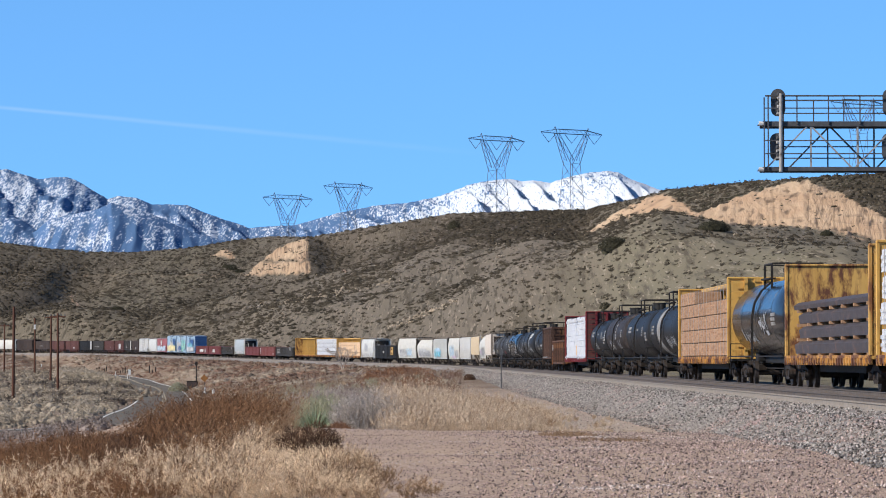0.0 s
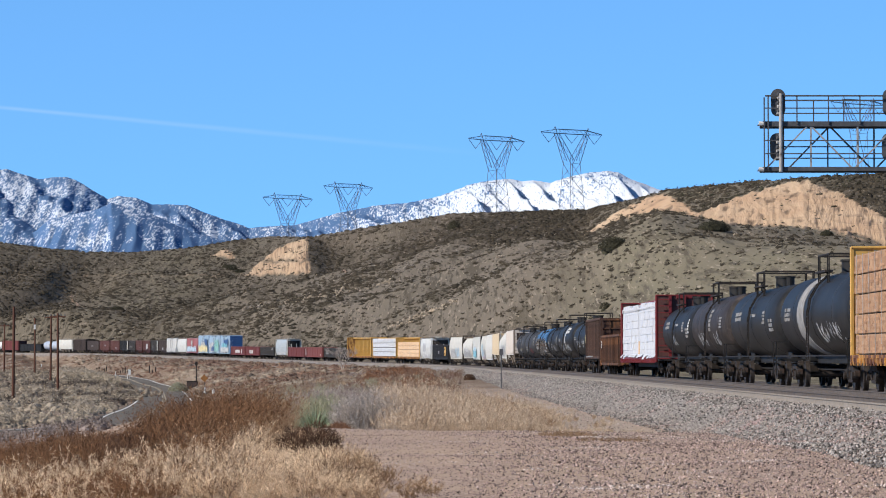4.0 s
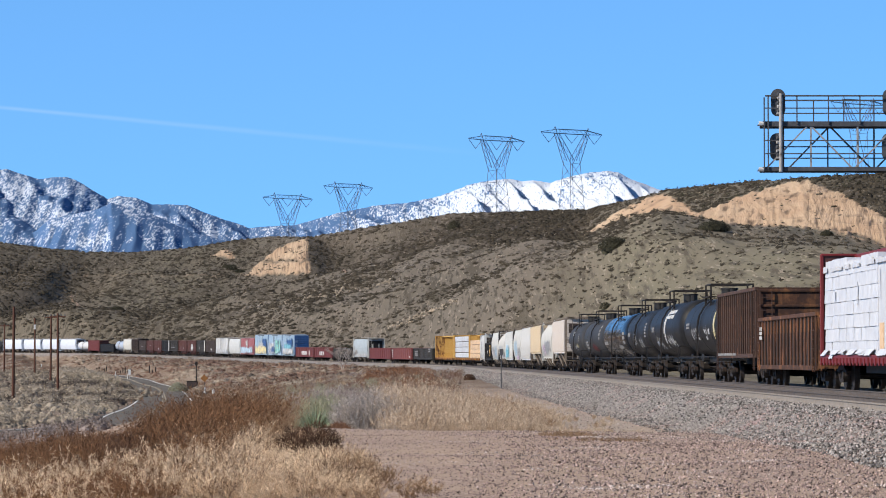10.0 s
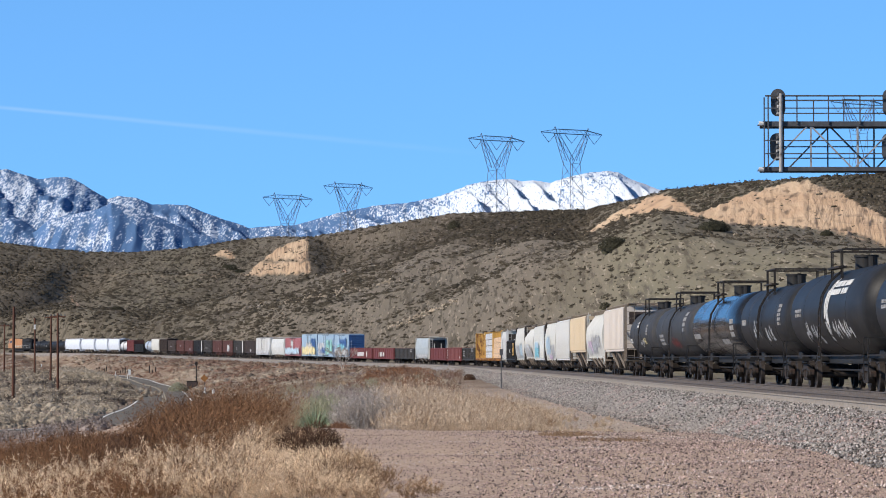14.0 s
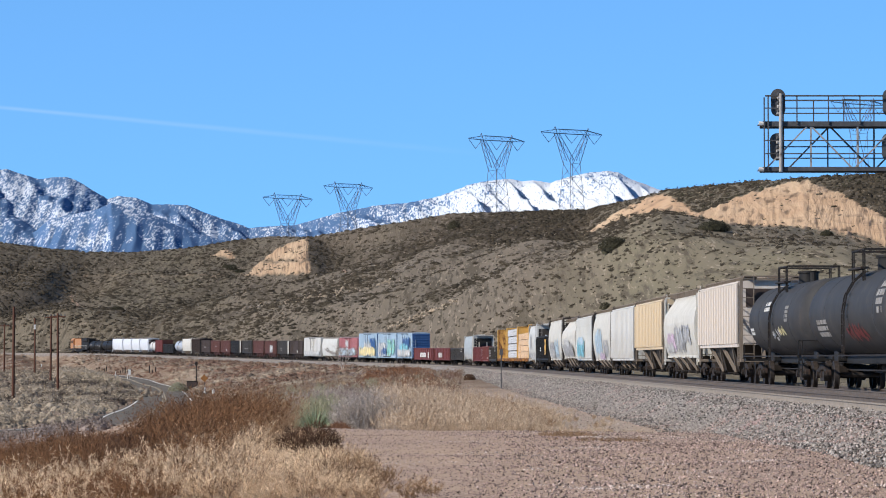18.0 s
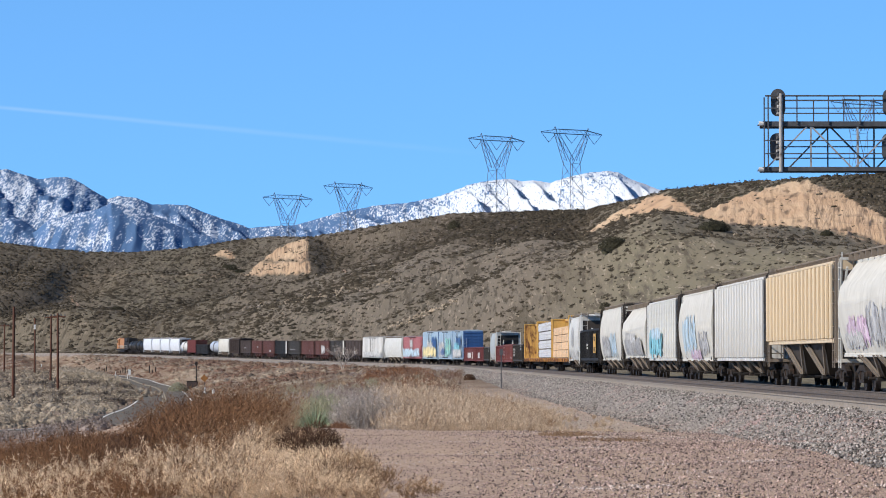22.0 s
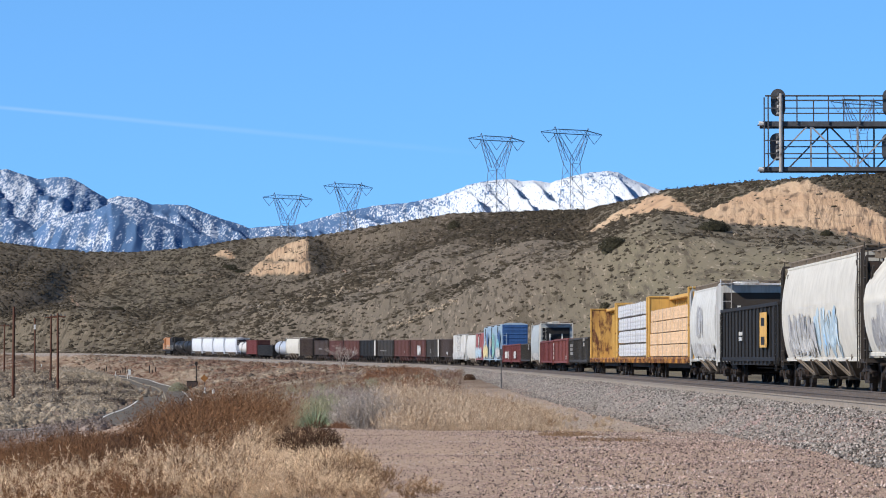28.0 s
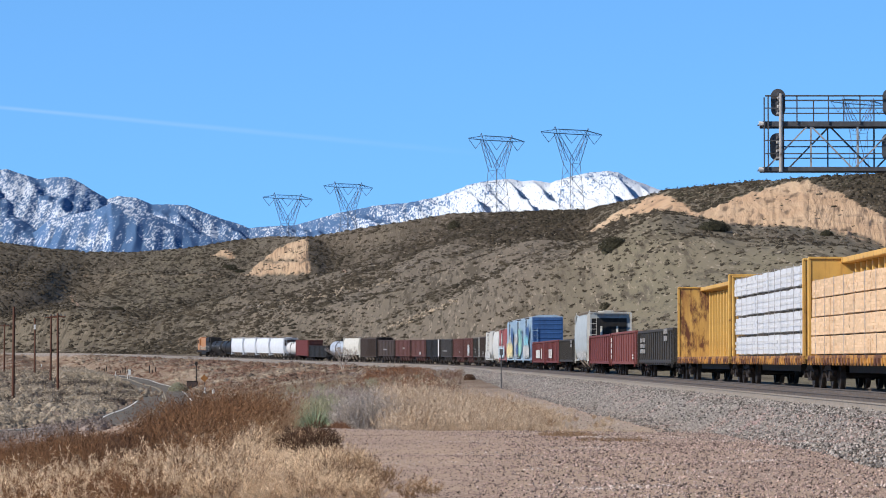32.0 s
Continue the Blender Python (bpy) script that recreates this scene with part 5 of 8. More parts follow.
def stack(length, material, label, rows=4, cols=7, top=4.1, seed=0, wrapped=False, gap=0.03, spacer=None, printed=True, extra=0):
    """Bundles on both halves of a centerbeam car, a thing that rides on it."""
    load = thing("lumber_load", label, "lumber", "loads on the flat cars")
    e = length / 2 - 0.85
    rnd = random.Random(seed)
    dz = (top - 1.10) / rows
    w = 2 * e / cols
    for j in range(rows):
        for i in range(cols):
            x0, x1 = -e + i * w, -e + (i + 1) * w
            z0 = 1.10 + j * dz
            sh = rnd.uniform(-0.008, 0.008) if spacer else rnd.uniform(-0.03, 0.03)
            b = Mesh()
            low, rag = (0.0, 0.010) if spacer else (0.05, 0.05)
            if spacer and i == cols // 2:
                continue
            if extra and j == rows - 1 and i >= cols - extra:
                continue
            tall = dz + (0.004 if spacer else -0.02) + (rnd.uniform(-0.02, 0.16) if spacer and j == rows - 1 else 0)
            if wrapped:
                n = 9
                rings = []
                for q in range(n):
                    x = x0 + (0.004 if spacer else 0.02) + (x1 - x0 - (0.008 if spacer else 0.04)) * q / (n - 1)
                    o = rnd.uniform(-0.018, 0.018)
                    rings.append([(x, -1.40 + sh + o, z0 + low + rnd.uniform(0, rag)), (x, -0.2, z0 + low), (x, -0.2, z0 + tall), (x, -1.38 + sh + o, z0 + tall - rnd.uniform(0, rag))])
                b.loft(rings)
            else:
                b.box(x0 + gap, x1 - gap, -1.42 + sh, -0.2, z0 + 0.03, z0 + dz - 0.006, 0.012)
            bundle = part("package", b, material, load)
            lines = Mesh()
            if wrapped and not printed:
                pass
            elif wrapped:
                for q in range(int((x1 - x0) / 0.32)):
                    xa = x0 + 0.12 + q * 0.32
                    lines.box(xa, xa + 0.17, -1.43 + sh, -1.36 + sh, z0 + 0.30 * dz, z0 + 0.42 * dz)
                    lines.box(xa, xa + 0.17, -1.43 + sh, -1.36 + sh, z0 + 0.58 * dz, z0 + 0.72 * dz)
                tagged(part("wrap_print", lines, WRAP_LINE, bundle), kind="stuff")
            else:
                for q in range(int((dz - 0.05) / 0.085)):
                    zz, xa = z0 + 0.05 + q * 0.085, x0 + gap
                    while xa < x1 - gap - 0.05:
                        xb = min(xa + rnd.uniform(0.25, 0.8), x1 - gap)
                        lines.box(xa + 0.006, xb - 0.006, -1.436 + sh + rnd.uniform(0, 0.022), -1.40 + sh, zz, zz + 0.072)
                        xa = xb
                tagged(part("board_edges", lines, BOARDS[material.name], bundle), kind="stuff")
        if spacer:
            continue
        m = Mesh()
        for i in range(cols * 2):
            x = -e + (i + 0.5) * w / 2
            m.box(x - 0.05, x + 0.05, -1.38, 1.38, 1.06 + j * dz, 1.105 + j * dz + 0.045)
        tagged(part("dunnage", m, spacer or DUNNAGE, load), kind="stuff")
    part("far_stack", Mesh().box(-e, e, 0.2, 1.40, 1.12, top - 0.02, 0.02), material, load)
    if spacer:
        c = -e + (cols // 2 + 0.5) * w
        part("end_board", Mesh().box(c - w * 0.5, c + w * 0.5, -1.36, -0.3, 1.1, top - 0.15, 0.01), spacer, load)
        part("tan_sheet", Mesh().box(c - w * 0.28, c + w * 0.12, -1.40, -1.362, 1.25, 2.0, 0.004), LUMBER, load, "bare tan board between the bundles")
        for q in range(34):
            x = -e + (q % 17 + rnd.random()) * 2 * e / 17
            a, drop, lean = rnd.uniform(0.5, 0.9), rnd.uniform(0.02, 0.07) + 0.2 * rnd.random() ** 4, rnd.uniform(-0.08, 0.08)
            z, s = (1.16, -1) if q < 17 else (top - 0.16, 0.8)
            part("torn_flap", Mesh().loft([[(x + a * f, -1.42 - out, z - s * 0.1), (x + a * f * 0.8 + lean, -1.575 - out if s < 0 else -1.44, z + s * drop * g_), (x + a * f * 0.8 + lean, -1.565 - out if s < 0 else -1.43, z + s * drop * g_ + 0.01)] for f, out, g_ in ((-1, 0.0, 0.8), (-0.3, 0.02, 1.0), (0.35, 0.0, 0.85), (1, 0.012, 0.95))]), spacer, load)
        for q in range(5):
            x = -e + (0.12 + 0.19 * q) * 2 * e + rnd.uniform(-0.4, 0.4)
            part("tear", Mesh().loft([[(x - 0.10, -1.425, z), (x + 0.05, -1.43, z), (x + 0.05, -1.42, z)] if k else [(x - 0.02, -1.425, z - 0.5), (x + 0.10, -1.43, z - 0.46), (x + 0.10, -1.42, z - 0.46)] for k, z in ((0, rnd.uniform(1.9, 3.6)), (1, rnd.uniform(1.9, 3.6)))]), WRAP_LINE, load)
        return load
    straps = Mesh()
    for i in range(cols * 2):
        x = -e + (i + 0.5) * w / 2
        straps.box(x - 0.02, x + 0.02, -1.452, -1.44, 1.0, top + 0.03).box(x - 0.02, x + 0.02, -1.44, -0.3, top + 0.004, top + 0.012)
    tagged(part("strapping", straps, GALV, load), kind="stuff")
    return load


def locomotive(length, label):
    car = thing("locomotive", label, "locomotive")
    h = length / 2
    part("frame", Mesh().box(-h + 0.6, h - 0.6, -1.5, 1.5, 1.15, 1.55, 0.03).box(-4, 4, -1.35, 1.35, 0.5, 1.15, 0.15), BLACK, car)
    part("cab", Mesh().loft([[(x, y, z) for y, z in ((-1.5, 1.55), (-1.5, 4.2), (-0.9, 4.75), (0.9, 4.75), (1.5, 4.2), (1.5, 1.55))] for x in (-h + 2.4, -h + 5.4)]), ORANGE, car)
    part("nose", Mesh().loft([[(-h + 0.9, -1.2, 1.55), (-h + 0.9, -1.2, 2.9), (-h + 0.9, 1.2, 2.9), (-h + 0.9, 1.2, 1.55)], [(-h + 2.4, -1.4, 1.55), (-h + 2.4, -1.4, 3.4), (-h + 2.4, 1.4, 3.4), (-h + 2.4, 1.4, 1.55)]]), ORANGE, car)
    part("hood", Mesh().box(-h + 5.4, 2.0, -1.1, 1.1, 1.55, 4.55, 0.12), ORANGE, car)
    part("rear_hood", Mesh().box(2.0, h - 1.1, -1.1, 1.1, 1.55, 4.6, 0.12).box(h - 6, h - 1.6, -1.5, 1.5, 3.6, 4.7, 0.15), BLACK, car)
    part("roof_fan", Mesh().tube((4.5, 0, 4.55), (4.5, 0, 4.85), 0.8, 14).tube((-1, 0, 4.5), (-1, 0, 4.75), 0.5, 12), BLACK, car)
    part("window", Mesh().box(-h + 2.9, -h + 3.8, -1.53, -1.49, 3.2, 4.0).box(-h + 4.1, -h + 5.0, -1.53, -1.49, 3.2, 4.0), GLASSY, car)
    rails = Mesh()
    for i in range(12):
        x = -h + 5.6 + i * (2 * h - 7.0) / 11
        rails.beam((x, -1.48, 1.55), (x, -1.48, 2.55), 0.04)
    rails.beam((-h + 5.6, -1.48, 2.55), (h - 1.4, -1.48, 2.55), 0.05)
    part("hand_rail", rails, LETTER, car)
    part("stripe", Mesh().box(-h + 5.4, 2.0, -1.115, -1.105, 1.9, 2.2), LINE_YELLOW, car)
    part("headlight", Mesh().tube((-h + 2.3, 0, 4.3), (-h + 2.42, 0, 4.3), 0.18, 10), LETTER, car)
    running_gear(car, h, 1.4)
    return car


# ---- the train: each row gives the stretch of the line that a car takes up at the start ----
TRAIN = []


def coupled(first, last, make, *extra):
    """Put what make(length) returns, and the loads that ride on it, on the line."""
    for ob in (make(last - first), *extra):
        TRAIN.append((ob, first, last))


tank_marks = lambda: [(-0.72, -0.45, 2.5, 2.9, 2, LETTER_DIM), (-0.05, 0.18, 2.6, 2.75, 1, LETTER_DIM), (0.45, 0.56, 2.3, 2.8, 4, LETTER_DIM), (0.70, 0.86, 2.0, 2.5, 3, LETTER_DIM)]
spray = lambda a, b: (a, b, 1.55, 2.2, 0, G_GREY)

coupled(-23.2, 0.7, lambda n: center_beam(n, YELLOW, "yellow centerbeam flat car carrying white wrapped lumber"), stack(23.9, WRAP, "white wrapped lumber bundles on a yellow flat car", 4, 6, 4.1, 1, True))


def plates(length):
    """Folded steel plates in four layers on timber, on the bulkhead flat."""
    load = thing("steel_load", "dark folded steel plates in layers on timber dunnage", "steel")
    e = length / 2 - 0.9
    for x0, x1, z0, z1 in ((-e + 1.2, e, 1.16, 1.58), (-e + 2.4, e, 1.68, 2.08), (-e + 2.3, e, 2.18, 2.56), (-e + 0.9, e, 2.66, 2.92)):
        prof = [(-1.32, z0), (-1.36, z1 - 0.12), (-1.18, z1), (1.18, z1), (1.36, z1 - 0.12), (1.32, z0)]
        part("steel_plate", Mesh().loft([[(x, a, b) for a, b in prof] for x in (x0, x1)]), PLATE, load)
    for z in (1.06, 1.58, 2.08, 2.56):
        for i in range(7):
            x = -e + 1.9 + i * (2 * e - 3) / 6
            part("timber", Mesh().box(x - 0.09, x + 0.09, -1.36, 1.36, z, z + 0.10), LUMBER_RED, load)
    return load


coupled(1.0, 22.4, lambda n: center_beam(n, YELLOW_RUSTY, "rust-streaked yellow bulkhead flat car carrying dark steel plates", 4.25, YELLOW_RUSTY, False), plates(21.4))
coupled(22.0, 41.4, lambda n: tank_car(n, TANK_SHINY, "glossy black tank car with white sprayed marks", 1, [spray(-0.6, -0.15), (0.1, 0.4, 1.9, 2.8, 0, G_GREY), (0.55, 0.7, 2.2, 2.7, 3, LETTER_DIM)], 1.46))
coupled(41.0, 64.9, lambda n: center_beam(n, YELLOW, "yellow centerbeam flat car stacked with reddish lumber"), stack(23.9, LUMBER_RED, "reddish sawn lumber bundles on a yellow flat car", 5, 9, 4.05, 2, extra=6))
coupled(64.9, 84.4, lambda n: tank_car(n, TANK_BLACK, "black tank car with a pale worn band", 2, [(-0.8, -0.62, 2.3, 2.8, 3, LETTER_DIM), spray(0.1, 0.7)], 1.38, [(-0.32, 0.85)]))
coupled(84.4, 102.0, lambda n: tank_car(n, TANK_BLACK, "black tank car with small white stencils", 3, tank_marks()))
coupled(102.0, 119.4, lambda n: tank_car(n, TANK_BROWN, "faded brown-black tank car with white sprayed marks", 4, [spray(-0.6, -0.2), (0.05, 0.16, 2.2, 3.2, 5, LETTER_DIM), spray(0.25, 0.5), (0.62, 0.74, 2.3, 2.8, 4, LETTER_DIM)]))
coupled(119.4, 136.2, lambda n: tank_car(n, TANK_BLACK, "black tank car with rows of pale stencils", 5, [*tank_marks(), (0.86, 0.94, 2.2, 2.9, 5, LETTER), spray(-0.3, 0.0)], 1.28))
# end walls get a darker red for the shade behind an open frame
coupled(136.2, 162.4, lambda n: center_beam(n, RED, "red centerbeam flat car loaded with white wrapped bundles", 4.3, OXIDE_DARK), stack(26.2, WRAP, "white wrapped lumber bundles on a red flat car", 7, 15, 3.95, 3, True, spacer=WRAP, printed=False))
coupled(162.6, 180.2, lambda n: gondola(n, RUSTY, "rusted low gondola with heavy side ribs", 0.66, 2.46, 17, 0, 6, [(-0.9, -0.8, 1.7, 2.2, 3, LETTER)], None, "gondola", RUST_PANEL_SHADED))
coupled(180.2, 195.6, lambda n: gondola(n, RUSTY_DARK, "tall dark rusted gondola with close side ribs", 1.08, 3.66, 18, 0, 7, [(-0.9, 0.1, 1.12, 1.25, 1, LETTER_DIM)], RUSTY, "gondola", RUST_PANEL_SHADED))
coupled(195.6, 213.9, lambda n: tank_car(n, TANK_BLACK, "black tank car with pale stencils and a yellow streak", 8, [(-0.8, -0.62, 2.4, 2.7, 2, LETTER_DIM), (-0.5, -0.1, 1.9, 2.4, 0, G_GREY), (0.2, 0.5, 1.8, 2.5, 0, G_WHITE), (0.7, 0.78, 1.8, 3.2, 0, G_YELLOW)]))
coupled(213.9, 233.6, lambda n: tank_car(n, TANK_BLACK, "black tank car with a large white curved emblem", 9, [(-0.8, -0.62, 2.4, 2.7, 2, LETTER_DIM), (0.02, 0.12, 1.9, 3.7, 0, LETTER), (0.12, 0.52, 3.0, 3.5, 2, LETTER), (0.0, 0.6, 1.6, 2.2, 0, G_WHITE), (-0.6, -0.2, 1.5, 2.2, 0, G_GREY)], 1.40))
coupled(233.6, 250.6, lambda n: tank_car(n, TANK_BLACK, "black tank car with grey sprayed marks", 10, [(-0.85, -0.65, 2.3, 2.6, 1, LETTER_DIM), (-0.4, -0.1, 1.7, 2.5, 0, G_GREY), (0.1, 0.4, 1.5, 2.3, 0, G_GREY), (0.66, 0.78, 2.2, 3.0, 5, LETTER_DIM)]))
coupled(250.6, 271.4, lambda n: tank_car(n, TANK_SHINY, "glossy black tank car that mirrors the blue sky", 11, [(-0.9, -0.6, 1.9, 2.2, 1, LETTER_DIM), (0.3, 0.6, 1.6, 1.9, 1, LETTER_DIM), (0.75, 0.9, 1.9, 2.7, 3, LETTER_DIM)]))
coupled(271.4, 292.2, lambda n: tank_car(n, TANK_DULL, "dull black tank car with a dark red sprayed patch", 12, [(-0.1, 0.35, 1.5, 2.1, 0, RED), (-0.08, 0.33, 1.55, 2.05, 0, OXIDE_PALE), (-0.75, -0.5, 1.7, 2.3, 3, LETTER_DIM), (0.6, 0.75, 2.3, 3.3, 4, LETTER_DIM)], 1.32))
coupled(292.2, 310.4, lambda n: tank_car(n, TANK_DULL, "dull black tank car with white stencilled blocks", 13, [(-0.35, -0.12, 2.75, 3.15, 2, LETTER), (-0.9, -0.75, 1.9, 2.2, 2, LETTER), (-0.1, 0.2, 1.7, 2.1, 0, G_WHITE), (0.42, 0.54, 2.3, 2.9, 4, LETTER_DIM), (0.15, 0.4, 1.8, 2.2, 0, G_YELLOW)]))
coupled(310.6, 328.1, lambda n: covered_hopper(n, "ribbed", BEIGE, "beige ribbed covered hopper with weathered end frames", 1.55, 4.03, 14, (), CHUTE_EDGE, 2))
coupled(328.1, 346.6, lambda n: covered_hopper(n, "round", OFFWHITE, "cream round-sided covered hopper with violet and grey graffiti", 1.13, 3.96, 15, [(-0.8, -0.25, 1.25, 2.3, 0, G_PINK), (-0.3, 0.35, 1.3, 2.6, 0, G_GREY), (0.2, 0.75, 1.7, 2.6, 0, G_GREY), (-0.9, -0.4, 1.3, 1.8, 0, G_WHITE)]))
coupled(346.6, 365.6, lambda n: covered_hopper(n, "ribbed", TAN, "tan ribbed covered hopper with weathered end frames", 1.58, 3.98, 16, (), CHUTE_EDGE, 2))
# next five: end frames and ladders painted dark for the shade between cars
coupled(365.6, 384.6, lambda n: covered_hopper(n, "ribbed", GREY, "grey ribbed covered hopper with streaked sides", 1.0, 3.98, 17, (), CHUTE_AND_SHADE))
coupled(384.6, 402.6, lambda n: covered_hopper(n, "bowed", OFFWHITE, "off-white covered hopper with pale blue graffiti", 0.98, 3.96, 18, [(-0.75, 0.1, 1.2, 3.0, 0, G_BLUE), (0.2, 0.75, 1.1, 2.2, 0, G_GREY), (-0.4, 0.3, 0.98, 1.4, 0, G_PINK)], CHUTE_AND_SHADE))
coupled(402.6, 420.6, lambda n: covered_hopper(n, "ribbed", GREY_PALE, "pale grey ribbed covered hopper with cyan graffiti", 1.0, 3.91, 19, [(-0.8, 0.15, 1.05, 2.5, 0, G_CYAN), (-0.7, 0.1, 2.0, 2.6, 0, G_BLUE), (-0.5, 0.0, 1.5, 2.2, 0, GREEN_BLACK)], CHUTE_AND_SHADE))
coupled(420.6, 439.3, lambda n: covered_hopper(n, "round", OFFWHITE, "cream round-sided covered hopper with grey graffiti", 1.15, 3.86, 20, [(-0.85, 0.75, 1.2, 2.2, 0, G_GREY), (-0.7, 0.3, 1.9, 2.5, 0, G_WHITE)], CHUTE_AND_SHADE))
coupled(439.3, 459.6, lambda n: covered_hopper(n, "bowed", OFFWHITE, "cream covered hopper with pale blue and grey graffiti", 1.0, 4.10, 21, [(-0.05, 0.6, 1.05, 2.6, 0, G_BLUE), (-0.8, 0.0, 1.1, 2.5, 0, G_GREY), (-0.85, -0.1, 1.1, 1.8, 0, G_WHITE)], CHUTE_AND_SHADE))
coupled(460.0, 481.2, lambda n: gondola(n, BLACK, "black ribbed gondola with an orange end panel", 0.95, 2.98, 16, 0.2, 22, [(-0.25, -0.12, 1.7, 2.1, 2, LETTER)]))
coupled(481.4, 495.0, lambda n: covered_hopper(n, "bowed", GREY_PALE, "grey covered hopper with white end frames and a dark sprayed mark", 1.0, 4.05, 23, [(-0.5, 0.1, 1.9, 3.4, 0, G_GREY), (-0.9, 0.9, 1.0, 1.7, 0, G_WHITE)], GREY, 2, CHUTE_AND_SHADE))
coupled(495.2, 519.4, lambda n: center_beam(n, YELLOW, "yellow centerbeam flat car stacked with sawn lumber"), stack(24.2, LUMBER, "bright sawn lumber bundles on a yellow flat car", 4, 5, 3.55, 4))
coupled(519.6, 543.6, lambda n: center_beam(n, YELLOW, "yellow centerbeam flat car carrying white wrapped lumber"), stack(24.0, WRAP, "white wrapped lumber bundles printed in rows", 4, 6, 4.2, 5, True))
coupled(543.8, 568.6, lambda n: center_beam(n, YELLOW, "empty yellow centerbeam flat car with a rusted end wall", 4.4, YELLOW_RUSTY))
coupled(570.2, 593.4, lambda n: gondola(n, GREEN_BLACK, "dark green-black ribbed steel gondola", 0.85, 2.48, 16, 0.15, 24, [(0.55, 0.75, 1.9, 2.6, 2, LETTER_DIM), (-0.8, -0.5, 1.3, 2.2, 3, LETTER_DIM)]))
coupled(594.4, 614.8, lambda n: gondola(n, OXIDE_PALE, "faded red gondola with shallow ribs", 0.75, 2.56, 10, 0, 25, [(-0.97, -0.9, 1.0, 2.4, 4, LETTER), (0.8, 0.9, 1.0, 1.3, 2, LETTER)]))
coupled(615.0, 636.4, lambda n: gondola(n, OXIDE, "oxide red gondola with a plain top edge", 0.75, 2.52, 10, 0, 26))
coupled(636.8, 652.6, lambda n: covered_hopper(n, "bowed", BLUE_GREY, "pale grey-blue covered hopper with white end frames", 1.0, 4.1, 27, [(-0.9, 0.9, 1.0, 1.6, 0, G_WHITE)], OFFWHITE, 2, BLACK))
coupled(653.4, 673.6, lambda n: gondola(n, GREEN_BLACK, "dark grey-green ribbed steel gondola", 0.85, 2.48, 14, 0, 28, [(0.6, 0.8, 1.9, 2.5, 2, LETTER_DIM)]))
coupled(674.0, 694.8, lambda n: gondola(n, OXIDE, "oxide red gondola with white painted numerals as bars", 0.75, 2.52, 10, 0, 29, [(-0.4, 0.1, 1.1, 2.1, 1, LETTER)]))
coupled(695.0, 717.4, lambda n: gondola(n, OXIDE, "oxide red gondola with white stencilled bars", 0.75, 2.52, 10, 0, 30, [(-0.3, 0.3, 1.1, 2.1, 1, LETTER), (0.5, 0.6, 1.0, 2.3, 1, LETTER)]))
coupled(718.4, 734.2, lambda n: box_car(n, BLUE_PALE, "tall pale blue box car with a dark blue ribbed end", 5.15, 31, [(-0.9, 0.9, 1.1, 2.4, 0, G_WHITE), (-0.6, 0.5, 1.5, 3.4, 0, G_CYAN), (-0.2, 0.8, 2.4, 4.4, 0, BLUE)], BLUE))
coupled(734.4, 752.8, lambda n: box_car(n, BLUE_PALE, "tall weathered blue box car with teal graffiti", 5.2, 32, [(0.0, 0.9, 1.2, 4.2, 0, G_TEAL), (-0.9, -0.1, 1.1, 3.6, 0, G_WHITE), (-0.8, 0.0, 1.4, 2.6, 0, BLUE)], BLUE))
coupled(753.2, 771.6, lambda n: box_car(n, BLUE_PALE, "tall pale blue box car with yellow graffiti", 5.25, 33, [(-0.9, 0.9, 1.1, 2.8, 0, G_YELLOW), (-0.4, 0.5, 1.3, 3.8, 0, G_WHITE), (0.3, 0.9, 2.2, 4.4, 0, BLUE)], BLUE))
coupled(772.2, 792.2, lambda n: box_car(n, PINK_RED, "weathered red box car with blue-grey graffiti", 4.55, 34, [(-0.95, 0.9, 1.1, 2.6, 0, G_BLUE), (-0.2, 0.1, 2.6, 4.0, 0, G_WHITE), (-0.7, -0.2, 1.2, 2.4, 0, G_WHITE)]))
coupled(792.6, 811.0, lambda n: covered_hopper(n, "bowed", GREY_PALE, "pale grey covered hopper with a tan stain", 1.1, 4.25, 35, (), GREY_PALE))
coupled(811.6, 831.8, lambda n: box_car(n, GREY, "grey box car with white graffiti along the base", 4.55, 36, [(-0.95, 0.95, 1.05, 2.0, 0, G_WHITE), (-0.1, 0.15, 2.2, 4.0, 3, LETTER)]))
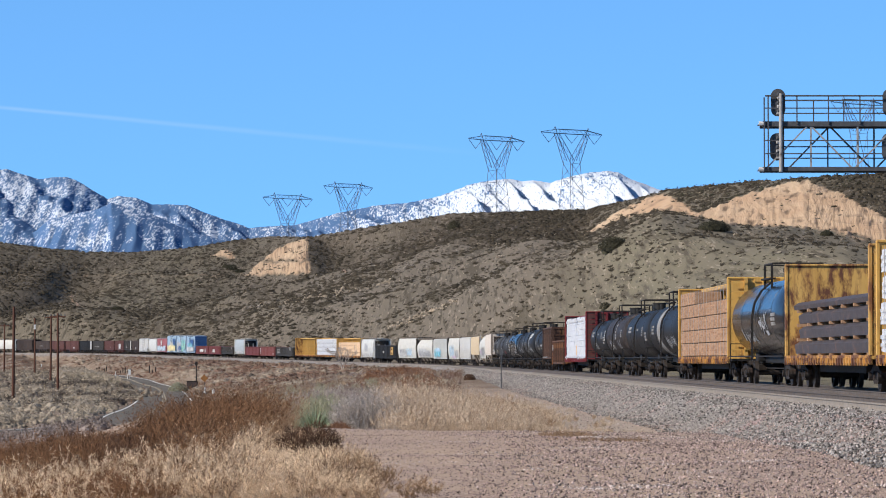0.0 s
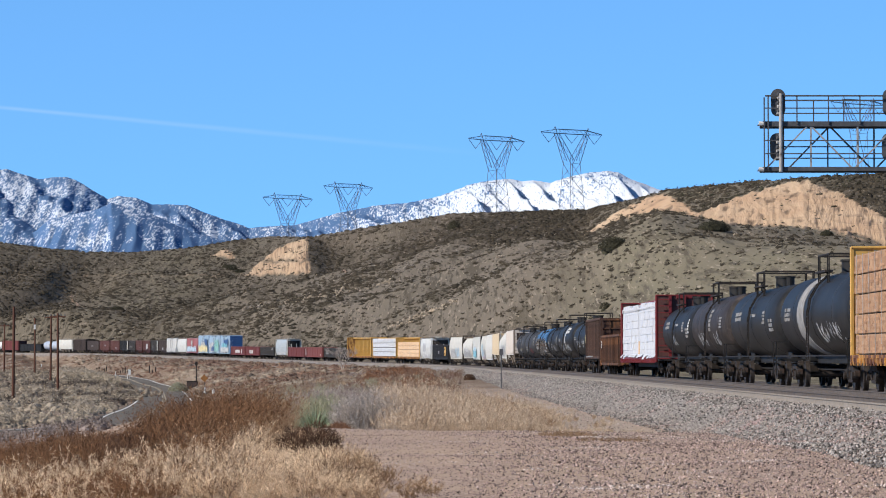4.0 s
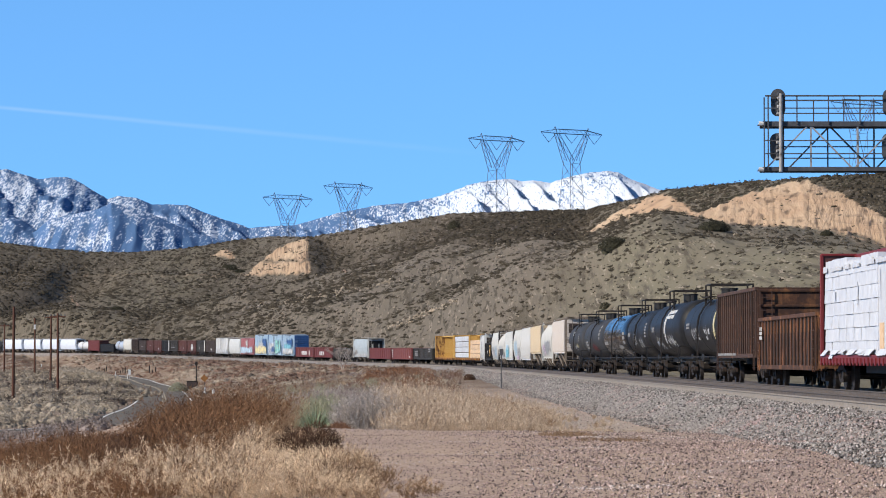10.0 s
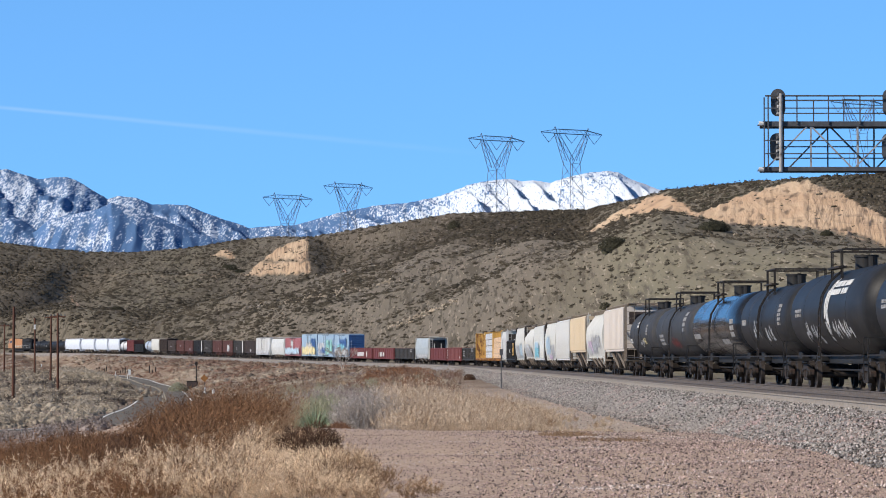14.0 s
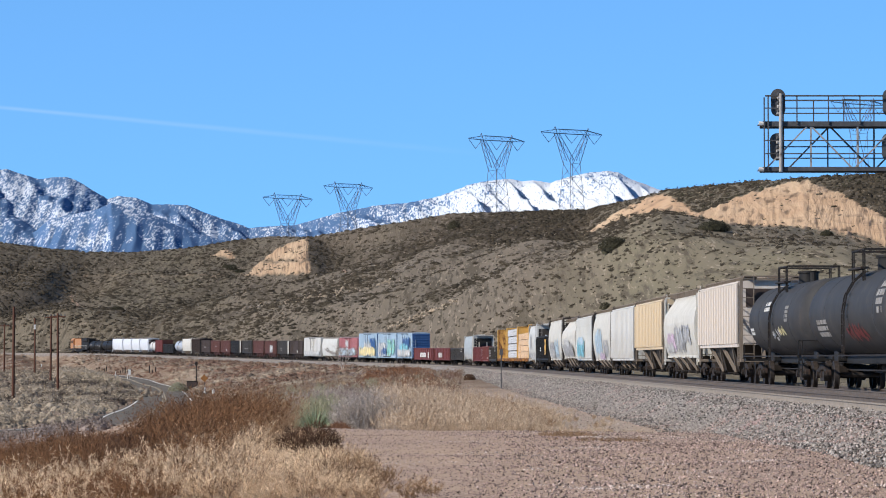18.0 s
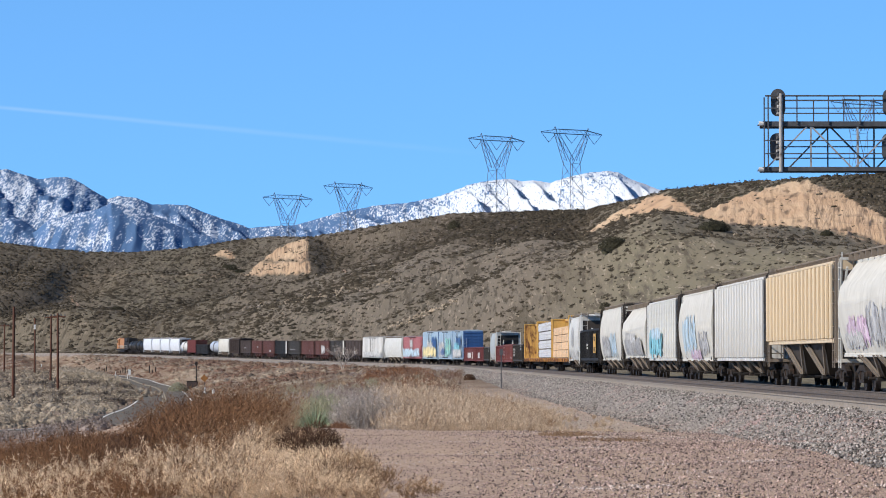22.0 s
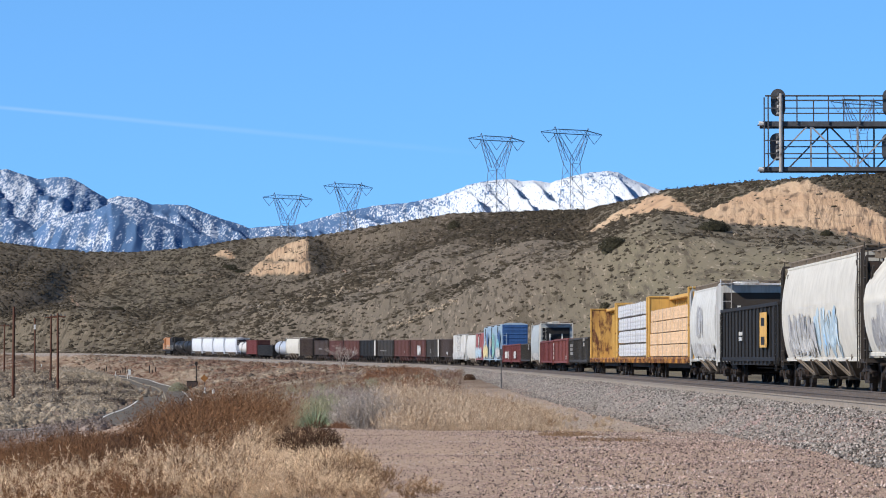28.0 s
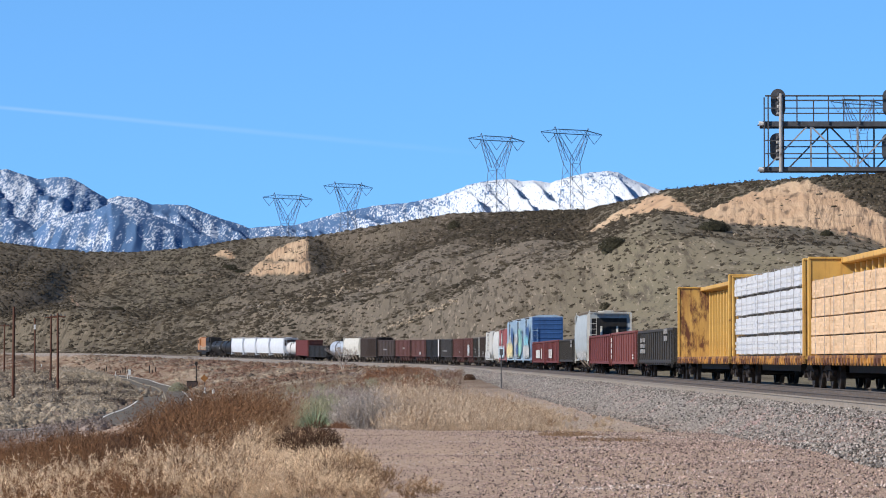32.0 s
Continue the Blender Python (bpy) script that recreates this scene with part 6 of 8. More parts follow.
for first, last, tone, words, seed, art, stripe in (
        (832.2, 849.4, BROWN_DARK, "dark brown ribbed open-top hopper", 37, [(0.1, 0.3, 1.5, 2.0, 0, G_WHITE)], None),
        (849.6, 865.6, GREEN_BLACK, "dark grey open-top hopper with a tan end panel", 38, [(-0.4, -0.2, 1.8, 2.5, 2, LETTER_DIM)], OFFWHITE),
        (866.0, 882.8, OXIDE_DARK, "red open-top hopper with white graffiti", 39, [(-0.1, 0.4, 1.4, 3.0, 0, G_WHITE)], None),
        (883.2, 899.2, OXIDE_DARK, "oxide red ribbed open-top hopper", 40, [(0.3, 0.4, 1.8, 2.2, 1, LETTER_DIM)], None),
        (899.6, 915.6, GREEN_BLACK, "dark grey open-top hopper with pale stencils", 41, [(-0.6, 0.2, 2.0, 2.3, 1, LETTER_DIM)], None),
        (916.2, 932.6, BLACK, "black open-top hopper with a white end panel", 42, (), WHITE),
        (932.8, 949.2, OXIDE_DARK, "dull red ribbed open-top hopper", 43, [(0.2, 0.4, 1.5, 2.0, 0, G_GREY)], None),
        (949.6, 965.2, OXIDE_DARK, "red-brown ribbed open-top hopper", 44, [(0.0, 0.3, 2.4, 2.8, 1, LETTER_DIM)], None),
        (965.6, 982.0, BROWN_DARK, "purple-brown ribbed open-top hopper", 45, [(-0.3, 0.2, 2.2, 2.5, 1, LETTER_DIM)], None)):
    coupled(first, last, lambda n: open_hopper(n, tone, words, seed, art, stripe))
coupled(982.6, 998.8, lambda n: covered_hopper(n, "ribbed", BROWN_DARK, "dark brown ribbed covered hopper car", 1.1, 4.2, 46, (), BLACK))
coupled(999.2, 1016.8, lambda n: covered_hopper(n, "bowed", OFFWHITE, "cream covered hopper with a dark end", 1.4, 4.25, 47, (), OFFWHITE, 3, BLACK))
coupled(1017.0, 1033.0, lambda n: tank_car(n, TANK_GREY, "pale blue-grey painted tank car", 48, [(-0.3, 0.3, 2.2, 2.6, 1, LETTER)]))
coupled(1033.4, 1055.0, lambda n: gondola(n, BLACK, "low plain black ribbed gondola", 0.8, 2.9, 14, 0, 49))
coupled(1055.4, 1071.2, lambda n: gondola(n, OXIDE, "tall oxide red ribbed gondola", 1.0, 4.0, 12, 0, 50, (), OXIDE_DARK))
coupled(1071.4, 1085.4, lambda n: tank_car(n, TANK_WHITE, "white tank car with a dark band", 51, (), 1.28))
for first, last, seed in ((1085.6, 1104.8, 52), (1105.0, 1123.8, 53), (1124.0, 1142.2, 54), (1142.4, 1161.0, 55)):
    coupled(first, last, lambda n: covered_hopper(n, "bowed", CLEAN_WHITE, "clean white smooth-sided covered hopper", 1.35, 4.35, seed, (), CLEAN_WHITE))
coupled(1161.2, 1178.6, lambda n: tank_car(n, TANK_BLACK, "plain black unmarked tank car", 56))
coupled(1178.8, 1196.0, lambda n: tank_car(n, TANK_BLACK, "black tank car next to the locomotive", 57, tank_marks()))
coupled(1196.2, 1219.2, lambda n: locomotive(n, "orange and black diesel locomotive pushing at the rear"))
part("sign_panel", Mesh().box(5.0, 7.2, -1.585, -1.56, 1.4, 2.7, 0.005), YELLOW, [ob for ob, a, b in TRAIN if a == 460.0][0], "orange panel with dark bars")
part("sign_bar", Mesh().box(5.5, 6.6, -1.592, -1.586, 1.5, 1.8).box(5.5, 6.6, -1.592, -1.586, 2.2, 2.5), BLACK, [ob for ob, a, b in TRAIN if a == 460.0][0])


# ---- plants and stones ----
def leafy(name, label, X, Y, size, count, material, seed, squash=0.7, leaf=0.34, category="shrubs", dz=0.0):
    """Low shrubs as domes of small leaves, one object."""
    rng = np.random.default_rng(seed)
    n = len(X)
    Z = ground(X, Y)[0] + dz
    d = rng.normal(size=(n, count, 3))
    d /= np.linalg.norm(d, axis=2, keepdims=True)
    d[..., 2] = np.abs(d[..., 2])
    lump = 0.65 + 0.45 * rng.random((n, count, 1)) ** 0.6
    c = d * lump * size[:, None, None] * np.array([1, 1, squash * 2]) * 0.5
    c *= 0.75 + 0.5 * rng.random((n, 1, 3))
    c[..., 2] += 0.02
    base = np.stack([X, Y, Z], 1)[:, None, :]
    c = (c + base).reshape(-1, 3)
    face = (d * np.array([1, 1, 0.8]) + 0.45 * rng.normal(size=d.shape)).reshape(-1, 3)
    a = np.cross(face, rng.normal(size=c.shape))
    a /= np.linalg.norm(a, axis=1, keepdims=True) + 1e-6
    b = np.cross(face, a)
    b /= np.linalg.norm(b, axis=1, keepdims=True) + 1e-6
    a, b = a * 1.5, b * 1.5
    s = (np.repeat(size, count) * leaf * (0.6 + 0.8 * rng.random(len(c))))[:, None] * 0.5
    V = np.stack([c + a * s * 0.6, c + b * s * 0.6, c - (a + b) * s * 0.45], 1).reshape(-1, 3)
    F = np.arange(len(V)).reshape(-1, 3)
    return tagged(new(name, raw_mesh(name, V, F, material)), label, category, kind="stuff")


def mounds(name, label, X, Y, size, material, seed, squash=0.55):
    """Small compact shrubs seen from afar: uneven low domes."""
    rng = np.random.default_rng(seed)
    n = len(X)
    Z = ground(X, Y)[0]
    a = np.arange(6) * np.pi / 3
    ring = np.stack([np.cos(a), np.sin(a), np.zeros(6)], 1)
    V = np.concatenate([ring, ring * 0.78 + np.array([0, 0, 0.6]), np.array([[0, 0, 1.0]])])
    V = V[None] * (0.65 + 0.7 * rng.random((n, 13, 1))) * (size * 0.5)[:, None, None] * np.array([1, 1, 2 * squash])
    V += np.stack([X, Y, Z - 0.05 * size], 1)[:, None]
    F = [(i, (i + 1) % 6, 6 + i) for i in range(6)] + [((i + 1) % 6, 6 + (i + 1) % 6, 6 + i) for i in range(6)] + [(6 + i, 6 + (i + 1) % 6, 12) for i in range(6)]
    F = (np.arange(n)[:, None, None] * 13 + np.array(F)[None]).reshape(-1, 3)
    return tagged(new(name, raw_mesh(name, V.reshape(-1, 3), F, material)), label, "shrubs", kind="stuff")


def twiggy(name, label, X, Y, size, count, material, seed, twig=0.35, width=0.012, category="weeds", up=0.5):
    """Airy tangled weeds of thin twigs set every way, one object."""
    rng = np.random.default_rng(seed)
    n = len(X)
    Z = ground(X, Y)[0]
    m = n * count
    d = rng.normal(size=(m, 3))
    d /= np.linalg.norm(d, axis=1, keepdims=True)
    d[:, 2] = np.abs(d[:, 2])
    s = np.repeat(size, count)[:, None]
    c = np.repeat(np.stack([X, Y, Z], 1), count, 0) + d * s * np.array([0.5, 0.5, 0.85]) * rng.random((m, 1)) ** 0.45
    v = d + 0.9 * rng.normal(size=(m, 3))
    v[:, 2] = np.abs(v[:, 2]) + up
    v /= np.linalg.norm(v, axis=1, keepdims=True)
    e = v * s * twig * (0.5 + rng.random((m, 1)))
    side = np.cross(v, np.array([0.3, 1.0, 0.2]) + 0.4 * rng.normal(size=(m, 3)))
    side /= np.linalg.norm(side, axis=1, keepdims=True) + 1e-6
    w = side * width * (0.6 + 0.8 * rng.random((m, 1)))
    V = np.stack([c - w, c + w, c + e], 1).reshape(-1, 3)
    return tagged(new(name, raw_mesh(name, V, np.arange(len(V)).reshape(-1, 3), material)), label, category, kind="stuff")


def plumed(name, label, X, Y, height, stems, bits, spread, material, seed, bit=0.013, lean=0.5, top=0.65, width=0.004, fuzz=0.06, category="grass"):
    """Clumps of bent stems whose upper parts are feathered with small seeds and leaflets, one object."""
    rng = np.random.default_rng(seed)
    n = len(X)
    m = n * stems
    base = np.repeat(np.stack([X, Y, ground(X, Y)[0] - 0.02], 1), stems, 0)
    ang = rng.random(m) * 2 * np.pi
    out = np.stack([np.cos(ang), np.sin(ang), np.zeros(m)], 1)
    h = (np.repeat(height, stems) * (0.6 + 0.45 * rng.random(m)))[:, None]
    wide = rng.random((m, 1)) ** 0.6
    root = base + out * wide * 0.35 * np.repeat(spread * height, stems)[:, None]
    bend = out * h * lean * wide + 0.12 * h * rng.normal(size=(m, 3)) * np.array([1, 1, 0])
    up = np.array([0, 0, 1.0])

    def at(t):
        return root + up * h * (t - 0.18 * lean * t * t) + bend * t * t
    side = np.stack([np.cos(ang * 3), 0.4 * np.sin(ang * 3), np.zeros(m)], 1) * width * 0.5
    V = [np.stack([at(0) - side, at(0) + side, at(0.55)], 1), np.stack([at(0.45) - side, at(0.45) + side, at(1.0)], 1)]
    for i in range(bits):
        t = 1 - top * rng.random((m, 1)) ** 0.8
        c = at(t) + rng.normal(size=(m, 3)) * h * fuzz * (1.25 - t)
        a, b = rng.normal(size=(m, 3)) + up * 0.7, rng.normal(size=(m, 3)) * np.array([1, 0.3, 0.6])
        k = bit * (0.6 + 0.8 * rng.random((m, 1)))
        V.append(np.stack([c + a * k, c + b * k * 0.12, c - b * k * 0.12], 1))
    V = np.concatenate(V).reshape(-1, 3)
    return tagged(new(name, raw_mesh(name, V, np.arange(len(V)).reshape(-1, 3), material)), label, category, kind="stuff")


def stones(name, label, X, Y, size, material, seed, dz=0.0):
    rng = np.random.default_rng(seed)
    n = len(X)
    Z = ground(X, Y)[0] + dz
    oct_ = np.array([(1, 0, 0), (0, 1, 0), (-1, 0, 0), (0, -1, 0), (0, 0, 0.8), (0, 0, -0.8)], float)
    V = oct_[None] * (0.55 + 0.6 * rng.random((n, 6, 1))) + 0.25 * rng.normal(size=(n, 6, 3))
    t = rng.random(n) * 2 * np.pi
    ct, st = np.cos(t)[:, None], np.sin(t)[:, None]
    V = np.stack([V[..., 0] * ct - V[..., 1] * st, V[..., 0] * st + V[..., 1] * ct, V[..., 2]], -1) * size[:, None, None] * 0.5
    V += np.stack([X, Y, Z + size * 0.2], 1)[:, None]
    F = np.array([(0, 1, 4), (1, 2, 4), (2, 3, 4), (3, 0, 4), (1, 0, 5), (2, 1, 5), (3, 2, 5), (0, 3, 5)])
    F = (np.arange(n)[:, None, None] * 6 + F[None]).reshape(-1, 3)
    return tagged(new(name, raw_mesh(name, V.reshape(-1, 3), F, material)), label, "stones", kind="stuff")


def wedge(rng, n, y0, y1, t0, t1, power=2.0):
    """Places between two distances and two bearings, even over the ground."""
    Y = (y0 ** power + (y1 ** power - y0 ** power) * rng.random(n)) ** (1 / power)
    return (t0 + (t1 - t0) * rng.random(n)) * Y, Y


PALE_GRASS = surf("pale_dry_grass", (0.71, 0.54, 0.365), (0.55, 0.40, 0.27), 0.5, rough=0.9, bump=0, island=0.3, spec=0.1)
TAN_GRASS = surf("tan_dry_grass", (0.54, 0.43, 0.32), (0.42, 0.32, 0.23), 0.5, rough=0.9, bump=0, island=0.4, spec=0.1)
BROWN_WEED = surf("brown_weed", (0.20, 0.107, 0.056), (0.138, 0.073, 0.040), 0.6, rough=0.9, bump=0, island=0.5, spec=0.1)
DARK_WEED = surf("dark_weed", (0.11, 0.064, 0.042), (0.075, 0.045, 0.03), 0.6, rough=0.9, bump=0, island=0.4, spec=0.1)
RUST_BRUSH = surf("rust_brush", (0.185, 0.113, 0.082), (0.135, 0.092, 0.073), 0.05, (0.30, 0.25, 0.195), 0.05, 0.54, rough=0.9, bump=0, island=0.12, spec=0.1)
SAGE = surf("grey_sage", (0.31, 0.262, 0.203), (0.21, 0.176, 0.138), 0.04, (0.37, 0.306, 0.226), 0.025, 0.56, rough=0.9, bump=0, island=0.12, spec=0.1)
SAGE_PALE = surf("pale_sage", (0.38, 0.326, 0.256), (0.27, 0.228, 0.18), 0.06, (0.44, 0.372, 0.28), 0.03, 0.56, rough=0.9, bump=0.6, bscale=14, island=0.14, spec=0.1)
SAGE_DARK = surf("dark_sage", (0.085, 0.070, 0.060), (0.13, 0.108, 0.09), 0.05, rough=0.9, bump=0, island=0.2, spec=0.1)
SAGE_GREEN = surf("green_sage", (0.20, 0.205, 0.14), (0.27, 0.26, 0.19), 0.5, rough=0.9, bump=0, island=0.2, spec=0.1)
RUST_EDGE = surf("rust_edge_brush", (0.235, 0.12, 0.068), (0.16, 0.088, 0.056), 0.3, rough=0.9, bump=0, island=0.18, spec=0.1)
OCHRE_WEED = surf("ochre_weed", (0.30, 0.20, 0.125), (0.21, 0.135, 0.085), 0.6, rough=0.9, bump=0, island=0.45, spec=0.1)
SAGE_BRIGHT = surf("bright_sage", (0.37, 0.36, 0.24), (0.28, 0.28, 0.19), 0.6, rough=0.9, bump=0, island=0.25, spec=0.1)
SLOPE_TAN = surf("slope_tan_grass", (0.40, 0.30, 0.20), (0.31, 0.225, 0.155), 0.05, rough=0.9, bump=0, island=0.12, spec=0.1)
GREY_STEM = surf("grey_stems", (0.40, 0.355, 0.315), (0.29, 0.25, 0.225), 0.6, rough=0.9, bump=0, island=0.3, spec=0.1)
MAUVE_TWIG = surf("mauve_twigs", (0.175, 0.14, 0.125), (0.27, 0.225, 0.205), 0.5, rough=0.9, bump=0, island=0.3, spec=0.1)
HILL_SHRUB = surf("hill_shrub", (0.044, 0.038, 0.028), (0.068, 0.056, 0.041), 0.01, rough=0.9, bump=0, island=0.4, spec=0.1)
HILL_GREEN = surf("hill_bush_green", (0.034, 0.034, 0.023), (0.056, 0.052, 0.034), 0.1, rough=0.9, bump=0, island=0.4, spec=0.1)
PALE_ROCK = surf("pale_rock", (0.30, 0.245, 0.185), (0.38, 0.32, 0.25), 0.1, rough=0.95, bump=0, island=0.3, spec=0.1)
YUCCA = surf("yucca_leaf", (0.14, 0.19, 0.115), (0.23, 0.27, 0.17), 1.0, rough=0.6, bump=0, island=0.35, spec=0.3)
GRAVEL = surf("pink_gravel", (0.37, 0.28, 0.25), (0.25, 0.185, 0.165), 3.0, (0.46, 0.40, 0.37), 0.8, 0.6, 0.9, bump=0, island=0.75, spec=0.15)
BALLAST = surf("grey_ballast", (0.29, 0.268, 0.25), (0.195, 0.18, 0.17), 3.0, (0.33, 0.245, 0.225), 0.35, 0.6, 0.9, bump=0, island=0.85, spec=0.15)


def lobed(name, label, X, Y, size, material, seed, squash=0.42):
    """Sagebrush: a few rounded lobes to each shrub, with fine leaves over them."""
    rng = np.random.default_rng(seed)
    n, k = len(X), 6
    a = rng.random((n, k)) * 2 * np.pi
    r = rng.random((n, k)) ** 0.5 * size[:, None] * 0.42
    px, py = (X[:, None] + r * np.cos(a)).ravel(), (Y[:, None] + r * np.sin(a)).ravel()
    sz = (size[:, None] * (0.4 + 0.3 * rng.random((n, k)))).ravel()
    mounds(name + "_lobes", label + ", its rounded lobes", px, py, sz * 0.85, material, seed, squash * 1.2)
    return leafy(name, label, px, py, sz * 1.15, 60, material, seed + 1, squash * 1.35, 0.11)


def left_of_road(X, Y):
    """Ground beyond the road's left edge as the lens sees it."""
    o = np.argsort(ROAD_LINE[:, 1])
    return (X < np.interp(Y, ROAD_LINE[o, 1], ROAD_LINE[o, 0])) | (Y > 560)


def plant_all():
    g = np.random.default_rng(5)
    # gravel flat by the camera
    X, Y = wedge(g, 52000, 32, 78, -0.06, 0.14, 1.6)
    k = X > -0.4 - 0.055 * (Y - 33)
    stones("gravel", "loose pinkish gravel on the flat", X[k], Y[k], (0.014 + 0.028 * g.random(k.sum()) ** 2) * (0.75 + 0.5 * smooth(X[k] / Y[k], -0.01, 0.04)), GRAVEL, 6)
    # ballast on the shoulder
    u = 290 * g.random(46000) ** 1.5 - 50
    x, y, _, _ = line_at(u, -5.35 - 3.5 * g.random(len(u)))
    stones("ballast", "grey crushed ballast on the track shoulder", x, y, 0.036 + 0.045 * g.random(len(u)), BALLAST, 7)
    u = 210 * g.random(24000) ** 1.3 - 40
    x, y, _, _ = line_at(u, -2.6 - 4.0 * g.random(len(u)))
    stones("track_ballast", "dark grey ballast between the two tracks", x, y, 0.045 + 0.045 * g.random(len(u)), BALLAST, 36)
    u = 150 * g.random(8000) ** 1.2 - 60
    x, y, _, _ = line_at(u, -8.6 - 4.6 * g.random(len(u)))
    k = y > 48
    stones("path_gravel", "small tan gravel on the worn path beside the ballast", x[k], y[k], 0.022 + 0.035 * g.random(k.sum()) ** 2, GRAVEL, 8)
    u = 150 * g.random(420) ** 1.2 - 60
    x, y, _, _ = line_at(u, -9.4 - 4.0 * g.random(len(u)))
    k = (y > 66) & (fbm(x / 1.5, y / 6, 107, 3) > 0.0)
    plumed("path_tufts", "short tan grass tufts along the worn path", x[k], y[k], 0.10 + 0.14 * g.random(k.sum()), 12, 10, 1.6, TAN_GRASS, 47, 0.03, 1.0)
    # foreground grass: pale plumes at the foot of the picture, brown weeds behind and to the west
    px = lambda X, Y: X / Y * 1000
    edge_far = table([(-140, 42), (-119, 41), (-84, 36.5), (-70, 41), (-60, 49), (-41.5, 55), (-34, 43), (-18, 36), (-4, 33)])
    X, Y = wedge(g, 4900, 31.5, 57, -0.15, -0.002, 1.4)
    b = px(X, Y)
    k = (Y < edge_far(b) + 5 * fbm(X / 1.2, Y / 3, 43, 3) + 3 * g.random(len(X)) ** 3) & (g.random(len(X)) < 1 - 0.88 * smooth(b + 6 * fbm(X * 1.5, Y / 2, 45), -34, -12))
    X, Y, b = X[k], Y[k], b[k]
    hgt = (0.26 + 0.20 * g.random(len(X))) * (1 - 0.45 * smooth(b, -38, -15))
    sway = smooth(fbm(X / 0.9, Y / 2.5, 91, 3), -0.1, 0.12)
    clear = np.hypot(X + 1.8, (Y - 42.2) / 4) > 0.55
    X, Y, b, hgt, sway = X[clear], Y[clear], b[clear], hgt[clear], sway[clear]
    k = g.random(len(X)) < (0.25 + 0.75 * sway) * table([(-140, 0.2), (-122, 0.42), (-108, 0.48), (-99, 0.16), (-92, 0.2), (-84, 0.14), (-75, 0.38), (-64, 0.85), (-50, 1.0)])(b)
    plumed("dry_grass", "pale feathery dry grass in thick tufts", X[k], Y[k], hgt[k], 11, 40, 0.9, PALE_GRASS, 8, 0.016, 0.75)
    for west, mat_, seed in ((True, BROWN_WEED, 34), (False, OCHRE_WEED, 44)):
        w = ~k & ((b < -84 + 14 * (g.random(len(b)) - 0.5)) == west)
        plumed("low_weeds", "brown weeds growing low among the pale grass", X[w], Y[w], hgt[w] * 1.1, 10, 24, 1.0, mat_, seed, 0.022, 0.7, category="weeds")
    k = b < -55
    plumed("tall_plumes", "tall curling pale seed plumes", X[k][::6], Y[k][::6] - 0.3, hgt[k][::6] * 1.5, 4, 60, 0.6, PALE_GRASS, 35, 0.020, 0.55, 0.5, fuzz=0.045)
    tall_at = table([(-140, 0.62), (-111, 0.66), (-101, 0.52), (-92, 0.54), (-82.5, 0.80), (-75.5, 0.94), (-54.5, 0.96), (-49, 0.86), (-41.5, 0.76), (-38, 0.4)])
    X, Y = wedge(g, 2700, 37, 62, -0.15, -0.0505, 1.2)
    b = px(X, Y)
    k = (Y > edge_far(b) - 1.5 + 5 * fbm(X / 1.2, Y / 3, 43, 3)) & (g.random(len(X)) < 0.62)
    X, Y, b = X[k], Y[k], b[k]
    hgt = 1.4 * tall_at(b) * (0.68 + 0.34 * g.random(len(X))) * (0.55 + 0.45 * smooth(Y - edge_far(b), 0, 7))
    tone = smooth(b, -56, -50) + 0.55 * fbm(X / 1.1, Y / 4, 97, 3) + 0.35 * (1 - smooth(Y - edge_far(b), 0, 6)) * g.random(len(X))
    for lo, hi, mat_, words, seed in ((-9, -0.03, DARK_WEED, "dark brown dry weeds behind the grass", 10), (-0.03, 0.2, BROWN_WEED, "dense reddish brown dry weeds", 11), (0.2, 9, OCHRE_WEED, "ochre dry weeds at the edge of the gravel", 12)):
        k = (tone > lo) & (tone <= hi)
        plumed("dry_weeds", words, X[k], Y[k], hgt[k], 14, 32, 0.8, mat_, seed, 0.026, 0.6, 0.8, 0.006, 0.09, "weeds")
    # tall tan grass beyond the flat
    X, Y = wedge(g, 2300, 69, 98, -0.020, 0.052, 1.2)
    b = px(X, Y)
    k = (Y + 0.5 * X > 68.5) & (g.random(len(X)) < (1 - 0.9 * smooth(b, 14, 46)) * smooth(b, -19.5, -15) * (0.35 + 0.65 * smooth(fbm(X / 1.3, Y / 6, 49, 3), -0.12, 0.06)))
    X, Y, b = X[k], Y[k], b[k]
    tall = (0.95 + 0.45 * g.random(len(X))) * table([(-20, 0.95), (-8, 1.05), (4, 0.9), (14, 0.68), (26, 0.45), (34, 0.2), (52, 0.12)])(b) * (0.8 + 0.9 * np.clip(fbm(X / 1.5, Y / 8, 53, 3) + 0.15, 0, 0.4))
    k = g.random(len(X)) < 0.84
    plumed("tan_grass", "tall tan dry grass beyond the gravel", X[k], Y[k], tall[k], 12, 16, 0.7, TAN_GRASS, 13, 0.034, 0.45, 0.6, 0.008)
    plumed("rusty_stems", "rust-brown stems among the tan grass", X[~k], Y[~k], tall[~k] * 1.05, 10, 14, 0.8, OCHRE_WEED, 36, 0.034, 0.45, 0.6, 0.008)
    X, Y = wedge(g, 420, 56, 68, 0.030, 0.062, 1.2)
    k = fbm(X / 1.2, Y / 2, 99, 3) > 0.03
    plumed("grass_mats", "low olive-brown grass mats on the gravel", X[k], Y[k], 0.06 + 0.06 * g.random(k.sum()), 12, 8, 2.5, OCHRE_WEED, 37, 0.022, 1.2)
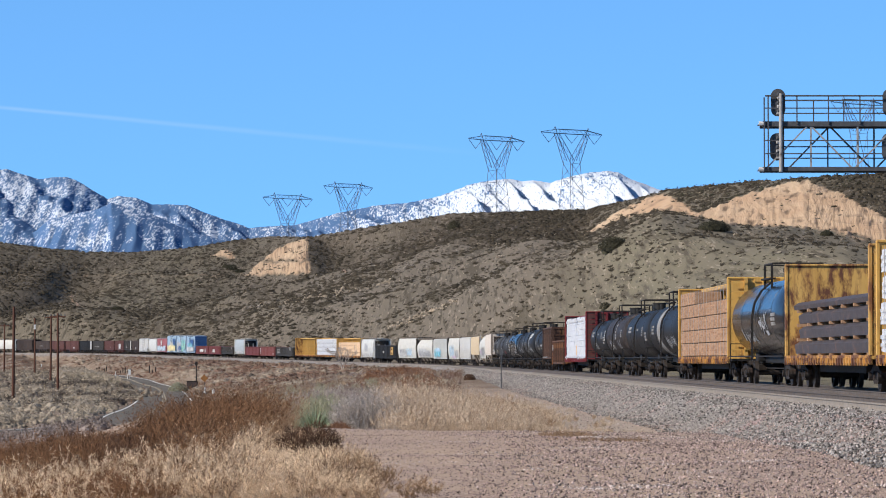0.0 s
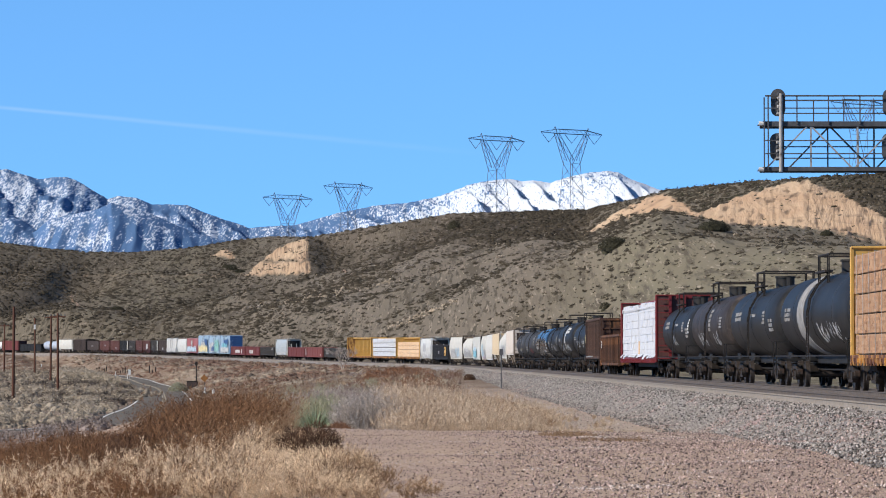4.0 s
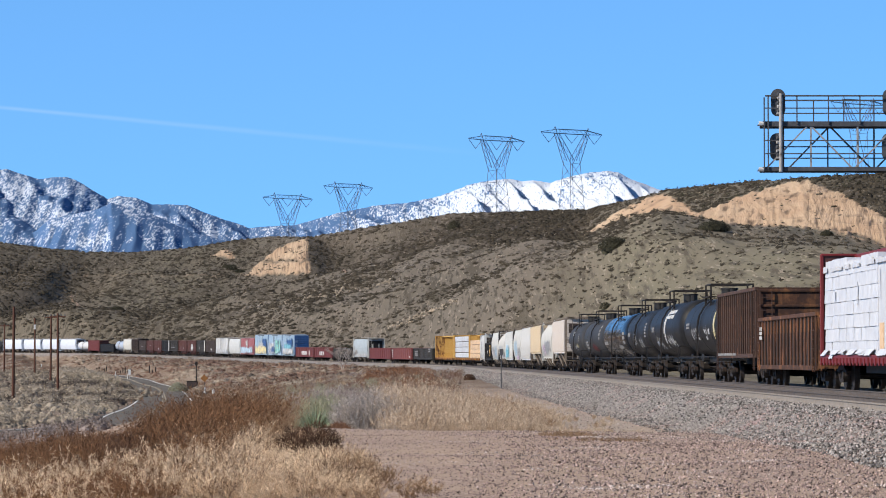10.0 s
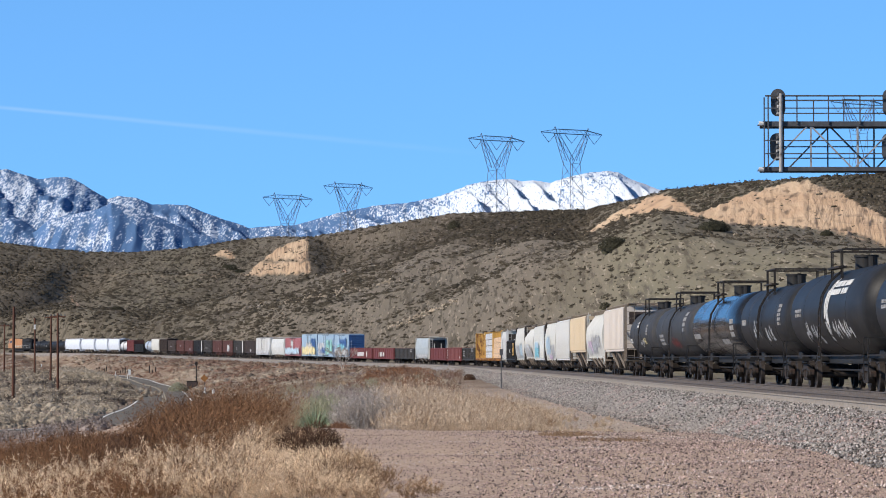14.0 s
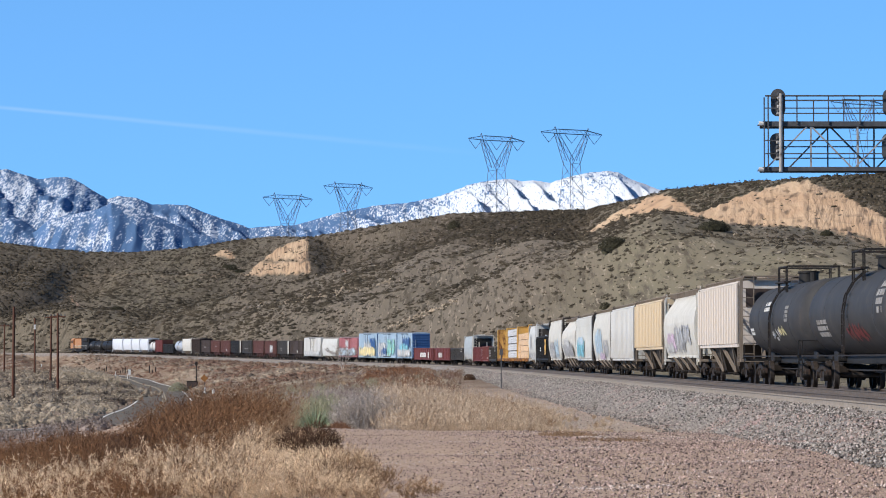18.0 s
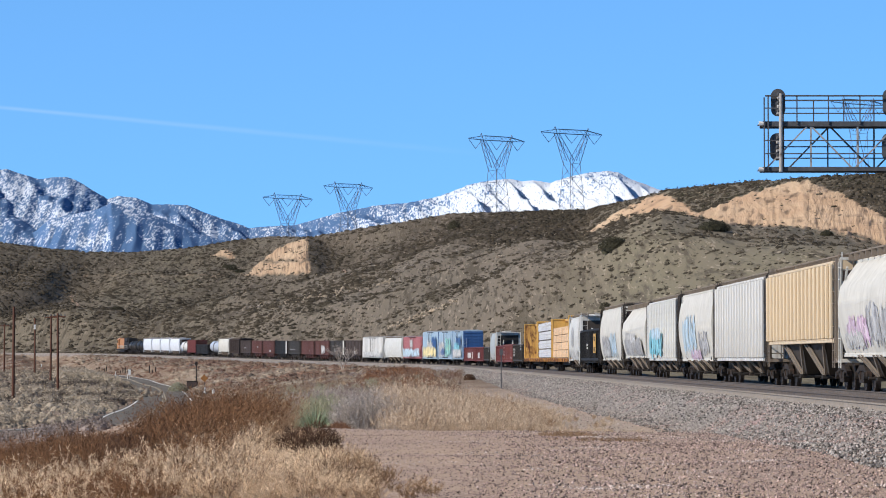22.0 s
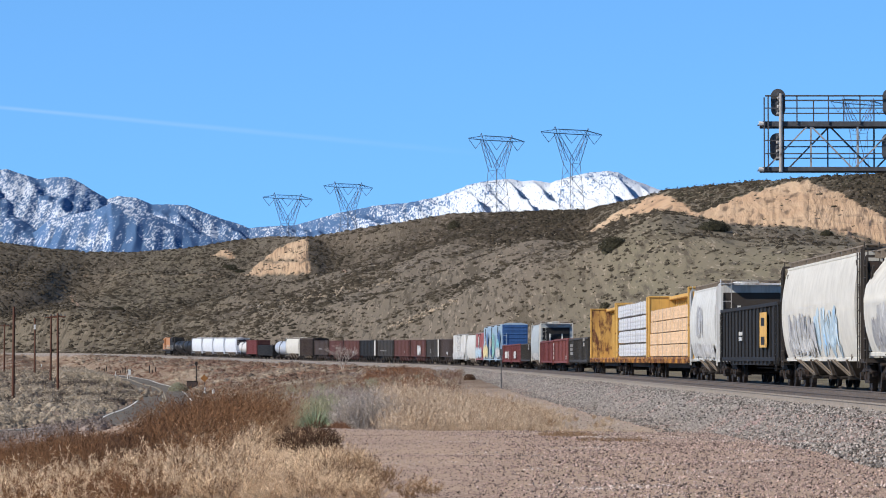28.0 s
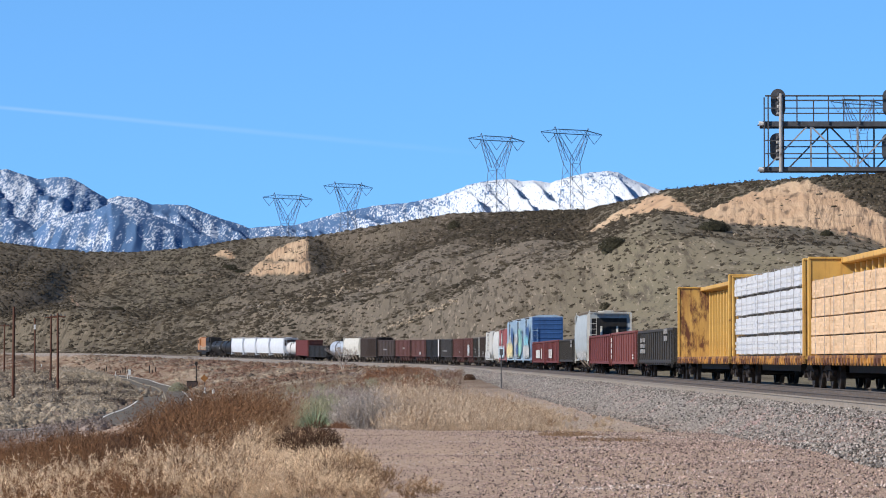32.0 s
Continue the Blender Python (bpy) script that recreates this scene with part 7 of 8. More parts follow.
    # brush between the flat and the railway bank
    for x, y, h, n_, mat_, words, seed in ((-2.92, 78.8, 1.12, 110, SAGE_BRIGHT, "yellow-green rounded sage bush", 1), (-1.78, 74.0, 1.2, 110, GREY_STEM, "pale grey leaning dry bush", 2), (-2.3, 72.5, 0.42, 24, RUST_EDGE, "low rusty brush at the edge of the flat", 3), (-1.25, 75.5, 1.0, 40, MAUVE_TWIG, "mauve-grey brush beside the pale bush", 4)):
        px_, py_ = x + 0.26 * h * g.normal(size=n_), y + 0.5 * g.normal(size=n_)
        plumed("edge_bush", words, px_, py_, h * (0.7 + 0.3 * g.random(n_)) * (1 - 0.35 * np.clip(np.abs(px_ - x) / h, 0, 1)), 18, 24, 0.5, mat_, 60 + seed, 0.04, 0.35, 0.8, 0.008, 0.07, "shrubs")
    X, Y = wedge(g, 190, 96, 130, -0.046, -0.014, 1.2)
    k = fbm(X / 2, Y / 9, 101, 3) > -0.02
    plumed("grey_twigs", "leafless mauve-grey brush", X[k], Y[k], 0.6 + 0.4 * g.random(k.sum()), 20, 16, 0.8, MAUVE_TWIG, 38, 0.045, 0.5, 0.8, 0.01, 0.08, "shrubs")
    plumed("pale_twigs", "pale grey dry brush behind the flat", X[~k], Y[~k], 0.6 + 0.45 * g.random((~k).sum()), 20, 16, 0.8, GREY_STEM, 39, 0.045, 0.5, 0.8, 0.01, 0.08, "shrubs")
    X, Y = wedge(g, 60, 115, 240, -0.06, -0.004, 1.2)
    twiggy("sage_clumps", "grey-green sagebrush below the track", X, Y, 0.5 + 0.5 * g.random(len(X)), 400, SAGE_GREEN, 14, 0.13, 0.009, "shrubs")
    X, Y = wedge(g, 420, 130, 330, -0.07, 0.006, 1.2)
    twiggy("rust_twigs", "rusty dry brush below the track", X, Y, 0.4 + 0.4 * g.random(len(X)), 110, RUST_BRUSH, 15, 0.26, 0.011)
    # the valley and the bank of the far line
    X, Y = wedge(g, 16500, 150, 1150, -0.150, 0.004, 1.6)
    d = near_line(X, Y)[0]
    r = near_road(X, Y)[0]
    k = (d < -11) & (r > 4.6) & (left_of_road(X, Y) | (X / Y > -0.076))
    X, Y, d = X[k], Y[k], d[k]
    near_ = Y < 420
    keep = ~near_ | (g.random(len(d)) < 0.6)
    X, Y, d, near_ = X[keep], Y[keep], d[keep], near_[keep]
    bank = (d > -38) & (g.random(len(d)) < 0.94)
    size = 0.6 + 0.9 * g.random(len(X)) ** 2
    size = np.where(near_, size * 0.6, size)
    for part_, n_, leaf_ in ((bank & near_, 120, 0.085), (bank & ~near_, 24, 0.2)):
        leafy("rusty_brush", "rust-brown brush on the railway bank", X[part_], Y[part_], size[part_], n_, RUST_BRUSH, 16, 0.42, leaf_)
    mounds("bank_brush", "rounded rusty brush on the railway bank", X[bank], Y[bank], size[bank] * 1.3, RUST_BRUSH, 26, 0.22)
    X, Y, size = X[~bank], Y[~bank], size[~bank]
    pick = g.random(len(X)) < 0.30 + 0.4 * smooth(fbm(X / 14, Y / 14, 23, 3), -0.05, 0.15)
    leafy("dark_sagebrush", "dark grey sagebrush in the valley", X[pick], Y[pick], size[pick], 36, SAGE_DARK, 17, 0.55, 0.11)
    mounds("dark_brush", "rounded dark sagebrush in the valley", X[pick], Y[pick], size[pick] * 0.75, SAGE_DARK, 27, 0.5)
    leafy("grey_sagebrush", "pale grey dry sagebrush in the valley", X[~pick], Y[~pick], size[~pick] * 1.2, 36, SAGE, 18, 0.55, 0.17)
    mounds("pale_brush", "rounded pale sagebrush in the valley", X[~pick], Y[~pick], size[~pick] * 0.8, SAGE, 28, 0.5)
    X, Y = wedge(g, 1500, 215, 560, -0.150, -0.06, 1.5)
    k = (near_road(X, Y)[0] > 4.9) & left_of_road(X, Y) & (fbm(X / 9, Y / 22, 69, 3) > -0.05)
    X, Y = X[k], Y[k]
    s = 1.0 + 1.5 * g.random(len(X)) ** 1.6
    k = fbm(X / 7, Y / 30, 73, 3) + 0.1 * (g.random(len(X)) - 0.5) > 0.045
    lobed("near_sagebrush", "pale grey sagebrush beside the road", X[~k], Y[~k], s[~k], SAGE_PALE, 19)
    lobed("dark_roadside_brush", "dark leafless brush beside the road", X[k], Y[k], s[k], SAGE_DARK, 37)
    X, Y = wedge(g, 260, 120, 200, -0.150, -0.104, 1.5)
    k = (near_road(X, Y)[0] > 4.9) & ~left_of_road(X, Y)
    X, Y = X[k], Y[k]
    k = X / Y < -0.103 - 0.012 * smooth(Y, 150, 190)
    lobed("roadside_sagebrush", "tall grey sagebrush in front of the road", X[k], Y[k], 0.8 + 0.6 * g.random(k.sum()), MAUVE_TWIG, 24, 0.5)
    X, Y = wedge(g, 420, 566, 650, -0.118, -0.0955, 1.3)
    k = near_road(X, Y)[0] > 4.6
    lobed("bend_sagebrush", "tall pale sagebrush inside the bend of the road", X[k], Y[k], 1.7 + 1.0 * g.random(k.sum()), SAGE_PALE, 26, 0.55)
    # the near slope below the track
    X, Y = wedge(g, 1050, 125, 430, -0.078, 0.004, 1.4)
    d = near_line(X, Y)[0]
    k = (d < -10.5) & (near_road(X, Y)[0] > 9) & ((X / Y > -0.074) | (Y > 440))
    X, Y = X[k], Y[k]
    s = 0.45 + 0.6 * g.random(len(X)) ** 1.5
    q = fbm(X / 6, Y / 26, 75, 3) + 0.12 * (g.random(len(X)) - 0.5)
    for lo, hi, tone, words, seed in ((-1, -0.05, MAUVE_TWIG, "mauve-grey brush on the slope below the track", 38), (-0.05, 0.03, RUST_BRUSH, "rusty low brush on the slope below the track", 40), (0.03, 0.09, SLOPE_TAN, "clumps of tan grass on the slope below the track", 42), (0.09, 1, SAGE_PALE, "pale sagebrush on the slope below the track", 44)):
        k = (q > lo) & (q <= hi)
        lobed("slope_brush", words, X[k], Y[k], s[k], tone, seed)
    X, Y = wedge(g, 900, 170, 420, -0.055, -0.002, 1.3)
    d = near_line(X, Y)[0]
    k = (d < -10.2) & (d > -17) & (fbm(X / 5, Y / 20, 79, 3) > -0.03)
    lobed("bank_edge_brush", "rust-brown rounded brush along the edge of the bank", X[k], Y[k], 0.6 + 0.7 * g.random(k.sum()), RUST_EDGE, 46, 0.5)
    # the hill
    X, Y = wedge(g, 95000, 190, 1800, -0.142, 0.142, 1.6)
    z, st, bare, di, scrub, d = ground(X, Y)
    dens = (0.25 + 0.45 * scrub + 0.75 * smooth(fbm(X / 38, Y / 60, 29, 4), 0.02, 0.12)) * (1 + 0.9 * smooth(X / Y, 0.015, 0.05) + 0.8 * smooth(-X / Y, 0.02, 0.07))
    k = (d > 12) & ((bare < 0.3) | (g.random(len(X)) < np.where(Y > 1150, 0.25, 0.03))) & (g.random(len(X)) < dens)
    X, Y, scrub = X[k], Y[k], scrub[k]
    size = (0.55 + 1.5 * g.random(len(X)) ** 2.6) * np.clip(Y / 850, 0.32, 1.1) * (1 + 0.5 * scrub)
    mounds("hill_scrub", "small dark shrubs dotted over the hillside", X, Y, size, HILL_SHRUB, 20, 0.30)
    leafy("hill_scrub_leaves", "ragged twigs of the shrubs on the hillside", X, Y, size * 1.15, 6, HILL_SHRUB, 23, 0.36, 0.24)
    X, Y = wedge(g, 9000, 250, 1700, -0.150, 0.150, 2.0)
    z, st, bare, di, scrub, d = ground(X, Y)
    vein = np.abs(fbm(X / 120, Y / 120, 37, 3))
    k = (d > 14) & (g.random(len(X)) < 0.12 + 0.7 * (vein < 0.02)) & (bare < 0.5)
    stones("hill_rocks", "pale rocks scattered on the hillside", X[k], Y[k], (0.35 + 0.55 * g.random(k.sum()) ** 2) * np.clip(Y[k] / 800, 0.3, 1), PALE_ROCK, 21)
    X, Y = wedge(g, 1000, 850, 1250, 0.068, 0.150, 1.5)
    far = BACK_FAR(X / Y * 1000)
    k = (Y > far - 110) & (Y < far + 40) & (ground(X, Y)[2] < 0.2)
    mounds("ridge_bushes", "dark bushes along the ridge top", X[k], Y[k], 0.5 + 1.2 * g.random(k.sum()) ** 1.5, HILL_GREEN, 22, 0.5)
    # pale stones along the low spurs
    for b0, b1, r0, r1, many, seed in ((-16.5, 4, 9.2, 17.6, 130, 3), (-39, -12, 18.5, 24.5, 70, 4), (-62, -37, 15, 19.5, 60, 5)):
        f = g.random(many)
        b = b0 + (b1 - b0) * f + 0.8 * g.normal(size=many)
        rise = r0 + (r1 - r0) * f + 0.35 * g.normal(size=many)
        y = np.arange(300.0, 1500.0, 4.0)
        Y = np.array([y[np.argmax((ground(q / 1000 * y, y)[0] - EYE) / y * 1000 > w)] for q, w in zip(b, rise)])
        stones("spur_rocks", "pale rocks along a low spur of the hillside", b / 1000 * Y, Y, (0.5 + 0.9 * g.random(many) ** 2) * Y / 900, PALE_ROCK, 90 + seed)


plant_all()


def bush(tb, far, size, label, material, seed, name="bush"):
    """One larger bush standing by itself."""
    x = np.array([tb * far])
    y = np.array([far])
    ob = leafy(name, label, x, y, np.array([size]), 2600, material, seed, 0.42, 0.05, "bush")
    core = mounds("core", "", np.repeat(x, 5) + size * 0.22 * np.array([-1, -0.4, 0.1, 0.6, 1.0]), np.repeat(y, 5), size * np.array([0.4, 0.55, 0.6, 0.5, 0.4]), material, seed + 1, 0.42)
    core.parent = ob
    for key in ("kind", "category"):
        del core[key]
    del ob["kind"]
    ob["group"] = "bushes on the hill"
    return ob


def along(tb, rise):
    """How far off the ground on a bearing first reaches a height."""
    y = np.arange(260.0, 1900.0, 2.0)
    e = (ground(tb * y, y)[0] - EYE) / y
    return float(y[np.argmax(e > rise)])


# last three bushes are added in place of a shaded notch by the scar
for tb, far, size, seed in ((0.0525, along(0.0525, 0.0340), 5.4, 71), (0.0834, along(0.0834, 0.0395), 5.0, 72), (0.0035, 1560, 7.5, 73), (-0.030, 720, 3.4, 74), (-0.0205, 1350, 5.0, 75), (0.050, 520, 2.0, 76), (0.118, 560, 2.6, 77), (-0.100, 1400, 5, 78), (-0.0625, along(-0.0625, 0.0268), 4.6, 80), (-0.0648, along(-0.0648, 0.0275), 5.2, 81), (-0.0665, along(-0.0665, 0.0283), 4.2, 82)):
    bush(tb, far, size, "single dark green bush on the open hillside", HILL_GREEN, seed)


ob = bush(-0.0812, 515, 3.2, "rounded olive bush beside the equipment case", SAGE_GREEN, 79)
ob["group"] = ""
del ob["group"]


def yucca(x, y, size, seed):
    rng = random.Random(seed)
    z = float(ground(np.array([x]), np.array([y]))[0][0])
    holder = thing("yucca", "green yucca with stiff pointed leaves", "plant", at=Matrix.Translation((x, y, z)))
    leaf = Mesh().add([(-0.013, 0, 0), (0.013, 0, 0), (0.014, 0.01, 0.5), (-0.014, 0.01, 0.5), (0, 0.0, 1.0)], [(0, 1, 2, 3), (3, 2, 4)]).data("leaf", YUCCA)
    for i in range(170):
        ob = new("leaf", leaf)
        ob.parent = holder
        ob.matrix_basis = pose(rng.uniform(-0.12, 0.12), rng.uniform(-0.12, 0.12), 0.02, rng.uniform(-62, 62), rng.uniform(-62, 62), rng.uniform(0, 360)) @ Matrix.Diagonal((size, size, size * rng.uniform(0.7, 1.05), 1))


yucca(-2.98, 75.6, 0.80, 1)
yucca(-2.68, 75.9, 0.66, 2)


def tumbleweed(x, y, size, seed, label):
    ob = twiggy("dry_bush", label, np.array([x]), np.array([y]), np.array([size]), 1300, DARK_WEED, seed, 0.16, 0.005, "bush", 0.0)
    del ob["kind"]
    core = leafy("core", "", np.array([x + 0.12]), np.array([y + 0.1]), np.array([size * 0.85]), 1300, DARK_WEED, seed + 1, 0.75, 0.05, "bush")
    for key in ("kind", "category", "label"):
        if key in core:
            del core[key]
    core.parent = ob
    return ob


tumbleweed(-1.95, 43.4, 0.58, 91, "round dried brown bush at the edge of the gravel")
tumbleweed(-1.66, 43.7, 0.62, 95, "low dried brown bush beside a larger one")


# ---- fixtures along the line ----
def signal_head(parent, x, z):
    """Oval backboard with its lamp housings, seen from behind."""
    n = 20
    ring = [(0.29 * math.cos(2 * math.pi * i / n), 0.29 * math.sin(2 * math.pi * i / n)) for i in range(n)]
    ring = [(a, b + (0.26 if b > 0 else -0.26)) for a, b in ring]
    head = part("signal_head", Mesh().loft([[(x + a, 0.02, z + b) for a, b in ring], [(x + a, 0.05, z + b) for a, b in ring]]), GALV_DARK, parent, "dark oval signal backboard")
    for dz in (-0.34, -0.17, 0.0, 0.17, 0.34):
        part("lamp_housing", Mesh().box(x - 0.055, x + 0.055, -0.14, 0.02, z + dz - 0.06, z + dz + 0.06, 0.02).tube((x, -0.17, z + dz), (x, -0.13, z + dz), 0.03, 8), GALV_DARK if abs(dz) != 0.17 else GALV, head)
    part("cable_box", Mesh().box(x - 0.07, x + 0.07, -0.16, 0.02, z - 0.48, z - 0.40, 0.01), GALV, head)


def signal_bridge():
    y = 129.0
    ob = thing("signal_bridge", "grey steel cantilever signal bridge with walkways over the tracks", "signal bridge", at=Matrix.Translation((0.18, y, 0)))
    x0, x1 = 12.50, 27.0
    z_low, z_mid, z_top = 8.50, 10.30, 11.46
    across = lambda q: (q - 784) * 0.0224 - 0.18
    for yy, first, foot_, tone in ((0.0, 1436, 1355, GALV), (1.1, 1389, 1397, GALV_DARK)):
        part("lower_chord", Mesh().box(x0, x1, yy - 0.06, yy + 0.06, z_low - 0.07, z_low + 0.10, 0.01), GALV_DARK, ob)
        part("upper_chord", Mesh().box(x0, x1, yy - 0.06, yy + 0.06, z_mid - 0.10, z_mid + 0.11, 0.01), GALV_DARK, ob)
        for i in range(8):
            x = across(first) + i * 1.85
            if x < x1:
                part("truss_post", Mesh().beam((x, yy, z_low), (x, yy, z_mid), 0.07 if tone is GALV else 0.055), tone, ob)
        for i in range(9):
            xa, xb = across(foot_) + i * 1.75, across(foot_) + (i + 1) * 1.75
            if xb < x1:
                part("truss_diagonal", Mesh().beam((xa, yy, z_low if i % 2 == 0 else z_mid), (xb, yy, z_mid if i % 2 == 0 else z_low), 0.06), tone, ob)
    # railings: the near one on posts 1.25 m apart, the far one between them
    for yy, start, top_, mid_, low_ in ((-0.1, across(1411), 11.42, 10.93, (9.64, 9.12)), (1.2, across(1393), 11.34, 10.82, (9.48, 9.02))):
        a = x0 + 0.10 if yy < 0 else start
        for i in range(12):
            x = start + i * (1.25 if yy < 0 else 1.21)
            if x < x1:
                part("railing_post", Mesh().beam((x, yy, z_mid), (x, yy, top_), 0.045), GALV_DARK, ob)
                if yy > 0 and i % 3 == 0:
                    part("railing_post", Mesh().beam((x, yy, z_low), (x, yy, z_mid), 0.055), GALV_DARK, ob)
        for zz, w in ((top_, 0.06), (mid_, 0.045), *((q, 0.045) for q in low_)):
            part("hand_rail", Mesh().beam((a, yy, zz), (x1, yy, zz), w), GALV_DARK, ob)
    for q in (1353, 1360):
        part("end_rail", Mesh().beam((across(q), -0.1, z_low), (across(q), -0.1, 11.36 if q < 1358 else 11.42), 0.05), GALV_DARK, ob)
    part("lower_walkway", Mesh().box(x0 - 0.1, x1, 0.06, 1.04, z_low - 0.02, z_low + 0.04), GALV_DARK, ob)
    part("upper_walkway", Mesh().box(x0 - 0.1, x1, 0.06, 1.04, z_mid, z_mid + 0.05), GALV_DARK, ob)
    for zz in (z_low, z_mid + 0.02):
        part("end_lamp", Mesh().tube((x0 - 0.14, 0, zz), (x0 + 0.05, 0, zz), 0.09, 10), LETTER, ob)
    for x in (13.22, 17.66, 22.0):
        part("signal_mast", Mesh().tube((x, -0.12, z_low - 0.1), (x, -0.12, z_top + 0.05), 0.075, 12), GALV, ob)
        signal_head(ob, x - 0.09, 11.16)
        signal_head(ob, x - 0.13, 9.40)
    foot = float(ground(np.array([25.6]), np.array([y + 0.5]))[0][0])
    for xx in (24.9, 26.3):
        for yy in (0.0, 1.1):
            part("mast_leg", Mesh().beam((xx, yy, foot - 0.3), (xx, yy, z_mid), 0.2), GALV, ob)
    for i in range(5):
        za, zb = foot + i * (z_low - foot) / 5, foot + (i + 1) * (z_low - foot) / 5
        part("mast_brace", Mesh().beam((24.9, 0, za), (26.3, 0, zb), 0.08), GALV, ob)


signal_bridge()


def pylon(x, y, top, turn, label):
    """Lattice tower: four-legged body, a waist, two raking legs and a long crossarm with insulators."""
    base = float(ground(np.array([x]), np.array([y]))[0][0])
    H = top - base
    ob = thing("pylon", label, "pylon", "pylons behind the hill", Matrix.Translation((x, y, base)) @ Matrix.Rotation(radians(turn), 4, "Z"))
    zw, za = H - 18.5, H - 3.5
    t = 0.21

    def tower(name, w0, w1, z0, z1, levels, cx0=0.0, cx1=0.0):
        m = Mesh()
        for sx in (-1, 1):
            for sy in (-1, 1):
                m.beam((cx0 + sx * w0, sy * w0, z0), (cx1 + sx * w1, sy * w1, z1), t * 1.1)
        for i in range(levels):
            f0, f1 = i / levels, (i + 1) / levels
            a, b = w0 + (w1 - w0) * f0, w0 + (w1 - w0) * f1
            ca, cb = cx0 + (cx1 - cx0) * f0, cx0 + (cx1 - cx0) * f1
            p, q = z0 + (z1 - z0) * f0, z0 + (z1 - z0) * f1
            for s in (-1, 1):
                m.beam((ca - a, s * a, p), (cb + b, s * b, q), t * 0.6).beam((ca + a, s * a, p), (cb - b, s * b, q), t * 0.6)
                m.beam((ca + s * a, -a, p), (cb + s * b, b, q), t * 0.5)
                m.beam((cb - b, s * b, q), (cb + b, s * b, q), t * 0.7)
        return part(name, m, PYLON, ob)
    tower("tower_body", 5.0, 3.0, -1.0, zw, 4)
    for s in (-1, 1):
        m = Mesh()
        for sy in (-1, 1):
            out = [Vector((s * (3.0 + 7.4 * k), sy * (3.0 - 2.0 * k), zw + (za - zw) * k)) for k in (0, 0.25, 0.5, 0.75, 1.0)]
            inn = [Vector((s * (0.6 + 8.0 * k), sy * (3.0 - 2.0 * k), zw + 1.5 + (za - zw - 1.5) * k)) for k in (0, 0.25, 0.5, 0.75, 1.0)]
            m.beam(out[0], out[4], t).beam(inn[0], inn[4], t)
            for k in range(4):
                m.beam(out[k], inn[k + 1], t * 0.5).beam(inn[k], out[k + 1], t * 0.5)
        part("raking_leg", m, PYLON, ob)
        part("peak", Mesh().beam((s * 9.2, 0, za), (s * 10.6, 0, H), t * 1.2).beam((s * 11.6, 0, za + 1.8), (s * 10.6, 0, H), t * 0.8), PYLON, ob)
        m = Mesh()
        for sy in (-1, 1):
            m.beam((s * 19.6, 0, za + 0.3), (s * 9, sy, za), t).beam((s * 19.6, 0, za + 0.5), (s * 9, sy, za + 2.2), t)
        for i in range(4):
            xa = s * (9.2 + 2.6 * i)
            m.beam((xa, 0, za + 2.2 - 0.45 * i), (xa + s * 2.6, 0, za + 0.1), t * 0.6)
        part("arm", m, PYLON, ob)
    m = Mesh()
    for zz in (za, za + 2.2):
        for sy in (-1, 1):
            m.beam((-9.4, sy, zz), (9.4, sy, zz), t)
    for i in range(7):
        xa = -9.4 + i * 2.69
        m.beam((xa, -1, za), (xa + 2.69, -1, za + 2.2), t * 0.5).beam((xa, -1, za + 2.2), (xa + 2.69, -1, za), t * 0.5)
    part("crossarm", m, PYLON, ob)
    for cx in (-14.6, 0, 14.6):
        part("insulator", Mesh().tube((cx - 4.6, 0, za), (cx, 0, za - 4.6), 0.13, 6).tube((cx + 4.6, 0, za), (cx, 0, za - 4.6), 0.13, 6), PYLON, ob)


for px, far, py, turn in ((1012, 1640, 225, 36), (879, 1660, 237, 42), (616, 1985, 322, 42), (509, 1985, 342, 42), (1521, 1640, 172, 38)):
    pylon((px - 784) / LENS * far, far, EYE + (637 - py) / LENS * far, turn, "steel lattice power pylon with a wide crossarm")


def pole(x, y, height, label, lean=0.0):
    z = float(ground(np.array([x]), np.array([y]))[0][0])
    ob = thing("utility_pole", label, "pole", "poles in the valley", Matrix.Translation((x, y, z)) @ Matrix.Rotation(radians(lean), 4, "Y"))
    part("shaft", Mesh().tube((0, 0, -0.6), (0, 0, height), 0.20, 12, 0.145), POLE, ob, smooth=True)
    return ob


POLES = ((24, 384, 543, 0.3), (103, 461, 555, -0.2), (90, 538, 557, 0.4), (62, 619, 563, 0.0), (8, 670, 573, 0.2))
for px, far, py, lean in POLES:
    x = (px - 784) / LENS * far
    z = float(ground(np.array([x]), np.array([float(far)]))[0][0])
    tall = EYE + (637 - py) / LENS * far - z
    pl = pole(x, far, tall, "tall reddish brown wooden utility pole", lean)
    if px in (90, 103, 8):
        part("crossarm", Mesh().box(-1.1, 1.1, -0.08, 0.08, tall - 0.55, tall - 0.38, 0.01), POLE, pl)
        for ix in (-1.0, -0.5, 0.5, 1.0):
            part("insulator", Mesh().tube((ix, 0, tall - 0.38), (ix, 0, tall - 0.12), 0.07, 8), GALV_DARK, pl)
x, y = (62 - 784) / LENS * 619 + 0.05, 618.7
cap = thing("pole_box", "small white box strapped to a wooden pole", "box", at=Matrix.Translation((x, y, EYE + (637 - 579) / LENS * 619)))
part("case", Mesh().box(-0.2, 0.2, -0.2, 0.05, -0.45, 0.45, 0.04), LETTER, cap)


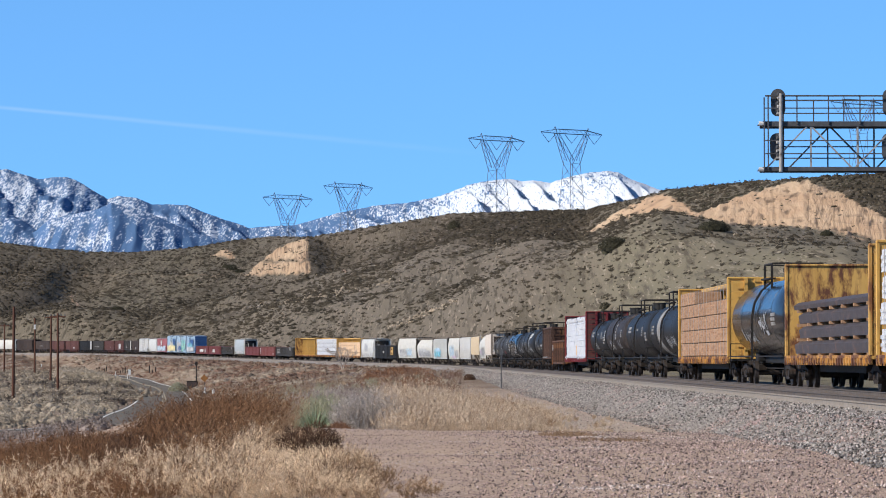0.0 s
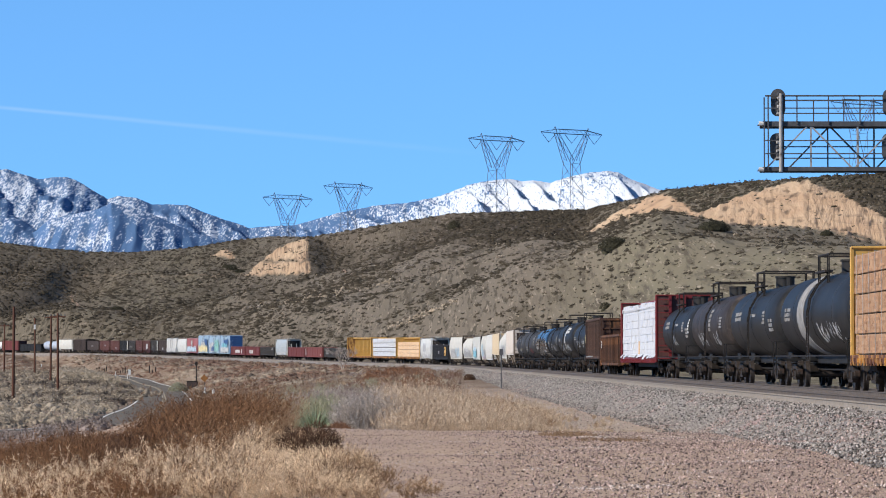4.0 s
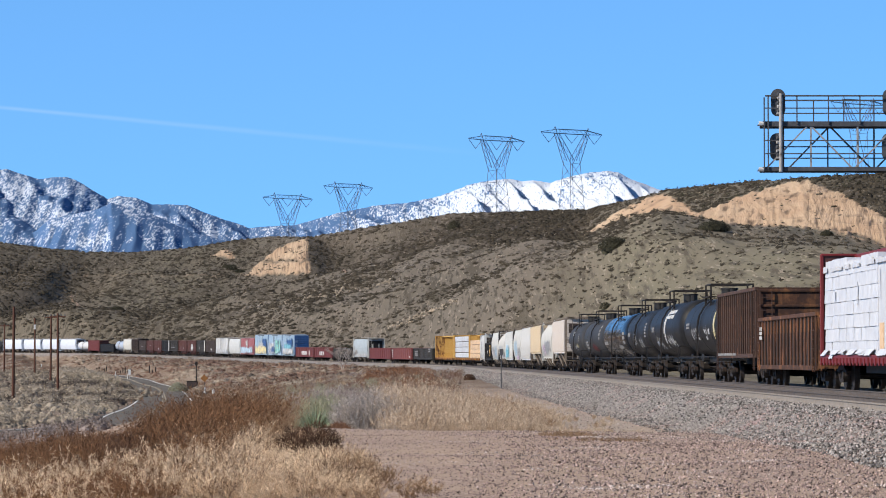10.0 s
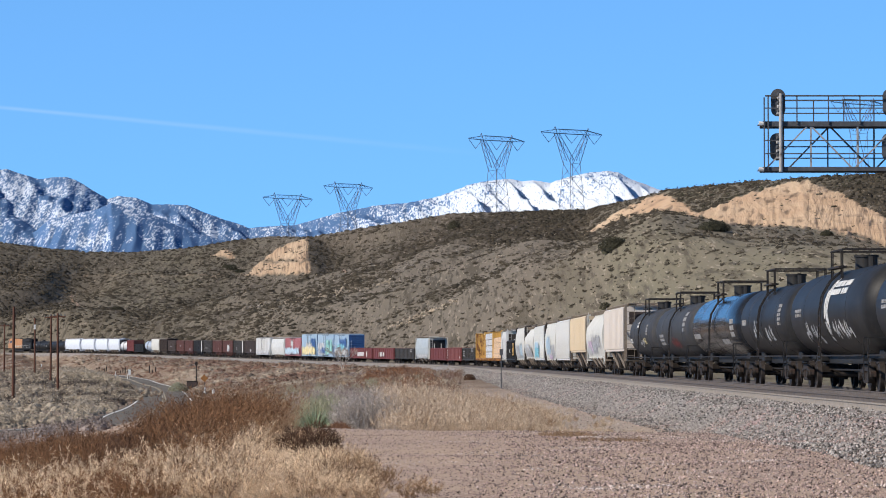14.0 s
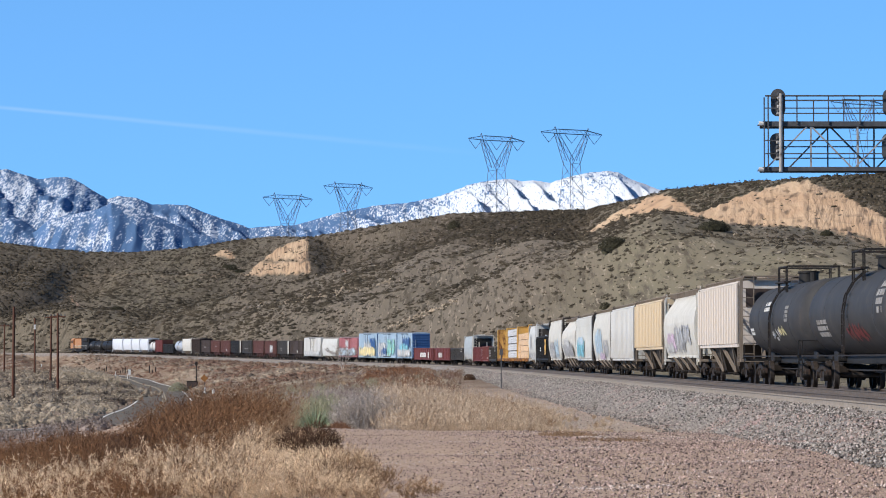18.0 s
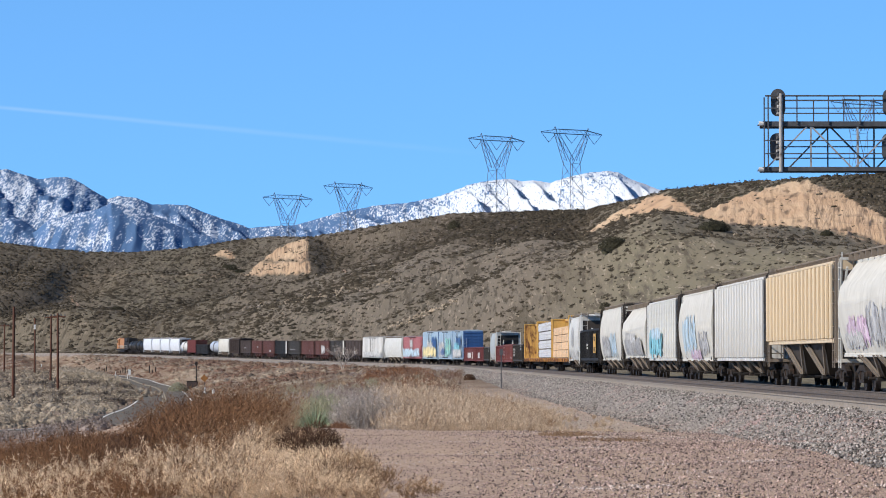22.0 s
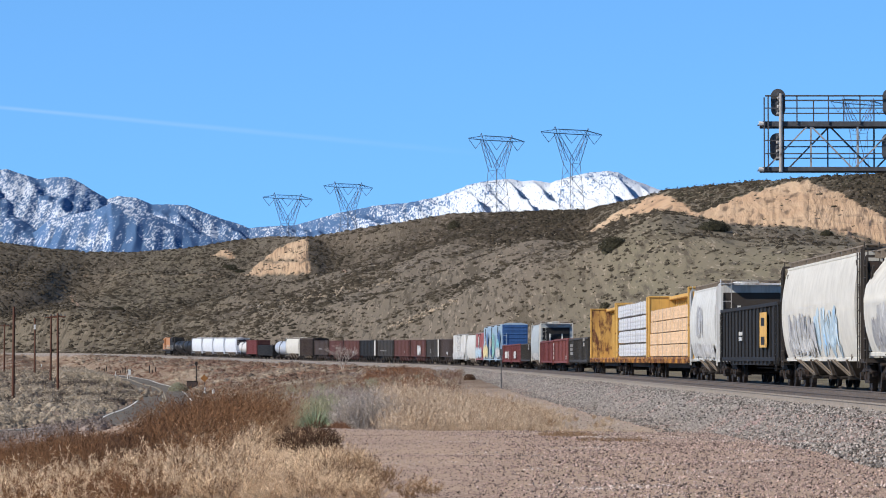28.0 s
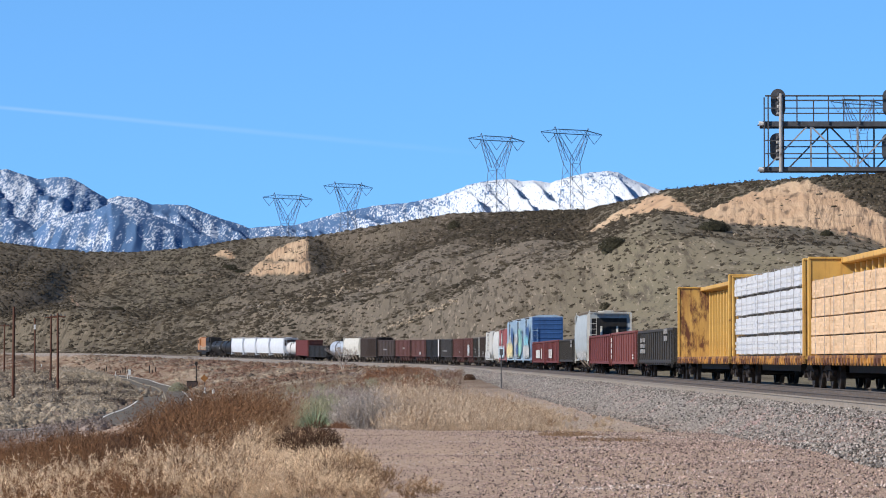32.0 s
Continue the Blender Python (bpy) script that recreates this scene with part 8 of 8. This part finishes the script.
def road():
    holder = tagged(new("road"), "winding two-lane asphalt road with faded lines", "road", kind="structure")
    p = ROAD_LINE
    t = np.gradient(p[:, :2], axis=0)
    t /= np.linalg.norm(t, axis=1, keepdims=True)
    nrm = np.stack([t[:, 1], -t[:, 0]], 1)

    def ribbon(name, a, b, lift, material):
        m = Mesh()
        rings = [[(p[i, 0] + nrm[i, 0] * w, p[i, 1] + nrm[i, 1] * w, p[i, 2] + z) for w, z in ((a, lift), (b, lift), (b, lift - 0.12), (a, lift - 0.12))] for i in range(len(p))]
        part(name, m.loft(rings), material, holder)
    ribbon("carriageway", -3.7, 3.7, 0.06, ASPHALT)
    for name, a, b, mt in (("edge_line", -3.45, -3.26, LINE_WHITE), ("edge_line", 3.26, 3.45, LINE_WHITE), ("centre_line", -0.24, -0.08, LINE_YELLOW), ("centre_line", 0.08, 0.24, LINE_YELLOW)):
        ribbon(name, a, b, 0.075, mt)


road()


def place(px, py, far):
    return (px - 784) / LENS * far, far, EYE + (637 - py) / LENS * far


def on_ground(x, y):
    return float(ground(np.array([float(x)]), np.array([float(y)]))[0][0])


def post(px, far, height, width, material, label, name="post", category="post", group=""):
    x = (px - 784) / LENS * far
    ob = thing(name, label, category, group, Matrix.Translation((x, far, on_ground(x, far))))
    part("shaft", Mesh().box(-width / 2, width / 2, -width / 2, width / 2, -0.3, height, width * 0.15), material, ob)
    return ob


lit = thing("litter", "crumpled white paper litter on the ballast", "litter", at=Matrix.Translation((12.7, 128.0, on_ground(12.7, 128.0))))
part("paper", Mesh().loft([[(-0.16, -0.10, 0.0), (0.14, -0.12, 0.02), (0.17, 0.10, 0.0), (-0.12, 0.12, 0.03)], [(-0.10, -0.07, 0.10), (0.09, -0.05, 0.15), (0.10, 0.07, 0.11), (-0.07, 0.06, 0.16)]]), LETTER, lit)
ob = bush(0.0081, 232, 0.95, "small dark dry shrub at the edge of the ballast", DARK_WEED, 85)
del ob["group"]
mk = post(887, 190, 2.3, 0.07, GALV_DARK, "thin steel marker post beside the ballast", "marker_post")
part("plate", Mesh().box(-0.1, 0.1, -0.06, -0.04, 1.95, 2.3, 0.005), GALV_DARK, mk)
for px, far in ((226, 640), (363, 455), (378, 440), (140 / 3 + 0.5, 1000), (74, 960), (205, 690)):
    post(px, far, 1.1, 0.3 if far < 460 or far > 800 else 0.16, LETTER, "white road edge marker post", "delineator_post", "post", "road edge markers")
def on_slope(px, low):
    """Distance at which the ground drops `low` below the eye, in thousandths of the distance."""
    far = np.arange(860.0, 300.0, -2.0)
    z = ground((px - 784) / LENS * far, far)[0]
    return float(far[np.argmax((EYE - z) / far * 1000 >= low)])


for i, px in enumerate((144, 147, 150, 154, 172, 176, 181, 185, 189, 214, 218, 222, 227, 231, 265, 270, 276)):
    post(px, on_slope(px, 4.0 + 0.25 * (i % 2)), 0.9 + 0.35 * (i % 3), 0.22, STEEL_DARK, "old dark timber fence post", "fence_post", "post", "old fence below the track")
x, y, _ = place(230, 668, 645)
sg = thing("road_sign", "pale board on a post beside the road", "sign", at=Matrix.Translation((x, y, on_ground(x, y))))
part("post", Mesh().beam((0, 0, -0.3), (0, 0, 1.9), 0.1), GALV, sg)
part("board", Mesh().box(-0.28, 0.28, -0.08, -0.04, 0.9, 2.0, 0.01), GREY_PALE, sg)
x, y, _ = place(362, 670, 520)
sg = thing("warning_sign", "orange diamond warning sign on a post", "sign", at=Matrix.Translation((x, y, on_ground(x, y))))
part("post", Mesh().beam((0, 0, -0.3), (0, 0, 2.2), 0.08), STEEL_DARK, sg)
part("board", Mesh().loft([[(0, yy, 0.85), (0.62, yy, 1.47), (0, yy, 2.09), (-0.62, yy, 1.47)] for yy in (-0.06, -0.03)]), ORANGE_SIGN, sg)
x, y, _ = place(341, 672, 540)
cb = thing("equipment_case", "dark trackside equipment case with a tall post", "cabinet", at=Matrix.Translation((x, y, on_ground(x, y))))
part("case", Mesh().box(-0.9, 0.9, -0.5, 0.5, -0.2, 1.25, 0.05), BROWN_DARK, cb)
part("roof", Mesh().box(-1.0, 1.0, -0.6, 0.6, 1.25, 1.36, 0.03), STEEL_DARK, cb)
part("mast", Mesh().beam((0.6, 0.7, -0.3), (0.6, 0.7, 4.4), 0.16), STEEL_DARK, cb)
part("mast_head", Mesh().box(0.38, 0.82, 0.6, 0.85, 3.9, 4.5, 0.05), STEEL_DARK, cb)


def bare_tree(px, far, height, seed, label):
    """A small leafless tree of forking twigs."""
    x = (px - 784) / LENS * far
    rng = random.Random(seed)
    ob = thing("bare_tree", label, "tree", at=Matrix.Translation((x, far, on_ground(x, far))))
    trunk, crown = Mesh(), Mesh()

    def grow(p, d, length, r, depth):
        q = p + d * length
        (trunk if depth > 3 else crown).tube(p, q, r, 5, r * 0.7)
        if depth == 0:
            return
        for _ in range(3):
            v = (d + Vector((rng.uniform(-0.7, 0.7), rng.uniform(-0.7, 0.7), rng.uniform(-0.15, 0.45)))).normalized()
            grow(q, v, length * rng.uniform(0.62, 0.85), r * 0.62, depth - 1)
    for k in range(3):
        grow(Vector((0, 0, -0.2)), Vector((rng.uniform(-0.6, 0.6), rng.uniform(-0.4, 0.4), 1)).normalized(), height * 0.28, 0.09, 5)
    part("trunk", trunk, GREY_STEM, ob)
    part("crown", crown, GREY_STEM, ob)


bare_tree(607, 500, 4.6, 3, "small leafless pale tree below the railway")


def scar(points, label):
    """A worn gully running down the hillside."""
    V, F = [], []
    n = 40
    for i in range(n + 1):
        q = i / n * (len(points) - 1)
        k = min(int(q), len(points) - 2)
        f = q - k
        x, y = (points[k][c] + (points[k + 1][c] - points[k][c]) * f for c in (0, 1))
        w = 0.45 + 0.3 * math.sin(i * 1.7)
        for sx, dz in ((-w, 0.0), (0, 0.25), (w, 0.0)):
            V.append((x + sx, y, on_ground(x + sx, y) + dz))
    for i in range(n):
        for j in (0, 1):
            F.append((i * 3 + j, i * 3 + j + 1, i * 3 + j + 4, i * 3 + j + 3))
    ob = new("trail", raw_mesh("trail", np.array(V), np.array(F), SCAR, True))
    return tagged(ob, label, "trail", kind="structure")


def contrail():
    """A faint long streak of cloud high over the range."""
    m = bpy.data.materials.new("contrail")
    m.use_nodes = True
    N, L = m.node_tree.nodes, m.node_tree.links
    co = N.new("ShaderNodeTexCoord").outputs["Generated"]
    sep = N.new("ShaderNodeSeparateXYZ")
    L.new(co, sep.inputs[0])

    def calc(op, a, b=None):
        n = N.new("ShaderNodeMath")
        n.operation = op
        for s, v in zip(n.inputs, (a, b)):
            if v is None:
                continue
            if isinstance(v, (int, float)):
                s.default_value = v
            else:
                L.new(v, s)
        return n.outputs[0]
    # soft across, fading along
    attr = N.new("ShaderNodeAttribute")
    attr.attribute_name = "soft"
    nz = N.new("ShaderNodeTexNoise")
    nz.inputs["Scale"].default_value = 9
    L.new(co, nz.inputs["Vector"])
    amount = calc("MULTIPLY", calc("MULTIPLY", attr.outputs["Fac"], 0.2), calc("ADD", nz.outputs["Fac"], 0.3))
    tr = N.new("ShaderNodeBsdfTransparent")
    # sunlight on the streak is given as emission
    em = N.new("ShaderNodeEmission")
    em.inputs[0].default_value, em.inputs[1].default_value = (0.62, 0.72, 0.80, 1), 0.85
    mx = N.new("ShaderNodeMixShader")
    L.new(amount, mx.inputs[0])
    L.new(tr.outputs[0], mx.inputs[1])
    L.new(em.outputs[0], mx.inputs[2])
    L.new(mx.outputs[0], N["Material Output"].inputs["Surface"])
    n, k, far = 60, 9, 4870.0
    V, F, S = [], [], []
    for i in range(n + 1):
        f = i / n
        px, py = -60 + 930 * f, 184 + 89 * f
        for j in range(k):
            w = (j / (k - 1) - 0.5) * (10 + 8 * f)
            V.append(((px - 784) / LENS * far, far, EYE + (637 - py + w) / LENS * far))
            S.append(math.sin(math.pi * j / (k - 1)) ** 2 * (1 - f) ** 0.8)
    for i in range(n):
        for j in range(k - 1):
            a = i * k + j
            F.append((a, a + 1, a + k + 1, a + k))
    me = raw_mesh("contrail", np.array(V), np.array(F), m, True)
    at = me.attributes.new("soft", "FLOAT", "POINT")
    at.data.foreach_set("value", S)
    return tagged(new("backdrop_contrail", me), "thin fading white contrail in the blue sky", "cloud", kind="structure")


contrail()
SCAR = surf("bare_red_soil", (0.20, 0.135, 0.095), (0.27, 0.19, 0.14), 0.5, rough=0.95)
scar([(-0.1143 * 1560, 1560), (-0.1115 * 1420, 1420), (-0.1105 * 1250, 1250)], "worn reddish gully down the hillside")
scar([(-0.0336 * 1350, 1350), (-0.0320 * 1200, 1200), (-0.0297 * 1060, 1060)], "narrow bare gully down the hillside")


# ---- movement: every car keeps to the line, gathering a little speed ----
def car_pose(first, last, t):
    mid, half = (first + last) / 2 - travelled(t), (last - first) / 2 * 0.72
    ax, ay, az_, _ = line_at(mid - half)
    bx, by, bz, _ = line_at(mid + half)
    fwd = Vector((ax - bx, ay - by, az_ - bz)).normalized()
    left = Vector((0, 0, 1)).cross(fwd).normalized()
    up = fwd.cross(left)
    m = Matrix((fwd, left, up)).transposed().to_4x4()
    m.translation = ((ax + bx) / 2, (ay + by) / 2, (az_ + bz) / 2)
    return m


def motions():
    steps = [i * 0.8 for i in range(41)]
    for ob, first, last in TRAIN:
        walk(ob, [(t, car_pose(first, last, t)) for t in steps])


motions()
